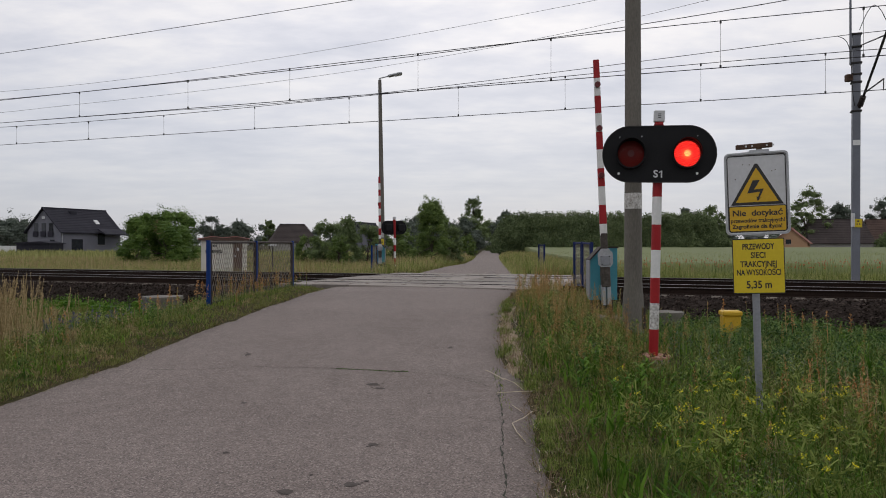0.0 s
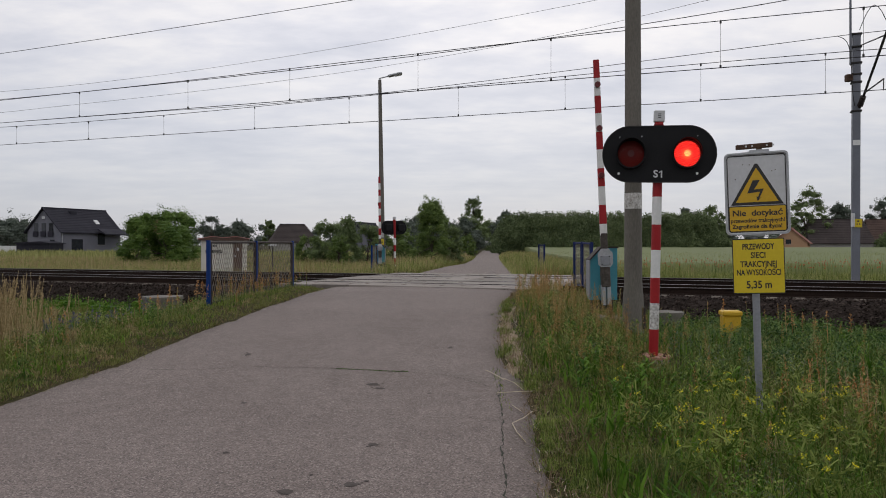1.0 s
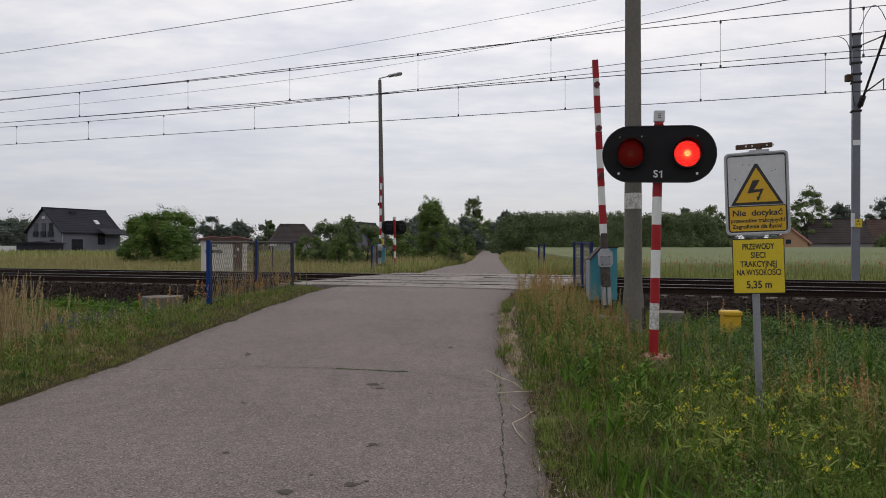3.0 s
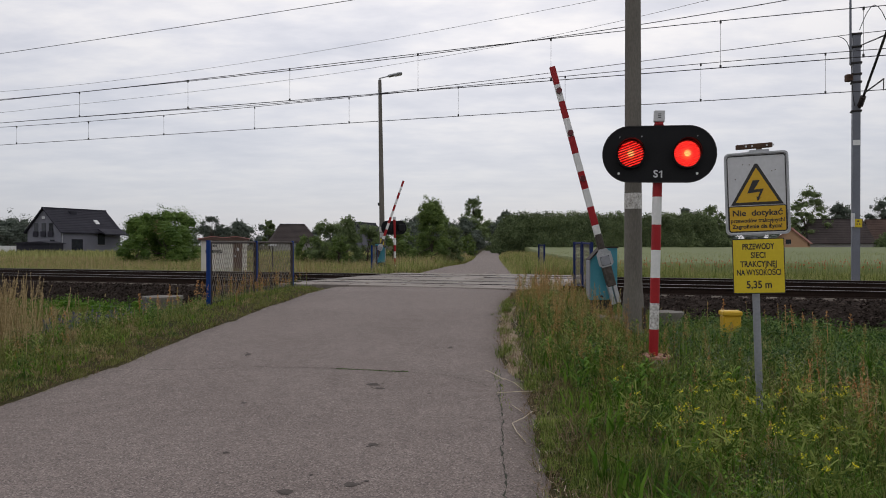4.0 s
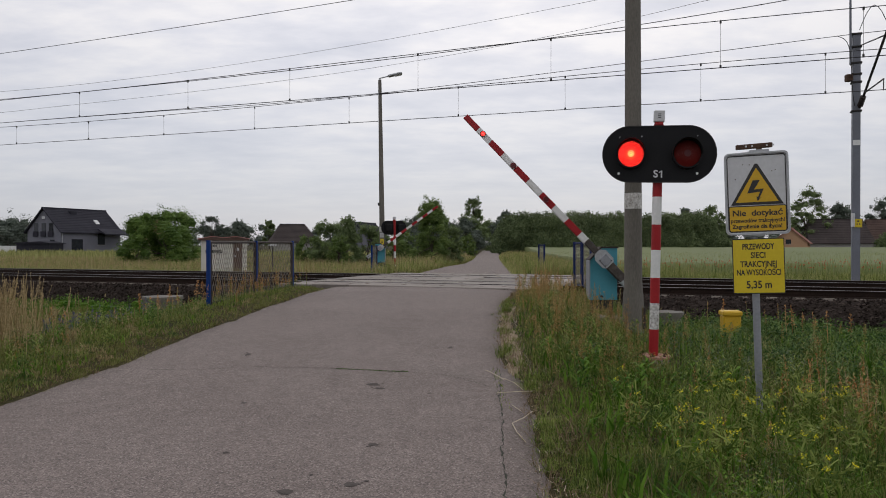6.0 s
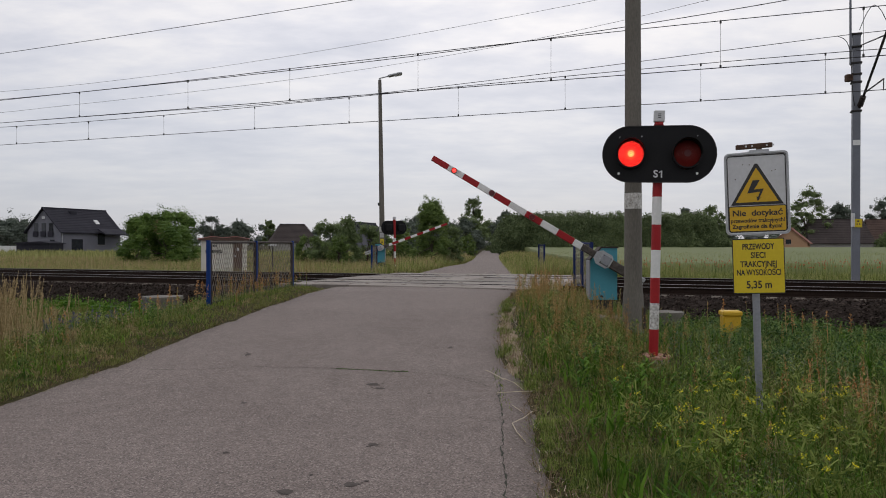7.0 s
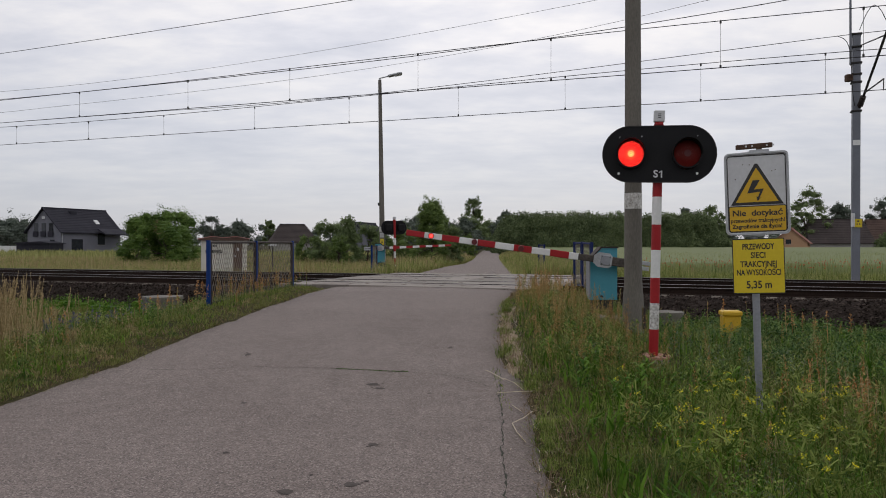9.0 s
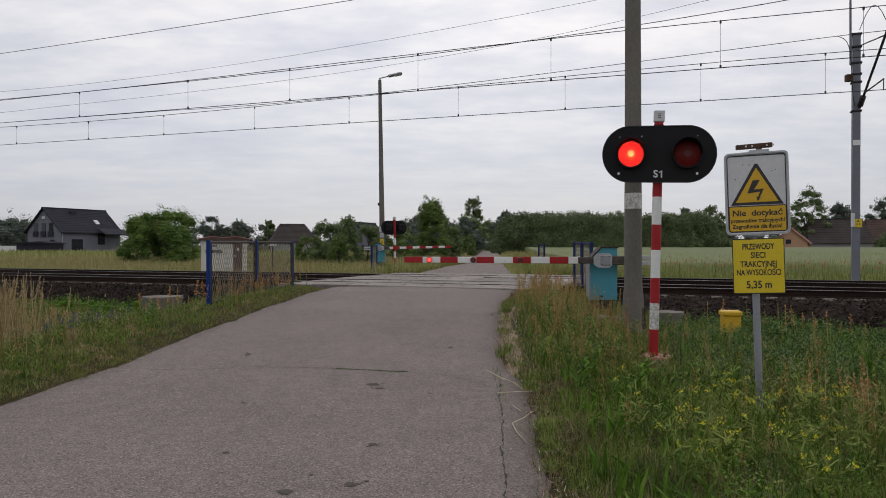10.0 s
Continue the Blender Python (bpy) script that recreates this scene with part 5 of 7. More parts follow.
def leaf_mesh(name, blobs, count, size, material, seed, core=0.58, extra=()):
    """Leaf sprays over the shells of many small clumps. blobs: (x, y, z, rx, rz)."""
    rng = np.random.default_rng(seed)
    b = np.array(list(blobs) + list(extra), float)
    wt = b[:, 3] * b[:, 4]
    pick = rng.choice(len(b), count, p=wt / wt.sum())
    v = rng.normal(size=(count, 3))
    v /= np.linalg.norm(v, axis=1)[:, None]
    rad = rng.uniform(0.40, 1.16, count)
    c = b[pick]
    pos = np.stack([c[:, 0] + v[:, 0] * c[:, 3] * rad, c[:, 1] + v[:, 1] * c[:, 3] * rad, c[:, 2] + v[:, 2] * c[:, 4] * rad], 1)
    n = v + rng.normal(scale=0.6, size=(count, 3))
    n[:, 2] += 0.3
    n /= np.linalg.norm(n, axis=1)[:, None]
    t = np.cross(n, rng.normal(size=(count, 3)))
    t /= np.linalg.norm(t, axis=1)[:, None]
    s = np.cross(n, t)
    ln = size * rng.uniform(0.6, 1.4, count)[:, None]
    q = np.stack([pos - t * ln * 0.5, pos + s * ln * 0.30 + t * ln * 0.05, pos + t * ln * 0.5, pos - s * ln * 0.30 + t * ln * 0.05], 1).reshape(-1, 3)
    f = np.arange(count * 4).reshape(-1, 4)
    verts, faces = q.tolist(), f.tolist()
    if core:
        for x, y, z, rx, rz in blobs:
            base = len(verts)
            for i in range(3):
                la = (-0.6, 0.1, 0.75)[i]
                for k in range(6):
                    a = k * 1.0472 + i * 0.5
                    verts.append((x + rx * core * math.cos(la) * math.cos(a), y + rx * core * math.cos(la) * math.sin(a), z + rz * core * math.sin(la)))
            for i in range(2):
                for k in range(6):
                    j = (k + 1) % 6
                    faces.append((base + 6 * i + k, base + 6 * i + j, base + 6 * i + 6 + j, base + 6 * i + 6 + k))
            verts.append((x, y, z + rz * core))
            faces.extend((base + 12 + k, base + 12 + (k + 1) % 6, base + 18) for k in range(6))
    me = bpy.data.meshes.new(name)
    me.from_pydata(verts, [], faces)
    me.update()
    me.materials.append(material)
    return me


def clumps(rnd, w, h, n, low=0.1, top=1.0, shape="bush"):
    out = []
    for i in range(n):
        q = rnd.random()
        z = h * (low + (top - low) * q)
        if shape == "bush":
            reach = w / 2 * math.sqrt(max(0.05, 1 - (max(q - 0.35, 0) / 0.72) ** 2)) * (0.75 + 0.25 * min(1, q / 0.25))
        elif shape == "cone":
            reach = w / 2 * (1.08 - q * 0.85) * min(1, 0.5 + q * 3)
        else:
            reach = w / 2 * math.sqrt(max(0.04, 1 - (2 * q - 0.9) ** 2 * 0.9))
        a, r = rnd.uniform(0, 6.283), reach * math.sqrt(rnd.uniform(0.15, 0.95))
        k = rnd.uniform(0.085, 0.165) * w
        out.append((r * math.cos(a), r * math.sin(a), z - k * 0.35, k, k * rnd.uniform(0.7, 1.0)))
    return out


def tree(x, y, z, w, h, material, label, seed, leaves=5000, size=0.14, shape="bush", low=0.1, name="tree", n=58):
    rnd = random.Random(seed)
    t = thing(name, pose(x, y, z), label, "bush" if name == "bush" else "tree")
    cl = clumps(rnd, w, h, n, low, 1.0, shape)
    bm = bmesh.new()
    rod(bm, (0, 0, -0.3), (0.05 * w * rnd.uniform(-1, 1), 0, h * 0.55), 0.035 * h * 0.5 + 0.03, 0.02 * h * 0.4, 8)
    for c in cl[:12]:
        rod(bm, (0, 0, h * rnd.uniform(0.12, 0.45)), (c[0], c[1], c[2]), 0.010 * h, 0.004 * h, 5)
    part("trunk", bm, M["bark"], t)
    # small outer sprays break the outline
    outer = []
    for i in range(60):
        c = rnd.choice(cl)
        a, b = rnd.uniform(0, 6.283), rnd.uniform(-0.2, 1.4)
        k = c[3] * rnd.uniform(0.95, 1.45)
        outer.append((c[0] + k * math.cos(a) * math.cos(b), c[1] + k * math.sin(a) * math.cos(b), c[2] + k * math.sin(b), c[3] * rnd.uniform(0.25, 0.45), c[3] * rnd.uniform(0.25, 0.5)))
    me = leaf_mesh("crown", cl, leaves, size, material, seed, extra=outer)
    link("crown", me, None, t)
    return t


tree(-22.85, 60, -0.15, 6.5, 4.4, M["leaf_light"], "large rounded green bush standing in tall grass", 1, 30000, 0.11, name="bush", n=80, low=0.03)
tree(-26.2, 63, -0.15, 2.2, 2.6, M["leaf_dark"], "dark shrub at the side of a larger bush", 2, 6000, 0.101, name="bush", low=0.02, n=20)
tree(-11.2, 62, -0.15, 2.9, 2.4, M["leaf_mid"], "light green shrub in a row of bushes", 3, 10000, 0.101, name="bush", low=0.02)
tree(-9.2, 59, -0.15, 3.1, 3.5, M["leaf_dark"], "dark green shrub in a row of bushes", 4, 15000, 0.094, name="bush", low=0.02)
tree(-7.5, 57, -0.15, 3.0, 3.7, M["leaf_dark"], "pointed dark green shrub in a row of bushes", 5, 15000, 0.094, "cone", name="bush", low=0.0)
tree(-7.6, 54, -0.15, 1.8, 2.4, M["leaf_mid"], "grey-green willow-like shrub in tall grass", 6, 8000, 0.086, name="bush", low=0.0)
tree(-6.2, 60, -0.15, 2.7, 3.3, M["leaf_dark"], "dark green shrub in a row of bushes", 7, 13000, 0.094, name="bush", low=0.02)
tree(-0.75, 48, 0.28, 3.1, 4.1, M["leaf_mid"], "tall leafy bush at the bend of the lane", 8, 22000, 0.085, "cone", name="bush", low=0.02, n=80)
tree(0.45, 50, 0.28, 1.9, 2.5, M["leaf_dark"], "dark shaded bush beside the lane", 9, 12000, 0.085, name="bush", low=0.0)
tree(2.7, 82, 0.28, 2.2, 2.3, M["leaf_mid"], "green bush along the lane", 10, 4000, 0.16, name="bush", low=0.0)
tree(-5.2, 76, 0.28, 4.5, 3.4, M["leaf_mid"], "green bush behind the crossing signal", 11, 4000, 0.17, name="bush", low=0.0)
for i, (x, y, w, h, shp, lab) in enumerate([
        (6.9, 172, 6.5, 12.0, "ball", "tall ragged poplar on the skyline"), (2.2, 168, 6, 6.2, "ball", "round tree on the skyline"), (3.4, 104, 5.0, 4.6, "ball", "green tree close to the lane"), (5.2, 130, 6.0, 6.0, "ball", "green tree where the lane narrows"), (11.5, 140, 6.5, 6.0, "ball", "green tree where the lane narrows"), (-3.5, 120, 7, 4.8, "ball", "green tree behind the lane bushes"),
        (10.5, 165, 7, 6.5, "ball", "broad tree where the lane ends"), (14.5, 170, 5, 9.0, "ball", "tree with a small round top on the skyline"),
        (-7.2, 180, 9, 8.3, "ball", "round tree on the skyline"), (-1.0, 176, 7, 8.6, "ball", "round tree on the skyline"),
        (-63, 200, 6.5, 8.8, "ball", "round field tree on the skyline"), (-56.0, 200, 7.0, 7.6, "ball", "round field tree on the skyline"),
        (-48.5, 205, 4.0, 8.0, "ball", "small round field tree on the skyline"), (-98, 165, 14, 7.5, "ball", "broad tree beyond the house"), (-112, 175, 14, 8.5, "ball", "broad tree beyond the house"),
        (83.5, 168, 9.0, 13.8, "ball", "tall dense ash tree behind the barn"), (92, 170, 8.0, 10.8, "ball", "round tree behind the barn"),
        (105.5, 172, 12.0, 13.2, "ball", "spreading tree behind the barns"), (63.0, 172, 8, 10.3, "ball", "round tree behind the field"),
        (57.5, 175, 6, 9.0, "ball", "slim tree behind the field"), (49.5, 150, 4, 8.5, "cone", "pointed conifer above the hedge"),
        (85.5, 140, 5.5, 3.8, "ball", "low bush before the barn"), (96.0, 145, 5.5, 3.2, "ball", "low bush before the barn")]):
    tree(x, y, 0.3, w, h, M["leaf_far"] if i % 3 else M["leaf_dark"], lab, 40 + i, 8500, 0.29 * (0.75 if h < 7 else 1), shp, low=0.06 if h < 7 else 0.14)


def thicket_face(x, q):
    """A place on the thicket's uneven face: q runs from its foot (0) to its top (1)."""
    top = 6.3 + 0.8 * noise.noise((x * 0.3, 1.0, 0)) + 0.6 * noise.noise((x * 0.9, 4.0, 0)) + 0.45 * noise.noise((x * 2.6, 9.0, 0))
    top *= smooth01((x - 6.8) / 4.0) * smooth01((47.5 - x) / 4.5) * 0.75 + 0.25
    z = top * q
    y = 112 + 0.12 * (x - 8) + 5.0 * q ** 2.2 + 1.7 * noise.noise((x * 0.5, z * 0.45, 2.0)) + 0.8 * noise.noise((x * 1.5, z * 1.3, 6.0))
    return x, y, 0.3 + z


def far_woods():
    rng = np.random.default_rng(77)
    rnd = random.Random(77)
    n = 98000
    p = np.array([thicket_face(x, q) for x, q in zip(rng.uniform(7.5, 47, n), rng.uniform(0, 1, n) ** 0.85)])
    p += rng.normal(size=(n, 3)) * np.array((0.16, 0.40, 0.22))
    d = rng.normal(size=(n, 3)) + np.array((0, -0.35, 0.5))
    d /= np.linalg.norm(d, axis=1)[:, None]
    a = np.cross(d, rng.normal(size=(n, 3)))
    a /= np.linalg.norm(a, axis=1)[:, None]
    b = np.cross(d, a)
    ln = 0.22 * rng.uniform(0.6, 1.4, n)[:, None]
    verts = np.stack([p - a * ln * 0.5, p + b * ln * 0.3, p + a * ln * 0.5, p - b * ln * 0.3], 1).reshape(-1, 3).tolist()
    faces = np.arange(n * 4).reshape(-1, 4).tolist()
    base, cols = len(verts), 150
    for k in range(15):
        for i in range(cols):
            x, y, z = thicket_face(7.5 + 39.5 * i / (cols - 1), k / 14 * 0.93)
            verts.append((x, y + 0.6, z - (0.5 if k == 0 else 0.1)))
    faces += [(base + k * cols + i, base + k * cols + i + 1, base + (k + 1) * cols + i + 1, base + (k + 1) * cols + i) for k in range(14) for i in range(cols - 1)]
    me = bpy.data.meshes.new("far_woods")
    me.from_pydata(verts, [], faces)
    me.update()
    tagged(link("far_woods", me, M["leaf_thicket"]), "dense dark green thicket behind the oat field", "woods", kind="stuff")
    blobs = []
    for i in range(520):              # low belt on the horizon
        a = rnd.uniform(-0.68, 0.68)
        y = rnd.uniform(215, 265)
        hgt = 6.6 + 2.4 * noise.noise((a * 14, 0, 0)) + rnd.uniform(-0.8, 0.8)
        blobs.append((a * y, y, 0.3 + rnd.uniform(0.2, 1.0) * hgt, rnd.uniform(1.6, 3.2), rnd.uniform(1.3, 2.4)))
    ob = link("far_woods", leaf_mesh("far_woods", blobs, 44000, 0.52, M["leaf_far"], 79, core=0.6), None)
    tagged(ob, "belt of haze-coloured trees along the horizon", "woods", kind="stuff")


far_woods()
# ---------------------------------------------------------------- grasses and weeds


def plant_material(name, c1, c2, trans=0.3):
    return mat(name, c1, c2, 0.9, 7, 0.6, bump=0, island=0.80, trans=trans, spec=0.12)


M["grass"] = plant_material("green_grass", (0.072, 0.118, 0.018), (0.270, 0.325, 0.084))
M["grass_deep"] = plant_material("deep_green_grass", (0.028, 0.070, 0.014), (0.140, 0.215, 0.058))
M["grass_dry"] = plant_material("dry_grass", (0.27, 0.20, 0.095), (0.50, 0.39, 0.215))
M["grass_olive"] = plant_material("olive_grass", (0.122, 0.132, 0.032), (0.275, 0.272, 0.098))
M["meadow"] = plant_material("meadow_grass", (0.190, 0.205, 0.058), (0.45, 0.445, 0.18))
M["sorrel"] = plant_material("sorrel_seed_heads", (0.30, 0.140, 0.050), (0.56, 0.32, 0.135))
M["sorrel_tan"] = plant_material("tan_seed_heads", (0.30, 0.20, 0.075), (0.55, 0.40, 0.18))
M["yellow_petals"] = plant_material("yellow_petals", (0.68, 0.60, 0.02), (0.86, 0.78, 0.06))
M["violet_petals"] = plant_material("violet_petals", (0.085, 0.085, 0.12), (0.15, 0.145, 0.20))
M["poppy"] = plant_material("poppy_petals", (0.45, 0.05, 0.03), (0.60, 0.10, 0.05))
M["oat"] = plant_material("pale_green_oats", (0.200, 0.235, 0.092), (0.36, 0.385, 0.165))
M["weed"] = plant_material("weed_leaves", (0.045, 0.112, 0.009), (0.140, 0.255, 0.030))
M["weed_grey"] = plant_material("grey_green_leaves", (0.085, 0.115, 0.06), (0.17, 0.205, 0.12))


def mesh_of(name, q, faces, material, label, category):
    me = bpy.data.meshes.new(name)
    me.from_pydata(q.tolist() if hasattr(q, "tolist") else q, [], faces.tolist() if hasattr(faces, "tolist") else faces)
    me.update()
    me.materials.append(material)
    return tagged(new(name, me), label, category, kind="stuff")


def blades(name, xy, h, w, material, label, seed, bend=0.45, category="grass"):
    """Curved tapering blades rooted at xy."""
    rng = np.random.default_rng(seed)
    n = len(xy)
    z = np.array([ground_z(x, y) for x, y in xy]) - 0.02
    root = np.column_stack([xy, z])
    a = rng.uniform(0, 2 * np.pi, n)
    side = np.column_stack([np.cos(a), np.sin(a), np.zeros(n)])
    b = rng.uniform(0, 2 * np.pi, n)
    lean = np.column_stack([np.cos(b), np.sin(b), np.zeros(n)]) * (rng.uniform(0.05, 1, n) ** 1.3 * bend)[:, None]
    h, w = np.asarray(h)[:, None], np.asarray(w)[:, None]
    up = np.array([0, 0, 1.0])
    mid = root + h * (0.55 * up) + h * lean * 0.35
    tip = root + h * (up * (1 - 0.25 * np.linalg.norm(lean, axis=1))[:, None]) + h * lean
    q = np.stack([root - side * w / 2, root + side * w / 2, mid + side * w * 0.4, mid - side * w * 0.4, tip], 1).reshape(-1, 3)
    i = np.arange(n)[:, None] * 5
    faces = np.concatenate([i + np.array([[0, 1, 2, 3]])], 1).tolist() + (i + np.array([[3, 2, 4]])).tolist()
    return mesh_of(name, q, faces, material, label, category)


def scatter(rng, n, y0, y1, side, near=0.02, reach=99.0, power=1.6, spread=0.66):
    """Places on one verge, thicker close to the viewer's end."""
    out = []
    while len(out) < n:
        k = n * 2
        y = y0 + (y1 - y0) * rng.uniform(0, 1, k) ** power
        if side > 0:
            r = np.interp(y, [p[0] for p in ROAD_R], [p[1] for p in ROAD_R])
            lim = np.minimum(np.maximum(spread * y + 0.5, r + 0.3), r + reach)
            x = r + near + (lim - r - near) * rng.uniform(0, 1, k)
        else:
            l = np.interp(y, [p[0] for p in ROAD_L], [p[1] for p in ROAD_L])
            lim = np.maximum(np.minimum(-spread * y - 0.5, l - 0.3), l - reach)
            x = l - near + (lim - l + near) * rng.uniform(0, 1, k)
        d = x * SU + y * CU
        ok = (d < 16.7) | (d > 26.4)
        # no growth on the concrete footings
        for fx, fy, fr in ((2.60, 8.80, 0.42), (2.80, 6.3, 0.20), (2.8, 10.8, 0.17), (2.75, 12.8, 0.3), (-6.95, 18.2, 0.5), (4.3, 14.0, 0.36), (5.09, 13.0, 0.2)):
            ok &= (x - fx) ** 2 + (y - fy) ** 2 > fr * fr
        out.extend(np.column_stack([x, y])[ok].tolist())
    return np.array(out[:n])


def off_sand(xy):
    """Leaves out most of the growth on the bare strip beside the broken asphalt."""
    g = edge_gap(xy, 1)
    v = np.array([noise.noise((x * 2.2, y * 1.6, 61.0)) for x, y in xy])
    return xy[~((g > -0.3) & (g < 0.25 + 0.16 * v) & (xy[:, 1] > 8.5) & (xy[:, 1] < 14.5) & (v < 0.34))]


def patchy(xy, scale, seed, lo=0.3, hi=0.7):
    v = np.array([noise.noise((x * scale, y * scale, seed)) * 0.5 + 0.5 for x, y in xy])
    return np.clip((v - lo) / (hi - lo), 0, 1)


def edge_gap(xy, side):
    tab = ROAD_R if side > 0 else ROAD_L
    e = np.interp(xy[:, 1], [p[0] for p in tab], [p[1] for p in tab])
    return (xy[:, 0] - e) * side


def verge_grass():
    rng = np.random.default_rng(21)
    for side, word, n in ((1, "right", 105000), (-1, "left", 90000)):
        y1 = 17.5 if side > 0 else 24
        y0 = 3.4 if side > 0 else 6.2
        lab = "mixed uncut green grass on the road verge"
        for m, share, hh, seed, thr in (("grass", 0.46, 0.20, 1, 0.0), ("grass_deep", 0.38 if side > 0 else 0.14, 0.19, 2, 0.30), ("grass_olive", 0.16 if side > 0 else 0.42, 0.22, 3, 0.30)):
            xy = off_sand(scatter(rng, int(n * share), y0, y1, side, 0.05))
            if thr:
                xy = xy[patchy(xy, 1.0, seed * 3.0 + side, 0.38, 0.62) > rng.uniform(0, 1, len(xy)) * 0.8]
            if side > 0 and m != "grass_deep":      # deep green by the ballast, with the hollow's shade put into the colour
                xy = xy[~((xy[:, 0] > 3.0) & (xy[:, 1] > 7.2) & (rng.uniform(0, 1, len(xy)) < 0.55))]
            g = edge_gap(xy, side)
            h = hh * (np.clip(0.25 + g / 0.7, 0.25, 1.0) if side > 0 else np.clip(0.10 + g / 3.2, 0.10, 0.85)) * rng.uniform(0.45, 1.35, len(xy)) * (0.40 + 0.95 * patchy(xy, 1.1, 9.0 + seed, 0.36, 0.66))
            if side > 0:
                h *= np.interp(xy[:, 1], [4, 6.8, 9.0, 11.5], [0.72, 0.8, 1.0, 0.7])
            w = rng.uniform(0.0024, 0.0056, len(xy)) * (1 + xy[:, 1] / 16)
            blades("verge_grass", xy, h, w, M[m], lab, 30 + seed + side, 0.75)
        # short turf next to the asphalt
        for m, k, seed in (("grass_olive", 9000, 1), ("grass", 9000, 2)):
            xy = scatter(rng, k, y0, y1, side, 0.02 if side < 0 else 0.12, 1.3, 1.3)
            xy = off_sand(xy)
            xy = xy[patchy(xy, 1.6, 5.0 + seed, 0.35, 0.6) > rng.uniform(0, 1, len(xy)) * 0.9]
            blades("verge_turf", xy, rng.uniform(0.03, 0.10, len(xy)), rng.uniform(0.003, 0.006, len(xy)) * (1 + xy[:, 1] / 14), M[m], "short patchy turf along the asphalt edge", 140 + seed + side, 1.1)
        # tussocks of arching blades
        for m, k, seed in (("grass", 300 if side > 0 else 170, 1), ("grass_olive", 330 if side < 0 else 220, 2), ("grass_deep", 170 if side > 0 else 90, 3), ("grass_dry", 60 if side > 0 else 190, 4)):
            c = scatter(rng, k, y0, y1, side, 0.2, power=1.4)
            # Fewer pale tufts there too: the hollow's shade is in the colour mix.
            if side > 0 and m != "grass_deep":
                c = c[~((c[:, 0] > 3.0) & (c[:, 1] > 7.2) & (rng.uniform(0, 1, k) < 0.7))]
                k = len(c)
            per = 55
            xy = np.repeat(c, per, 0) + rng.normal(scale=0.045, size=(k * per, 2))
            big = np.repeat(rng.uniform(0.13, 0.36, k) * np.clip(0.20 + edge_gap(c, side) * (0.6 if side > 0 else 0.25), 0.20, 1), per)
            blades("grass_tussocks", xy, big * rng.uniform(0.5, 1.2, len(xy)), rng.uniform(0.003, 0.0065, len(xy)) * (1 + xy[:, 1] / 16), M[m], "tufts of arching grass blades on the verge", 80 + seed + side, 1.25)
        # worn brown thatch along the asphalt
        xy = scatter(rng, 15000 if side > 0 else 12000, y0, y1, side, -0.07, 0.75 if side > 0 else 0.55, 1.3)
        bare = patchy(xy, 1.3, 41.0 + side, 0.36, 0.60) * (np.interp(xy[:, 1], [7.5, 9.5], [1.0, 0.25]) if side > 0 else 1.0)
        xy = xy[(bare > rng.uniform(0, 1, len(xy)) * 0.8) | (edge_gap(xy, side) < 0.14)]
        h = rng.uniform(0.03, 0.12, len(xy)) * (1 if side > 0 else 0.6)
        blades("verge_thatch", xy, h, rng.uniform(0.0025, 0.005, len(xy)) * (1 + xy[:, 1] / 14), M["thatch"], "short dry thatch where the verge meets the asphalt", 50 + side, 1.6)
        # dead brown blades low among the green
        xy = scatter(rng, 11000 if side > 0 else 7000, y0, y1, side, 0.15)
        xy = xy[(patchy(xy, 0.8, 27.0 + side, 0.42, 0.62) > rng.uniform(0, 1, len(xy))) & ((xy[:, 0] < 3.2) | (xy[:, 1] < 7.4))]
        blades("dead_grass", xy, rng.uniform(0.08, 0.24, len(xy)) * (1 if side > 0 else 0.6), rng.uniform(0.0026, 0.005, len(xy)) * (1 + xy[:, 1] / 16), M["thatch"], "dead brown grass low among the green verge", 190 + side, 1.1)
        # tufts that hang over the asphalt edge
        k = 120 if side > 0 else 60
        c = scatter(rng, k, y0, 15.5, side, -0.02, 0.16, 1.1)
        xy = np.repeat(c, 60, 0) + rng.normal(scale=0.05, size=(k * 60, 2))
        tall = np.repeat(rng.uniform(0.06, 0.18 if side > 0 else 0.10, k), 60)
        keep = patchy(xy, 1.4, 71.0, 0.45, 0.55) > 0.5
        xy, tall = xy[keep], tall[keep]
        blades("edge_tufts", xy, tall * rng.uniform(0.5, 1.2, len(xy)), rng.uniform(0.0026, 0.005, len(xy)) * (1 + xy[:, 1] / 16), M["grass" if side > 0 else "grass_olive"], "grass tufts hanging over the broken asphalt edge", 170 + side, 1.4)
        # broad weed leaves
        xy = scatter(rng, 4200 if side > 0 else 1500, y0, y1, side, 0.3)
        xy = xy[patchy(xy, 0.9, 17.0 + side) > 0.35]
        blades("weed_leaves", xy, rng.uniform(0.10, 0.34, len(xy)) * (1 if side > 0 else 0.5), rng.uniform(0.012, 0.036, len(xy)), M["weed"], "broad-leaved green weeds in the verge", 60 + side, 1.2, "weeds")


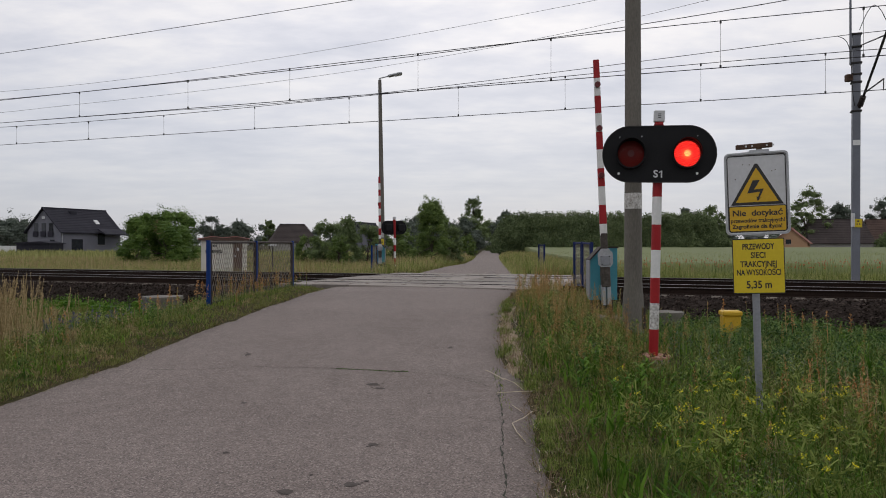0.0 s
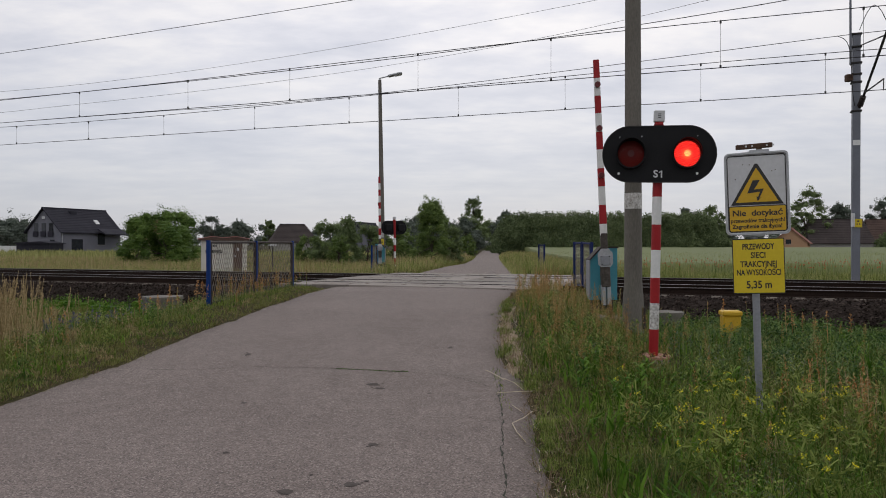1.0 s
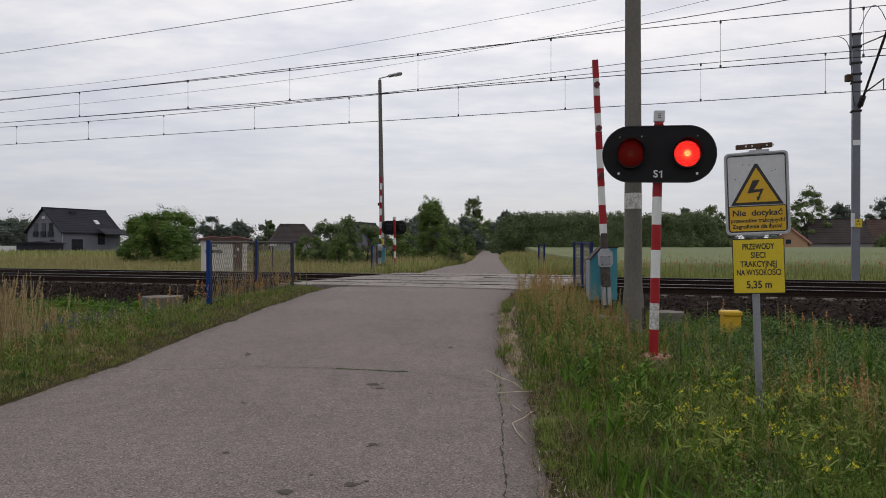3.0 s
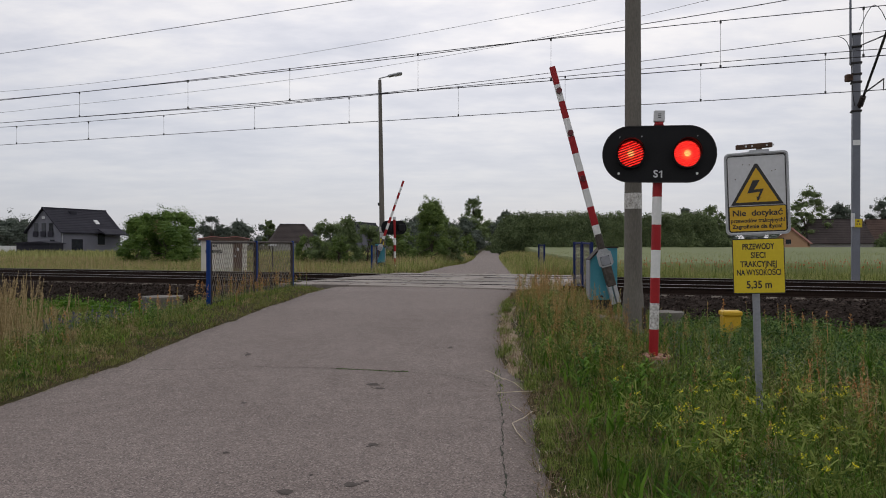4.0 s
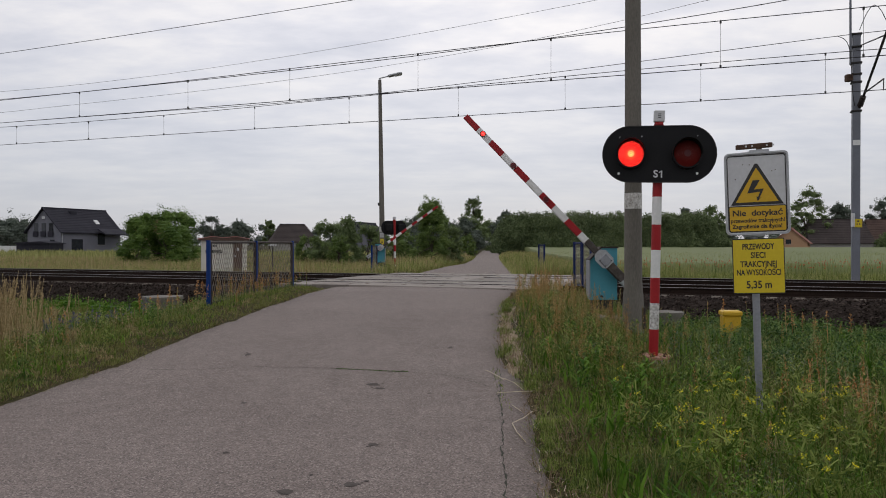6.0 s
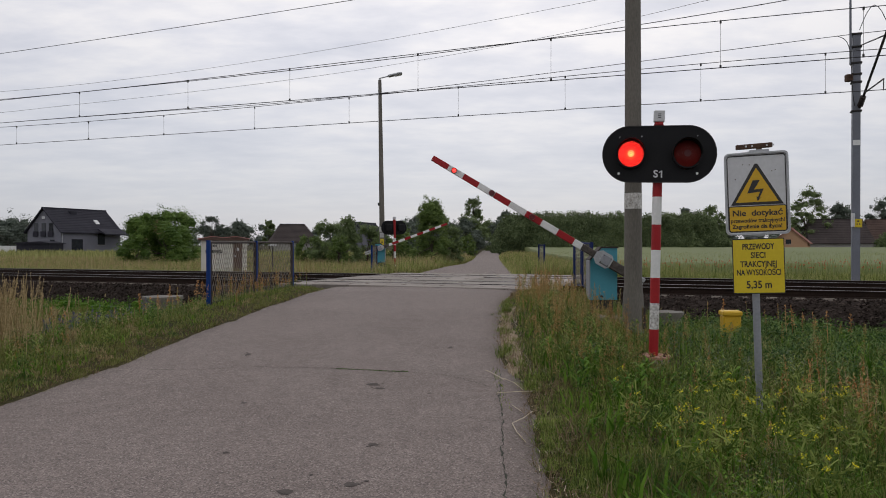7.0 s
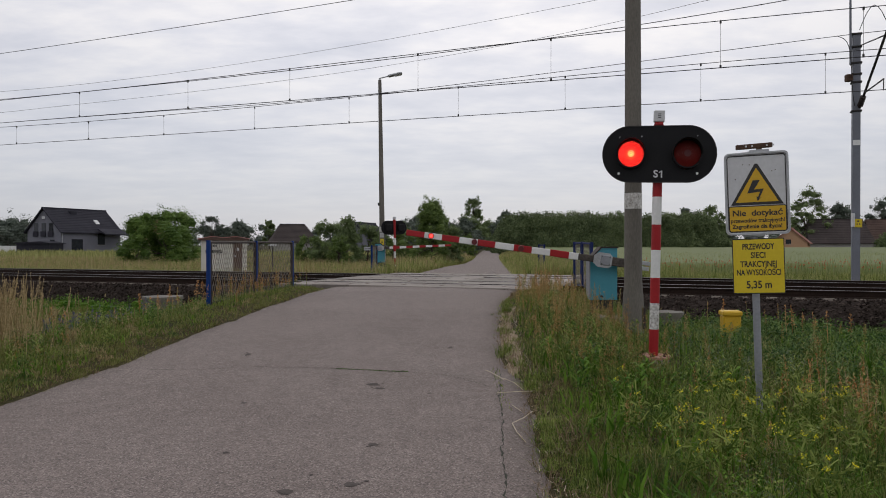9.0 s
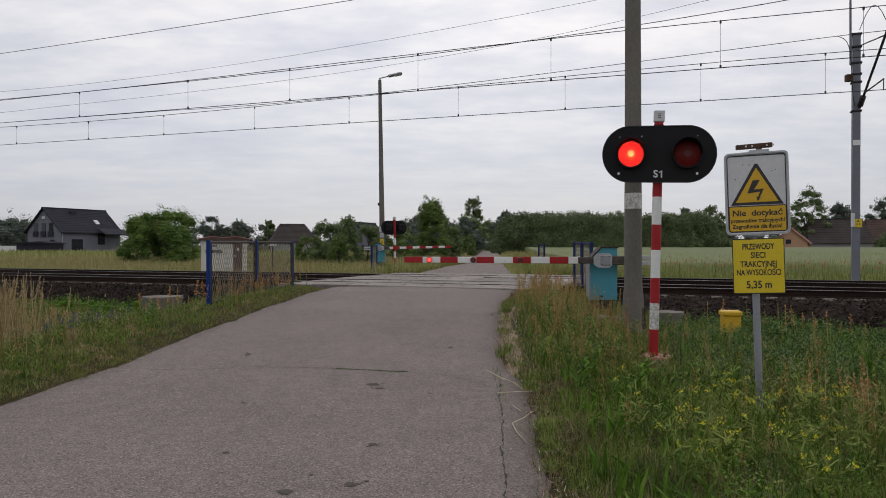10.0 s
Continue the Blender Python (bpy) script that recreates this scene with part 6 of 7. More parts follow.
def seed_stalks(name, xy, heights, material, label, seed, head=0.35, grain=0.016, count=16, stalk=0.003, width=0.03, lean=0.12, stem=None):
    """Thin stems with loose seed heads of many small scales."""
    rng = np.random.default_rng(seed)
    v, f, sv, sf = [], [], [], []
    for (x, y), h in zip(xy, heights):
        z = ground_z(x, y) - 0.02
        a = rng.uniform(0, 6.283)
        dx, dy = lean * h * rng.uniform(0.2, 1.2) * math.cos(a), lean * h * rng.uniform(0.2, 1.2) * math.sin(a)
        b = len(sv)
        s = stalk * (1 + y / 16)
        c, d = math.cos(a + 1.3) * s, math.sin(a + 1.3) * s
        sv += [(x - c, y - d, z), (x + c, y + d, z), (x + dx + c * 0.5, y + dy + d * 0.5, z + h), (x + dx - c * 0.5, y + dy - d * 0.5, z + h)]
        sf.append((b, b + 1, b + 2, b + 3))
        for k in range(count):
            q = 1 - head * rng.uniform(0, 1)
            r = width * (0.3 + 1.1 * (1 - q) / head) * rng.uniform(0.2, 1)
            e = rng.uniform(0, 6.283)
            p = np.array((x + dx * q + r * math.cos(e), y + dy * q + r * math.sin(e), z + h * q + rng.uniform(-0.01, 0.01)))
            g = grain * (1 + y / 22) * rng.uniform(0.6, 1.3)
            t = rng.normal(size=3); t /= np.linalg.norm(t)
            u = np.cross(t, rng.normal(size=3)); u /= np.linalg.norm(u)
            b = len(v)
            v += [tuple(p - t * g), tuple(p + u * g * 0.55), tuple(p + t * g), tuple(p - u * g * 0.55)]
            f.append((b, b + 1, b + 2, b + 3))
    mesh_of(name, v, f, material, label, "weeds")
    mesh_of(name + "_stems", sv, sf, stem or material, label.replace("heads", "stems"), "weeds")


def verge_weeds():
    rng = np.random.default_rng(33)
    # feathery sorrel between the road and the barrier
    for n, m, lab, seed in ((210, "sorrel", "rust-brown feathery sorrel seed heads over the grass", 1), (200, "sorrel_tan", "tan feathery sorrel seed heads over the grass", 12), (90, "grass_olive", "unripe greenish sorrel seed heads over the grass", 13)):
        y = 7.4 + 9.0 * rng.uniform(0, 1, n) ** 0.8
        xy = np.column_stack([rng.normal(2.0, 0.45, n) - 0.05 * np.clip(10 - y, 0, 3), y])
        xy = xy[(edge_gap(xy, 1) > 0.22) & ((xy[:, 0] - 2.6) ** 2 + (xy[:, 1] - 8.8) ** 2 > 0.2) & ((xy[:, 0] - 2.8) ** 2 + (xy[:, 1] - 10.8) ** 2 > 0.05)]
        h = rng.uniform(0.34, 0.70, len(xy)) * np.interp(xy[:, 1], [7.4, 9.5], [0.72, 1.0])
        seed_stalks("sorrel_heads", xy, h, M[m], lab, seed, 0.55, 0.0045, 95, 0.0018, 0.036, 0.16, stem=M["grass_olive"])
    xy = scatter(rng, 60, 4.5, 15.5, 1, 0.5)
    seed_stalks("sorrel_heads", xy, rng.uniform(0.35, 0.72, len(xy)), M["sorrel"], "scattered rust-brown seed heads in the verge", 2, 0.45, 0.0045, 70, stem=M["grass_olive"])
    xy = scatter(rng, 70, 7, 22, -1, 0.7)
    seed_stalks("sorrel_heads", xy, rng.uniform(0.18, 0.38, len(xy)), M["sorrel"], "scattered rust-brown seed heads in the verge", 3, 0.45, 0.005, 50, stem=M["grass_olive"])
    xy = np.column_stack([rng.normal(-4.3, 0.4, 110), rng.uniform(13.2, 21, 110)])
    xy = xy[(edge_gap(xy, -1) > 0.25) & (xy[:, 0] * SU + xy[:, 1] * CU < 17.3)]
    seed_stalks("sorrel_heads", xy, rng.uniform(0.25, 0.6, len(xy)), M["sorrel"], "rust-brown dock seed heads along the guard fence", 4, 0.5, 0.0052, 60, stem=M["grass_olive"])
    # bleached tall grass on the far left of the verge
    xy = np.column_stack([rng.normal(-6.7, 0.36, 620), rng.normal(10.6, 0.7, 620)])
    xy = xy[(edge_gap(xy, -1) > 1.4) & (xy[:, 0] < -6.0)]
    seed_stalks("tall_dry_grass", xy, rng.uniform(0.6, 1.18, len(xy)), M["grass_dry"], "tall bleached grass with feathery seed heads", 5, 0.30, 0.0085, 24, 0.0026, 0.014, 0.26)
    xy = np.column_stack([rng.normal(-6.1, 0.40, 330), rng.normal(9.2, 0.8, 330)])
    xy = xy[edge_gap(xy, -1) > 1.1]
    seed_stalks("tall_dry_grass", xy, rng.uniform(0.30, 0.70, len(xy)), M["grass_dry"], "golden seeding grass among the green verge", 15, 0.28, 0.0065, 20, 0.0022, 0.012, 0.25)
    xy = scatter(rng, 90, 6.5, 13, -1, 0.9, 3.2)
    seed_stalks("tall_dry_grass", xy, rng.uniform(0.2, 0.38, len(xy)), M["grass_dry"], "tall bleached grass with feathery seed heads", 6, 0.3, 0.010, 10, 0.0025, 0.010, 0.25)
    xy = np.column_stack([rng.normal(3.3, 0.3, 28), rng.normal(5.3, 0.5, 28)])
    xy = xy[edge_gap(xy, 1) > 1.0]
    seed_stalks("tall_dry_grass", xy, rng.uniform(0.35, 0.66, len(xy)), M["grass_dry"], "tall bleached grass with feathery seed heads", 7, 0.3, 0.009, 12, 0.002, 0.010, 0.2)
    # branched herbs with yellow flower clusters
    spots = [(1.50, 5.4), (1.57, 4.3), (1.36, 4.25), (2.26, 5.4), (2.34, 5.75), (2.73, 5.6), (2.66, 5.3), (2.10, 4.0), (1.98, 3.8), (2.9, 5.0), (2.45, 5.0), (2.15, 5.9), (1.9, 4.7), (3.15, 5.8), (2.6, 4.4)]
    branched_herbs(np.array(spots), rng.uniform(0.36, 0.56, len(spots)), 8)
    xy = np.array([(rng.normal(x, 0.06), rng.normal(y, 0.06)) for x, y in ((1.57, 4.35), (2.72, 5.55), (2.1, 4.05), (2.3, 5.5)) for i in range(5)])
    seed_stalks("yellow_flowers", xy, rng.uniform(0.30, 0.46, len(xy)), M["yellow_petals"], "small yellow flower heads in the verge", 8, 0.07, 0.0048, 22, 0.0016, 0.020, 0.25, stem=M["grass"])
    # violet-blue flowers on the left verge
    v = []
    for cx, cy, n in ((-6.3, 13.0, 26), (-5.9, 11.7, 14), (-7.4, 13.2, 12), (-6.0, 14.2, 16)):
        v += [(rng.normal(cx, 0.28), rng.normal(cy, 0.28)) for i in range(n)]
    xy = np.array(v)
    seed_stalks("violet_flowers", xy, rng.uniform(0.30, 0.5, len(xy)), M["violet_petals"], "violet-blue flower spikes in the verge", 9, 0.4, 0.012, 18, 0.003, 0.03, 0.2, stem=M["grass"])
    # leafy mounds of clover, yarrow and young weeds all over the verges
    for side, n, leaves, y0, y1 in ((1, 420, 40000, 3.6, 14.5), (-1, 260, 20000, 6.4, 20)):
        for m, part_n, size, seed in (("weed", 0.30, 0.018, 1), ("grass", 0.26, 0.019, 2), ("weed_grey", 0.13, 0.013, 3), ("grass_deep", 0.20, 0.024, 4)):
            xy = scatter(rng, int(n * part_n), y0, y1, side, 0.35, power=1.4)
            bl = []
            for x, y in xy:
                r = rng.uniform(0.07, 0.20)
                bl.append((x, y, ground_z(x, y) + r * rng.uniform(0.3, 1.1), r, r * rng.uniform(0.8, 1.7)))
            ob = link("leafy_weeds", leaf_mesh("leafy_weeds", bl, int(leaves * part_n), size, M[m], 300 + seed + side, core=0), None)
            tagged(ob, "small-leaved green weeds growing in mounds on the verge", "weeds", kind="stuff")
    # leafy weeds at the foot of the ballast
    for x0, x1, n, w, h, lab, m, seed in ((-16, -5.4, 150, 0.9, 0.5, "low bright green weeds below the ballast", "weed", 90), (5.2, 11.5, 150, 0.8, 0.46, "low green weeds below the ballast", "grass_deep", 91)):
        rnd = random.Random(seed)
        bl = []
        for i in range(n):
            x = rnd.uniform(x0, x1)
            d = rnd.uniform(14.4, 16.75) if x < 0 else rnd.uniform(13.9, 16.6)
            y = (d - x * SU) / CU
            r = rnd.uniform(0.18, 0.42)
            bl.append((x, y, ground_z(x, y) + r * rnd.uniform(0.0, 0.55), r, r * 0.7))
        ob = link("ballast_weeds", leaf_mesh("ballast_weeds", bl, 22000, 0.055, M[m], seed, core=0.4), None)
        tagged(ob, lab, "weeds", kind="stuff")


def leafy_plants(name, xy, heights, material, label, seed, leaf=0.13, width=0.02, per=18):
    """Upright stems with long drooping leaves set alternately up them."""
    rng = np.random.default_rng(seed)
    v, f = [], []
    for (x, y), h in zip(xy, heights):
        z = ground_z(x, y) - 0.02
        a = rng.uniform(0, 6.283)
        top = np.array((x + 0.2 * h * math.cos(a), y + 0.2 * h * math.sin(a), z + h))
        foot = np.array((x, y, z))
        s = np.array((-math.sin(a), math.cos(a), 0)) * 0.0035
        c = np.array((math.cos(a), math.sin(a), 0)) * 0.0035
        for k in (s, c):
            b = len(v)
            v += [tuple(foot - k), tuple(foot + k), tuple(top + k * 0.4), tuple(top - k * 0.4)]
            f.append((b, b + 1, b + 2, b + 3))
        for i in range(per):
            q = 0.12 + 0.88 * i / per
            p = foot + (top - foot) * q
            e = i * 2.4 + rng.uniform(-0.4, 0.4)
            ln = leaf * (1.25 - 0.75 * q) * rng.uniform(0.7, 1.3)
            d = np.array((math.cos(e), math.sin(e), 0))
            w = np.array((-math.sin(e), math.cos(e), 0)) * width * rng.uniform(0.6, 1.2) / 2
            m1 = p + d * ln * 0.5 + np.array((0, 0, ln * 0.32))
            m2 = p + d * ln + np.array((0, 0, ln * rng.uniform(-0.15, 0.3)))
            b = len(v)
            v += [tuple(p - w * 0.3), tuple(p + w * 0.3), tuple(m1 + w), tuple(m1 - w), tuple(m2)]
            f += [(b, b + 1, b + 2, b + 3), (b + 3, b + 2, b + 4)]
    mesh_of(name, v, f, material, label, "weeds")


def branched_herbs(xy, heights, seed):
    """Forked stems with small narrow leaves, each fork ending in a loose yellow flower cluster."""
    rng = np.random.default_rng(seed)
    v, f, pv, pf = [], [], [], []

    def strip(a, b, w):
        k = np.cross(b - a, rng.normal(size=3))
        k *= w / np.linalg.norm(k)
        i = len(v)
        v.extend(map(tuple, (a - k, a + k, b + k * 0.6, b - k * 0.6)))
        f.append((i, i + 1, i + 2, i + 3))

    for (x, y), h in zip(xy, heights):
        foot = np.array((x, y, ground_z(x, y) - 0.02))
        for stem in range(3):
            top = foot + np.array((rng.normal(0, 0.22) * h, rng.normal(0, 0.22) * h, h * rng.uniform(0.8, 1.05)))
            strip(foot, top, 0.0028), strip(foot, top, 0.0028)
            for i in range(9):
                q = rng.uniform(0.25, 1.0)
                p = foot + (top - foot) * q
                e = rng.uniform(0, 6.283)
                ln = h * (0.5 - 0.32 * q) * rng.uniform(0.7, 1.2)
                end = p + np.array((math.cos(e) * ln * 0.75, math.sin(e) * ln * 0.75, ln * 0.6))
                strip(p, end, 0.0018)
                for c in range(4):
                    a = p + (end - p) * rng.uniform(0.1, 0.9)
                    strip(a, a + rng.normal(size=3) * 0.035 + np.array((0, 0, 0.01)), 0.006)
                if q > 0.74 and i % 2:
                    for c in range(12):
                        o = end + rng.normal(size=3) * np.array((0.013, 0.013, 0.007))
                        t = rng.normal(size=3); t *= 0.0056 / np.linalg.norm(t)
                        u = np.cross(t, rng.normal(size=3)); u *= 0.0046 / np.linalg.norm(u)
                        b = len(pv)
                        pv.extend(map(tuple, (o - t, o + u, o + t, o - u)))
                        pf.append((b, b + 1, b + 2, b + 3))
    mesh_of("yellow_flowers", pv, pf, M["yellow_petals"], "loose yellow flower clusters on branching herbs", "weeds")
    mesh_of("yellow_flower_stems", v, f, M["grass"], "branching green stems with small narrow leaves", "weeds")


def tall_herbs():
    rng = np.random.default_rng(91)
    for n, x, sx, y0, y1, h0, h1, m, lab, leaf, width in (
            (46, 2.9, 0.45, 4.7, 7.6, 0.30, 0.52, "grass", "leafy yellow-flowered herbs beside the sign post", 0.13, 0.016),
            (24, 3.3, 0.5, 5.0, 8.5, 0.28, 0.50, "grass_olive", "tall olive herbs with narrow drooping leaves", 0.15, 0.018),
            (26, 3.1, 0.5, 7.2, 10.0, 0.22, 0.40, "weed_grey", "grey-green mugwort plants in the verge", 0.10, 0.020),
            (130, 2.0, 0.42, 7.8, 15.5, 0.24, 0.46, "grass", "leafy green herbs among the sorrel", 0.14, 0.020),
            (42, 2.0, 0.35, 6.8, 11.0, 0.18, 0.36, "weed", "dark green dock plants in the verge", 0.17, 0.040),
            (170, 4.4, 1.2, 7.5, 13.0, 0.20, 0.40, "grass_deep", "deep green herbs in the hollow beside the sign", 0.14, 0.026)):
        xy = np.column_stack([rng.normal(x, sx, n), rng.uniform(y0, y1, n)])
        xy = xy[(edge_gap(xy, 1) > 0.4) & ((xy[:, 0] - 2.6) ** 2 + (xy[:, 1] - 8.8) ** 2 > 0.3)]
        leafy_plants("tall_herbs", xy, rng.uniform(h0, h1, len(xy)), M[m], lab, 400 + n, leaf, width)
    for n, x, sx, y0, y1, m, lab in ((90, -6.0, 0.7, 8.0, 15.0, "grass", "leafy green herbs on the verge"), (60, -6.4, 0.8, 10.0, 16.5, "weed", "dark green dock plants in the verge")):
        xy = np.column_stack([rng.normal(x, sx, n), rng.uniform(y0, y1, n)])
        xy = xy[(edge_gap(xy, -1) > 0.7) & (xy[:, 0] * SU + xy[:, 1] * CU < 16.6)]
        leafy_plants("tall_herbs", xy, rng.uniform(0.2, 0.42, len(xy)), M[m], lab, 420 + n, 0.13, 0.026)
    xy = np.column_stack([rng.normal(3.35, 0.22, 26), rng.uniform(5.2, 6.8, 26)])
    seed_stalks("rusty_dock", xy, rng.uniform(0.35, 0.62, len(xy)), M["sorrel"], "rust-red dock stalks gone to seed", 431, 0.55, 0.009, 34, 0.003, 0.03, 0.18)
    xy = np.column_stack([rng.uniform(4.6, 9.5, 20), rng.uniform(11.2, 13.0, 20)])
    seed_stalks("rusty_dock", xy, rng.uniform(0.45, 0.75, len(xy)), M["sorrel"], "rust-red dock stalks before the ballast", 432, 0.5, 0.010, 34, 0.003, 0.05, 0.12)
    xy = np.array([(-7.6, 14.3), (-7.5, 14.45), (-6.2, 15.2), (-5.6, 15.0), (-5.1, 15.6), (-5.0, 14.8), (-6.9, 17.2), (-6.6, 17.1), (-6.4, 17.0), (-7.0, 16.9), (-6.2, 17.3)])
    seed_stalks("rusty_dock", xy, rng.uniform(0.45, 0.7, len(xy)), M["sorrel"], "rust-red dock stalks before the ballast", 433, 0.5, 0.012, 50, 0.003, 0.06, 0.1)


def fields():
    rng = np.random.default_rng(55)
    # tall grass left and right beyond the tracks
    for n, y0, y1, hh, m, lab, seed in ((34000, 27, 75, 0.60, "meadow", "tall olive-green meadow grass beyond the tracks", 1), (34000, 27, 70, 0.50, "grass", "green meadow grass beyond the tracks", 2), (34000, 27, 75, 0.70, "grass_dry", "straw-coloured seeding grass beyond the tracks", 3)):
        xy = scatter(rng, n, y0, y1, -1, 0.15, 60, 1.2)
        xy = xy[((xy[:, 0] + 10.95) ** 2 + (xy[:, 1] - 36.6) ** 2 > 2.0) & ((np.abs(xy[:, 0] + 10.95) > 1.3) | (np.abs(xy[:, 1] - 36.6) > 1.1))]
        if m != "grass":
            xy = xy[patchy(xy, 0.22, 4.0 + seed * 2.7, 0.32, 0.62) > rng.uniform(0, 1, len(xy)) * 0.85]
        g = edge_gap(xy, -1)
        h = hh * np.clip(0.3 + g / 1.5, 0.3, 1) * rng.uniform(0.5, 1.3, len(xy))
        blades("meadow_grass", xy, h, rng.uniform(0.008, 0.020, len(xy)) * (xy[:, 1] / 40), M[m], lab, 100 + seed, 0.45)
    xy = np.column_stack([rng.uniform(-75, 0, 16000), rng.uniform(75, 118, 16000)])
    blades("meadow_grass", xy, rng.uniform(0.4, 0.9, len(xy)), rng.uniform(0.05, 0.10, len(xy)), M["meadow"], "distant olive meadow grass before the houses", 104, 0.4)
    for n, m, hh, lab, seed in ((15000, "grass", 0.55, "green grass along the lane beyond the tracks", 5), (9000, "meadow", 0.6, "tall olive grass along the lane beyond the tracks", 6), (6000, "grass_dry", 0.62, "straw-coloured grass along the lane beyond the tracks", 7)):
        xy = scatter(rng, n, 26.5, 90, 1, 0.1, 7.0, 1.4)
        g = edge_gap(xy, 1)
        blades("lane_grass", xy, hh * np.clip(0.3 + g / 1.2, 0.3, 1) * rng.uniform(0.5, 1.3, len(xy)), rng.uniform(0.008, 0.020, len(xy)) * (xy[:, 1] / 40), M[m], lab, 110 + seed, 0.45)
    # turf that closes over the lane's edges
    for side in (1, -1):
        xy = scatter(rng, 5000, 26.2, 85, side, -0.10, 0.45, 1.5)
        blades("lane_turf", xy, rng.uniform(0.08, 0.22, len(xy)), rng.uniform(0.010, 0.020, len(xy)) * (xy[:, 1] / 40), M["meadow" if side > 0 else "grass_olive"], "short turf along the edges of the lane", 130 + side, 0.9)
    # oat field: a closed crop with stalks standing out of it
    xs, ys = np.linspace(0, 1, 90), np.geomspace(1, 3.9, 60)
    bm = bmesh.new()
    grid = []
    for b in ys:
        row = []
        for a in xs:
            y = 30.5 * b
            x0 = mix_steps(ROAD_R, y) + 4.0 + 0.5 * noise.noise((y * 0.2, 0, 0))
            x = x0 + a * a * (110 - x0) + (1 - b / 3.9) * 0
            y -= 0.30 * max(0, min(x, 26) - 5) * (1 - (b - 1) / 2.9)
            d = x * SU + y * CU
            z = ground_z(x, y) + (0.62 if b > 1.01 and a > 0.005 else -0.1) + 0.07 * noise.noise((x * 0.8, y * 0.8, 2)) + 0.04 * noise.noise((x * 4, y * 4, 3)) + 0.35 * smooth01((y - 60) / 50)
            row.append(bm.verts.new((x, y, z)))
        grid.append(row)
    for p, q in zip(grid, grid[1:]):
        for i in range(len(p) - 1):
            bm.faces.new((p[i], p[i + 1], q[i + 1], q[i]))
    tagged(part("oat_crop", bm, M["oat"], smooth=True), "pale green ripening oat field beyond the railway", "crop", kind="stuff")
    n = 42000
    q = rng.uniform(0, 1, n) ** 1.8
    y = 30.5 + 75 * q
    x = np.interp(y, [p[0] for p in ROAD_R], [p[1] for p in ROAD_R]) + 4.0 + rng.uniform(0, 1, n) * (0.70 * y)
    y = y - 0.30 * np.clip(np.minimum(x, 26) - 5, 0, None) * (1 - q)
    ok = (x * SU + y * CU > 28.6)
    xy = np.column_stack([x, y])[ok]
    blades("oat_stalks", xy, rng.uniform(0.62, 0.86, len(xy)), rng.uniform(0.014, 0.026, len(xy)) * (xy[:, 1] / 34), M["oat"], "pale green oat stalks standing in the field", 120, 0.3, "crop")
    n = 26000
    u, d = rng.uniform(-5, 12, n), 26.4 + rng.uniform(0, 1, n) ** 1.3 * 3.2
    xy = np.column_stack([u * CU + d * SU, -u * SU + d * CU])
    xy = xy[edge_gap(xy, 1) > 0.3]
    h = rng.uniform(0.15, 0.50, len(xy))
    half = int(len(xy) * 0.5)
    blades("field_margin", xy[:half], h[:half], rng.uniform(0.008, 0.02, half), M["grass"], "green weedy field margin behind the tracks", 121, 0.5)
    blades("field_margin", xy[half:], h[half:] * 1.1, rng.uniform(0.008, 0.02, len(xy) - half), M["meadow"], "olive weedy field margin behind the tracks", 122, 0.5)
    u, d = rng.uniform(-5, 12, 620), 27.8 + np.abs(rng.normal(0, 1, 620)) * 4.5
    xy = np.column_stack([u * CU + d * SU, -u * SU + d * CU])
    xy = xy[edge_gap(xy, 1) > 3.0]
    seed_stalks("poppies", xy, rng.uniform(0.55, 0.78, len(xy)), M["poppy"], "red poppies scattered along the field margin", 11, 0.06, 0.0095, 4, 0.003, 0.016, 0.15, stem=M["grass"])


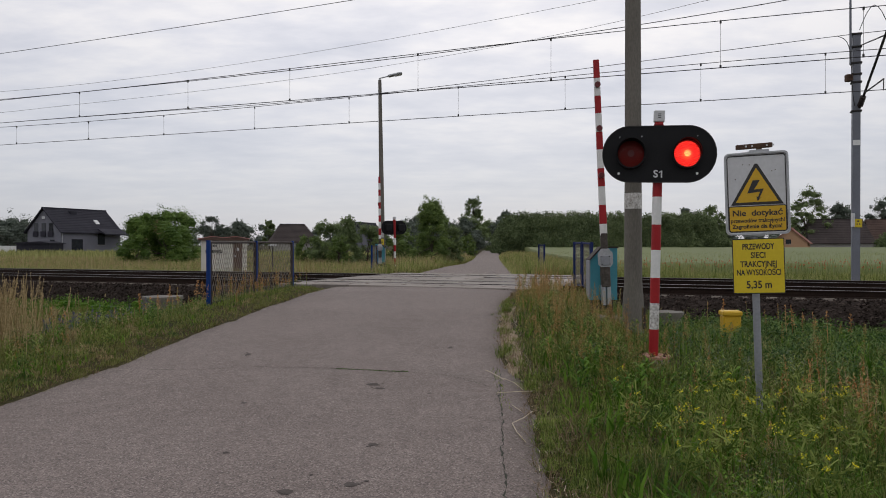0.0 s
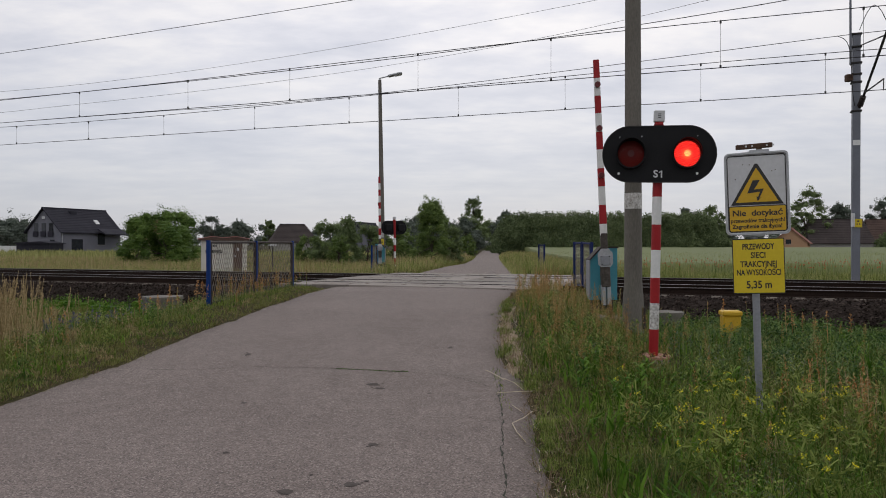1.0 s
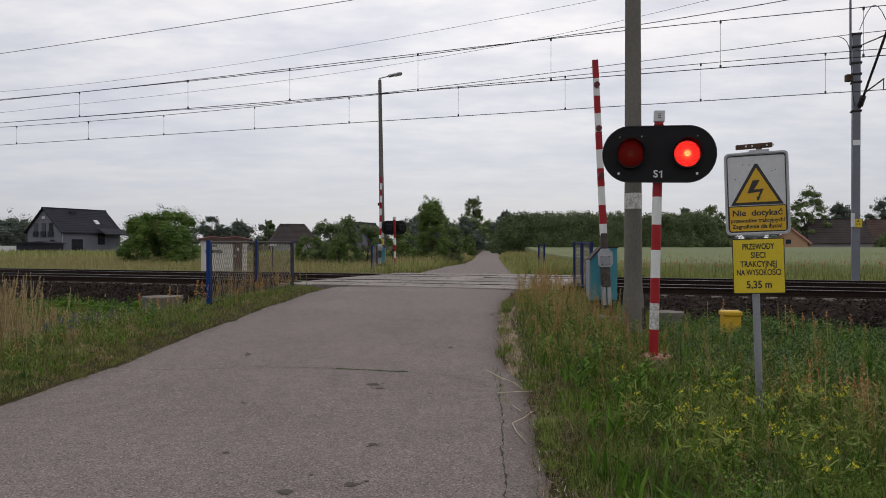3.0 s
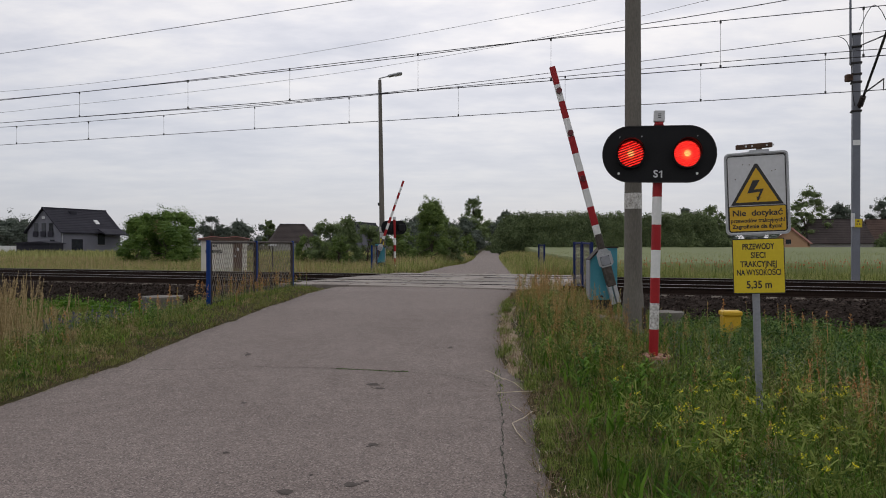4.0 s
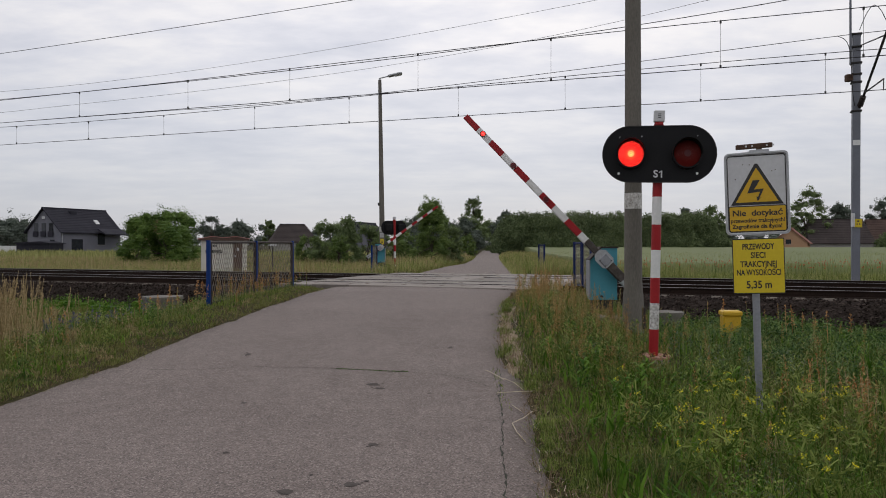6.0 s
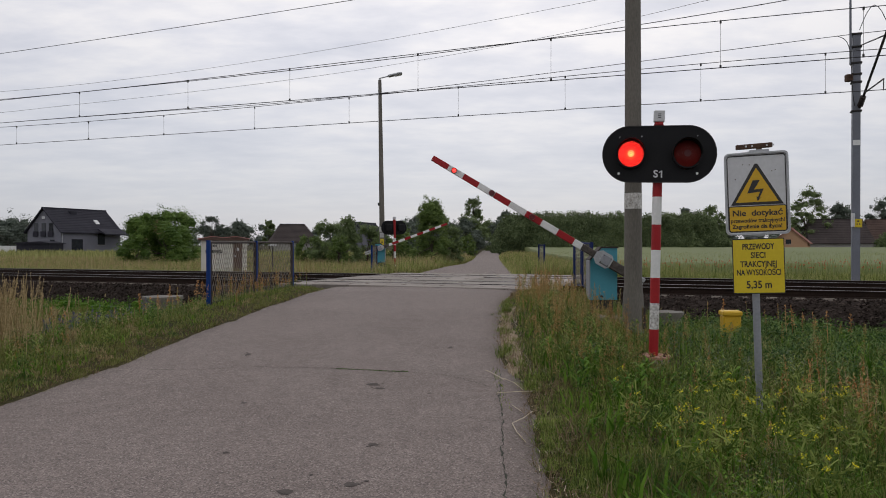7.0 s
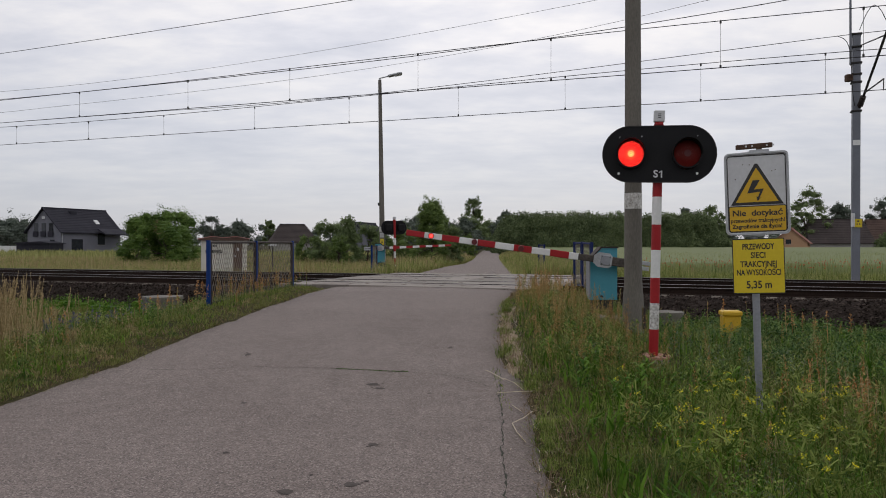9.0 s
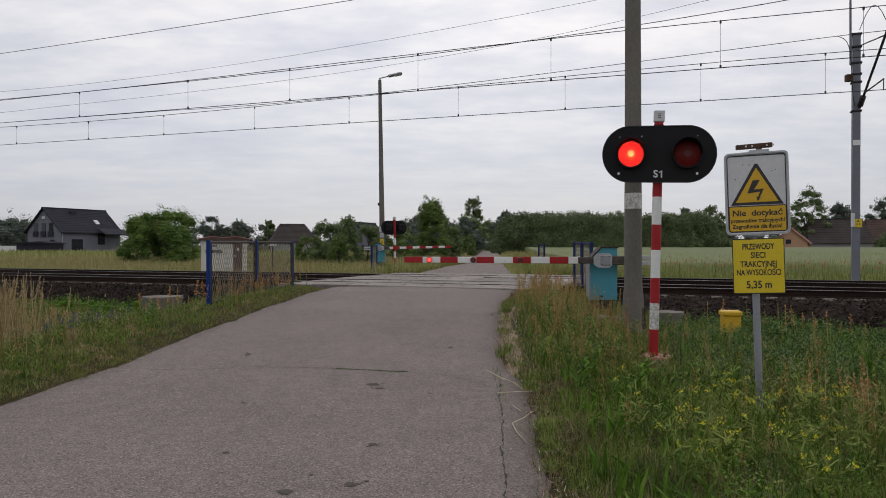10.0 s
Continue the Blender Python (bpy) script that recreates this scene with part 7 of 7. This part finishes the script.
def straw_litter():
    rng = np.random.default_rng(70)
    v, f = [], []
    for i in range(330):
        y = 3.6 + 9.5 * rng.uniform(0, 1) ** 1.5
        x = mix_steps(ROAD_R, y) + rng.normal(0.10, 0.11)
        z = (crown(x, y) if x < mix_steps(ROAD_R, y) else ground_z(x, y)) + rng.uniform(0.006, 0.03)
        a, l, w = rng.uniform(0, 6.283), rng.uniform(0.02, 0.10), rng.uniform(0.001, 0.0022)
        c, s = math.cos(a), math.sin(a)
        b = len(v)
        v += [(x - s * w, y + c * w, z), (x + s * w, y - c * w, z), (x + c * l + s * w, y + s * l - c * w, z + 0.008), (x + c * l - s * w, y + s * l + c * w, z + 0.008)]
        f.append((b, b + 1, b + 2, b + 3))
    mesh_of("straw_litter", v, f, M["straw"], "scattered bits of bleached straw along the road edge", "straw")
    bm = bmesh.new()
    rows = []
    for y in np.arange(8.3, 14.6, 0.05):
        e = mix_steps(ROAD_R, y)
        wide = smooth01((y - 8.3) / 0.5) * smooth01((14.6 - y) / 1.0) * (0.24 + 0.16 * noise.noise((y * 0.9, 3.0, 0)))
        x0, x1 = e - 0.05 + 0.08 * noise.noise((y * 3.1, 5.0, 0)), e + max(0.03, wide + 0.05 * noise.noise((y * 6.0, 8.0, 0)))
        row = []
        for q in (0, 0.2, 0.4, 0.6, 0.8, 1.0):
            x = x0 + (x1 - x0) * q
            top = max(crown(min(x, e), y) + 0.004 if x < e + 0.03 else -9, ground_z(x, y) + 0.010)
            row.append(bm.verts.new((x, y, top - (0.02 if q in (0, 1.0) else 0) + 0.006 * noise.noise((x * 9, y * 9, 0)))))
        rows.append(row)
    for p, q in zip(rows, rows[1:]):
        for k in range(5):
            bm.faces.new((p[k], p[k + 1], q[k + 1], q[k]))
    tagged(part("sand_strip", bm, M["sand"], smooth=True), "bare sandy strip at the broken road edge", "sand", kind="stuff")
    # flattened pale straw on the sand
    y = rng.uniform(8.2, 13.5, 1500)
    xy = np.column_stack([np.interp(y, [p[0] for p in ROAD_R], [p[1] for p in ROAD_R]) + rng.uniform(-0.04, 0.30, 1500), y])
    blades("flattened_straw", xy, rng.uniform(0.04, 0.11, 1500), rng.uniform(0.003, 0.005, 1500), M["straw"], "flattened bleached straw on the sandy road edge", 73, 2.6)
    xy = np.array([(rng.normal(0.60, 0.03), rng.uniform(6.8, 8.6)) for i in range(80)] + [(rng.normal(0.92, 0.06), rng.uniform(9.2, 13)) for i in range(120)])
    v = blades("crack_grass", xy, rng.uniform(0.02, 0.05, len(xy)), rng.uniform(0.004, 0.007, len(xy)), M["grass"], "small tufts of grass growing in the asphalt crack", 71, 1.0)
    v.location.z = 0.05
    q = rng.uniform(0, 1, 420)
    x = -1.25 + 0.85 * q
    xy = np.column_stack([x, np.interp(x, [-2.24, -1.49, -0.94, -0.51], [8.7, 8.64, 8.52, 8.43]) + rng.normal(0, 0.012, 420)])
    v = blades("crack_moss", xy, rng.uniform(0.006, 0.016, 420), rng.uniform(0.004, 0.007, 420), M["grass_deep"], "low moss and grass in the crack across the road", 74, 1.4)
    v.location.z = 0.066


verge_grass()
verge_weeds()
tall_herbs()
fields()
straw_litter()
# ---------------------------------------------------------------- what moves


def flash(t, right):
    """How far a lamp is lit: the two lamps take turns every 1.061 s, each with a short fade."""
    k = (t - 0.25 + 0.3) % 1.061 - 0.3           # the right lamp goes out about k = 0, and comes on again at k = 0.55
    if right:
        v = 1 - smooth01((k + 0.07) / 0.17) if k < 0.3 else smooth01((k - 0.44) / 0.09)
    else:
        v = smooth01((k + 0.002) / 0.06) if k < 0.3 else 1 - smooth01((k - 0.50) / 0.20)
    return v


def motions():
    near = [(0, 87.4), (2.7, 87.4), (3.1, 86.8), (3.5, 81.8), (3.8, 77.5), (4.0, 74.7), (4.5, 67.7), (5.0, 60.5), (5.5, 53.4), (6.0, 45.9), (6.5, 38.2), (7.0, 30.7), (7.5, 24.4), (8.0, 18.8), (8.5, 13.4), (9.0, 8.0), (9.5, 3.6), (9.8, 1.4), (10.0, 0.2)]
    far = [(0, 90.5), (2.6, 90.5), (2.95, 89.6), (3.3, 83.6), (3.8, 74.4), (4.5, 61.6), (5.0, 53.3), (5.5, 44.4), (6.1, 34.2), (6.8, 22.6), (7.1, 18.7), (7.5, 13.7), (8.0, 8.4), (8.5, 4.8), (9.0, 2.4), (9.5, 1.5), (10.0, 1.2)]
    walk(near_arm, [(t, pose(0, -0.02, 0, 0, a, 0)) for t, a in near])
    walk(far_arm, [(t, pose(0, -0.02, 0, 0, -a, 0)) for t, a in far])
    for g, x in near_lamps:
        rows = [(0, -0.07), (4.0, -0.07), (4.2, -0.092), (10, -0.092)]
        walk(g, [(t, pose(x, y, 0)) for t, y in rows])
    steps = [i / 30 for i in range(301)]
    # The reflectors glow all the time; the added slats uncover and cover them.
    for s, side, i in LIT:
        rows = []
        for t in steps:
            v = flash(t, side > 0)
            rows.append((t, Matrix.Translation((0, -0.030, 0)) @ slat_pose(side, i, 1 - v)))
        walk(s, rows)


motions()
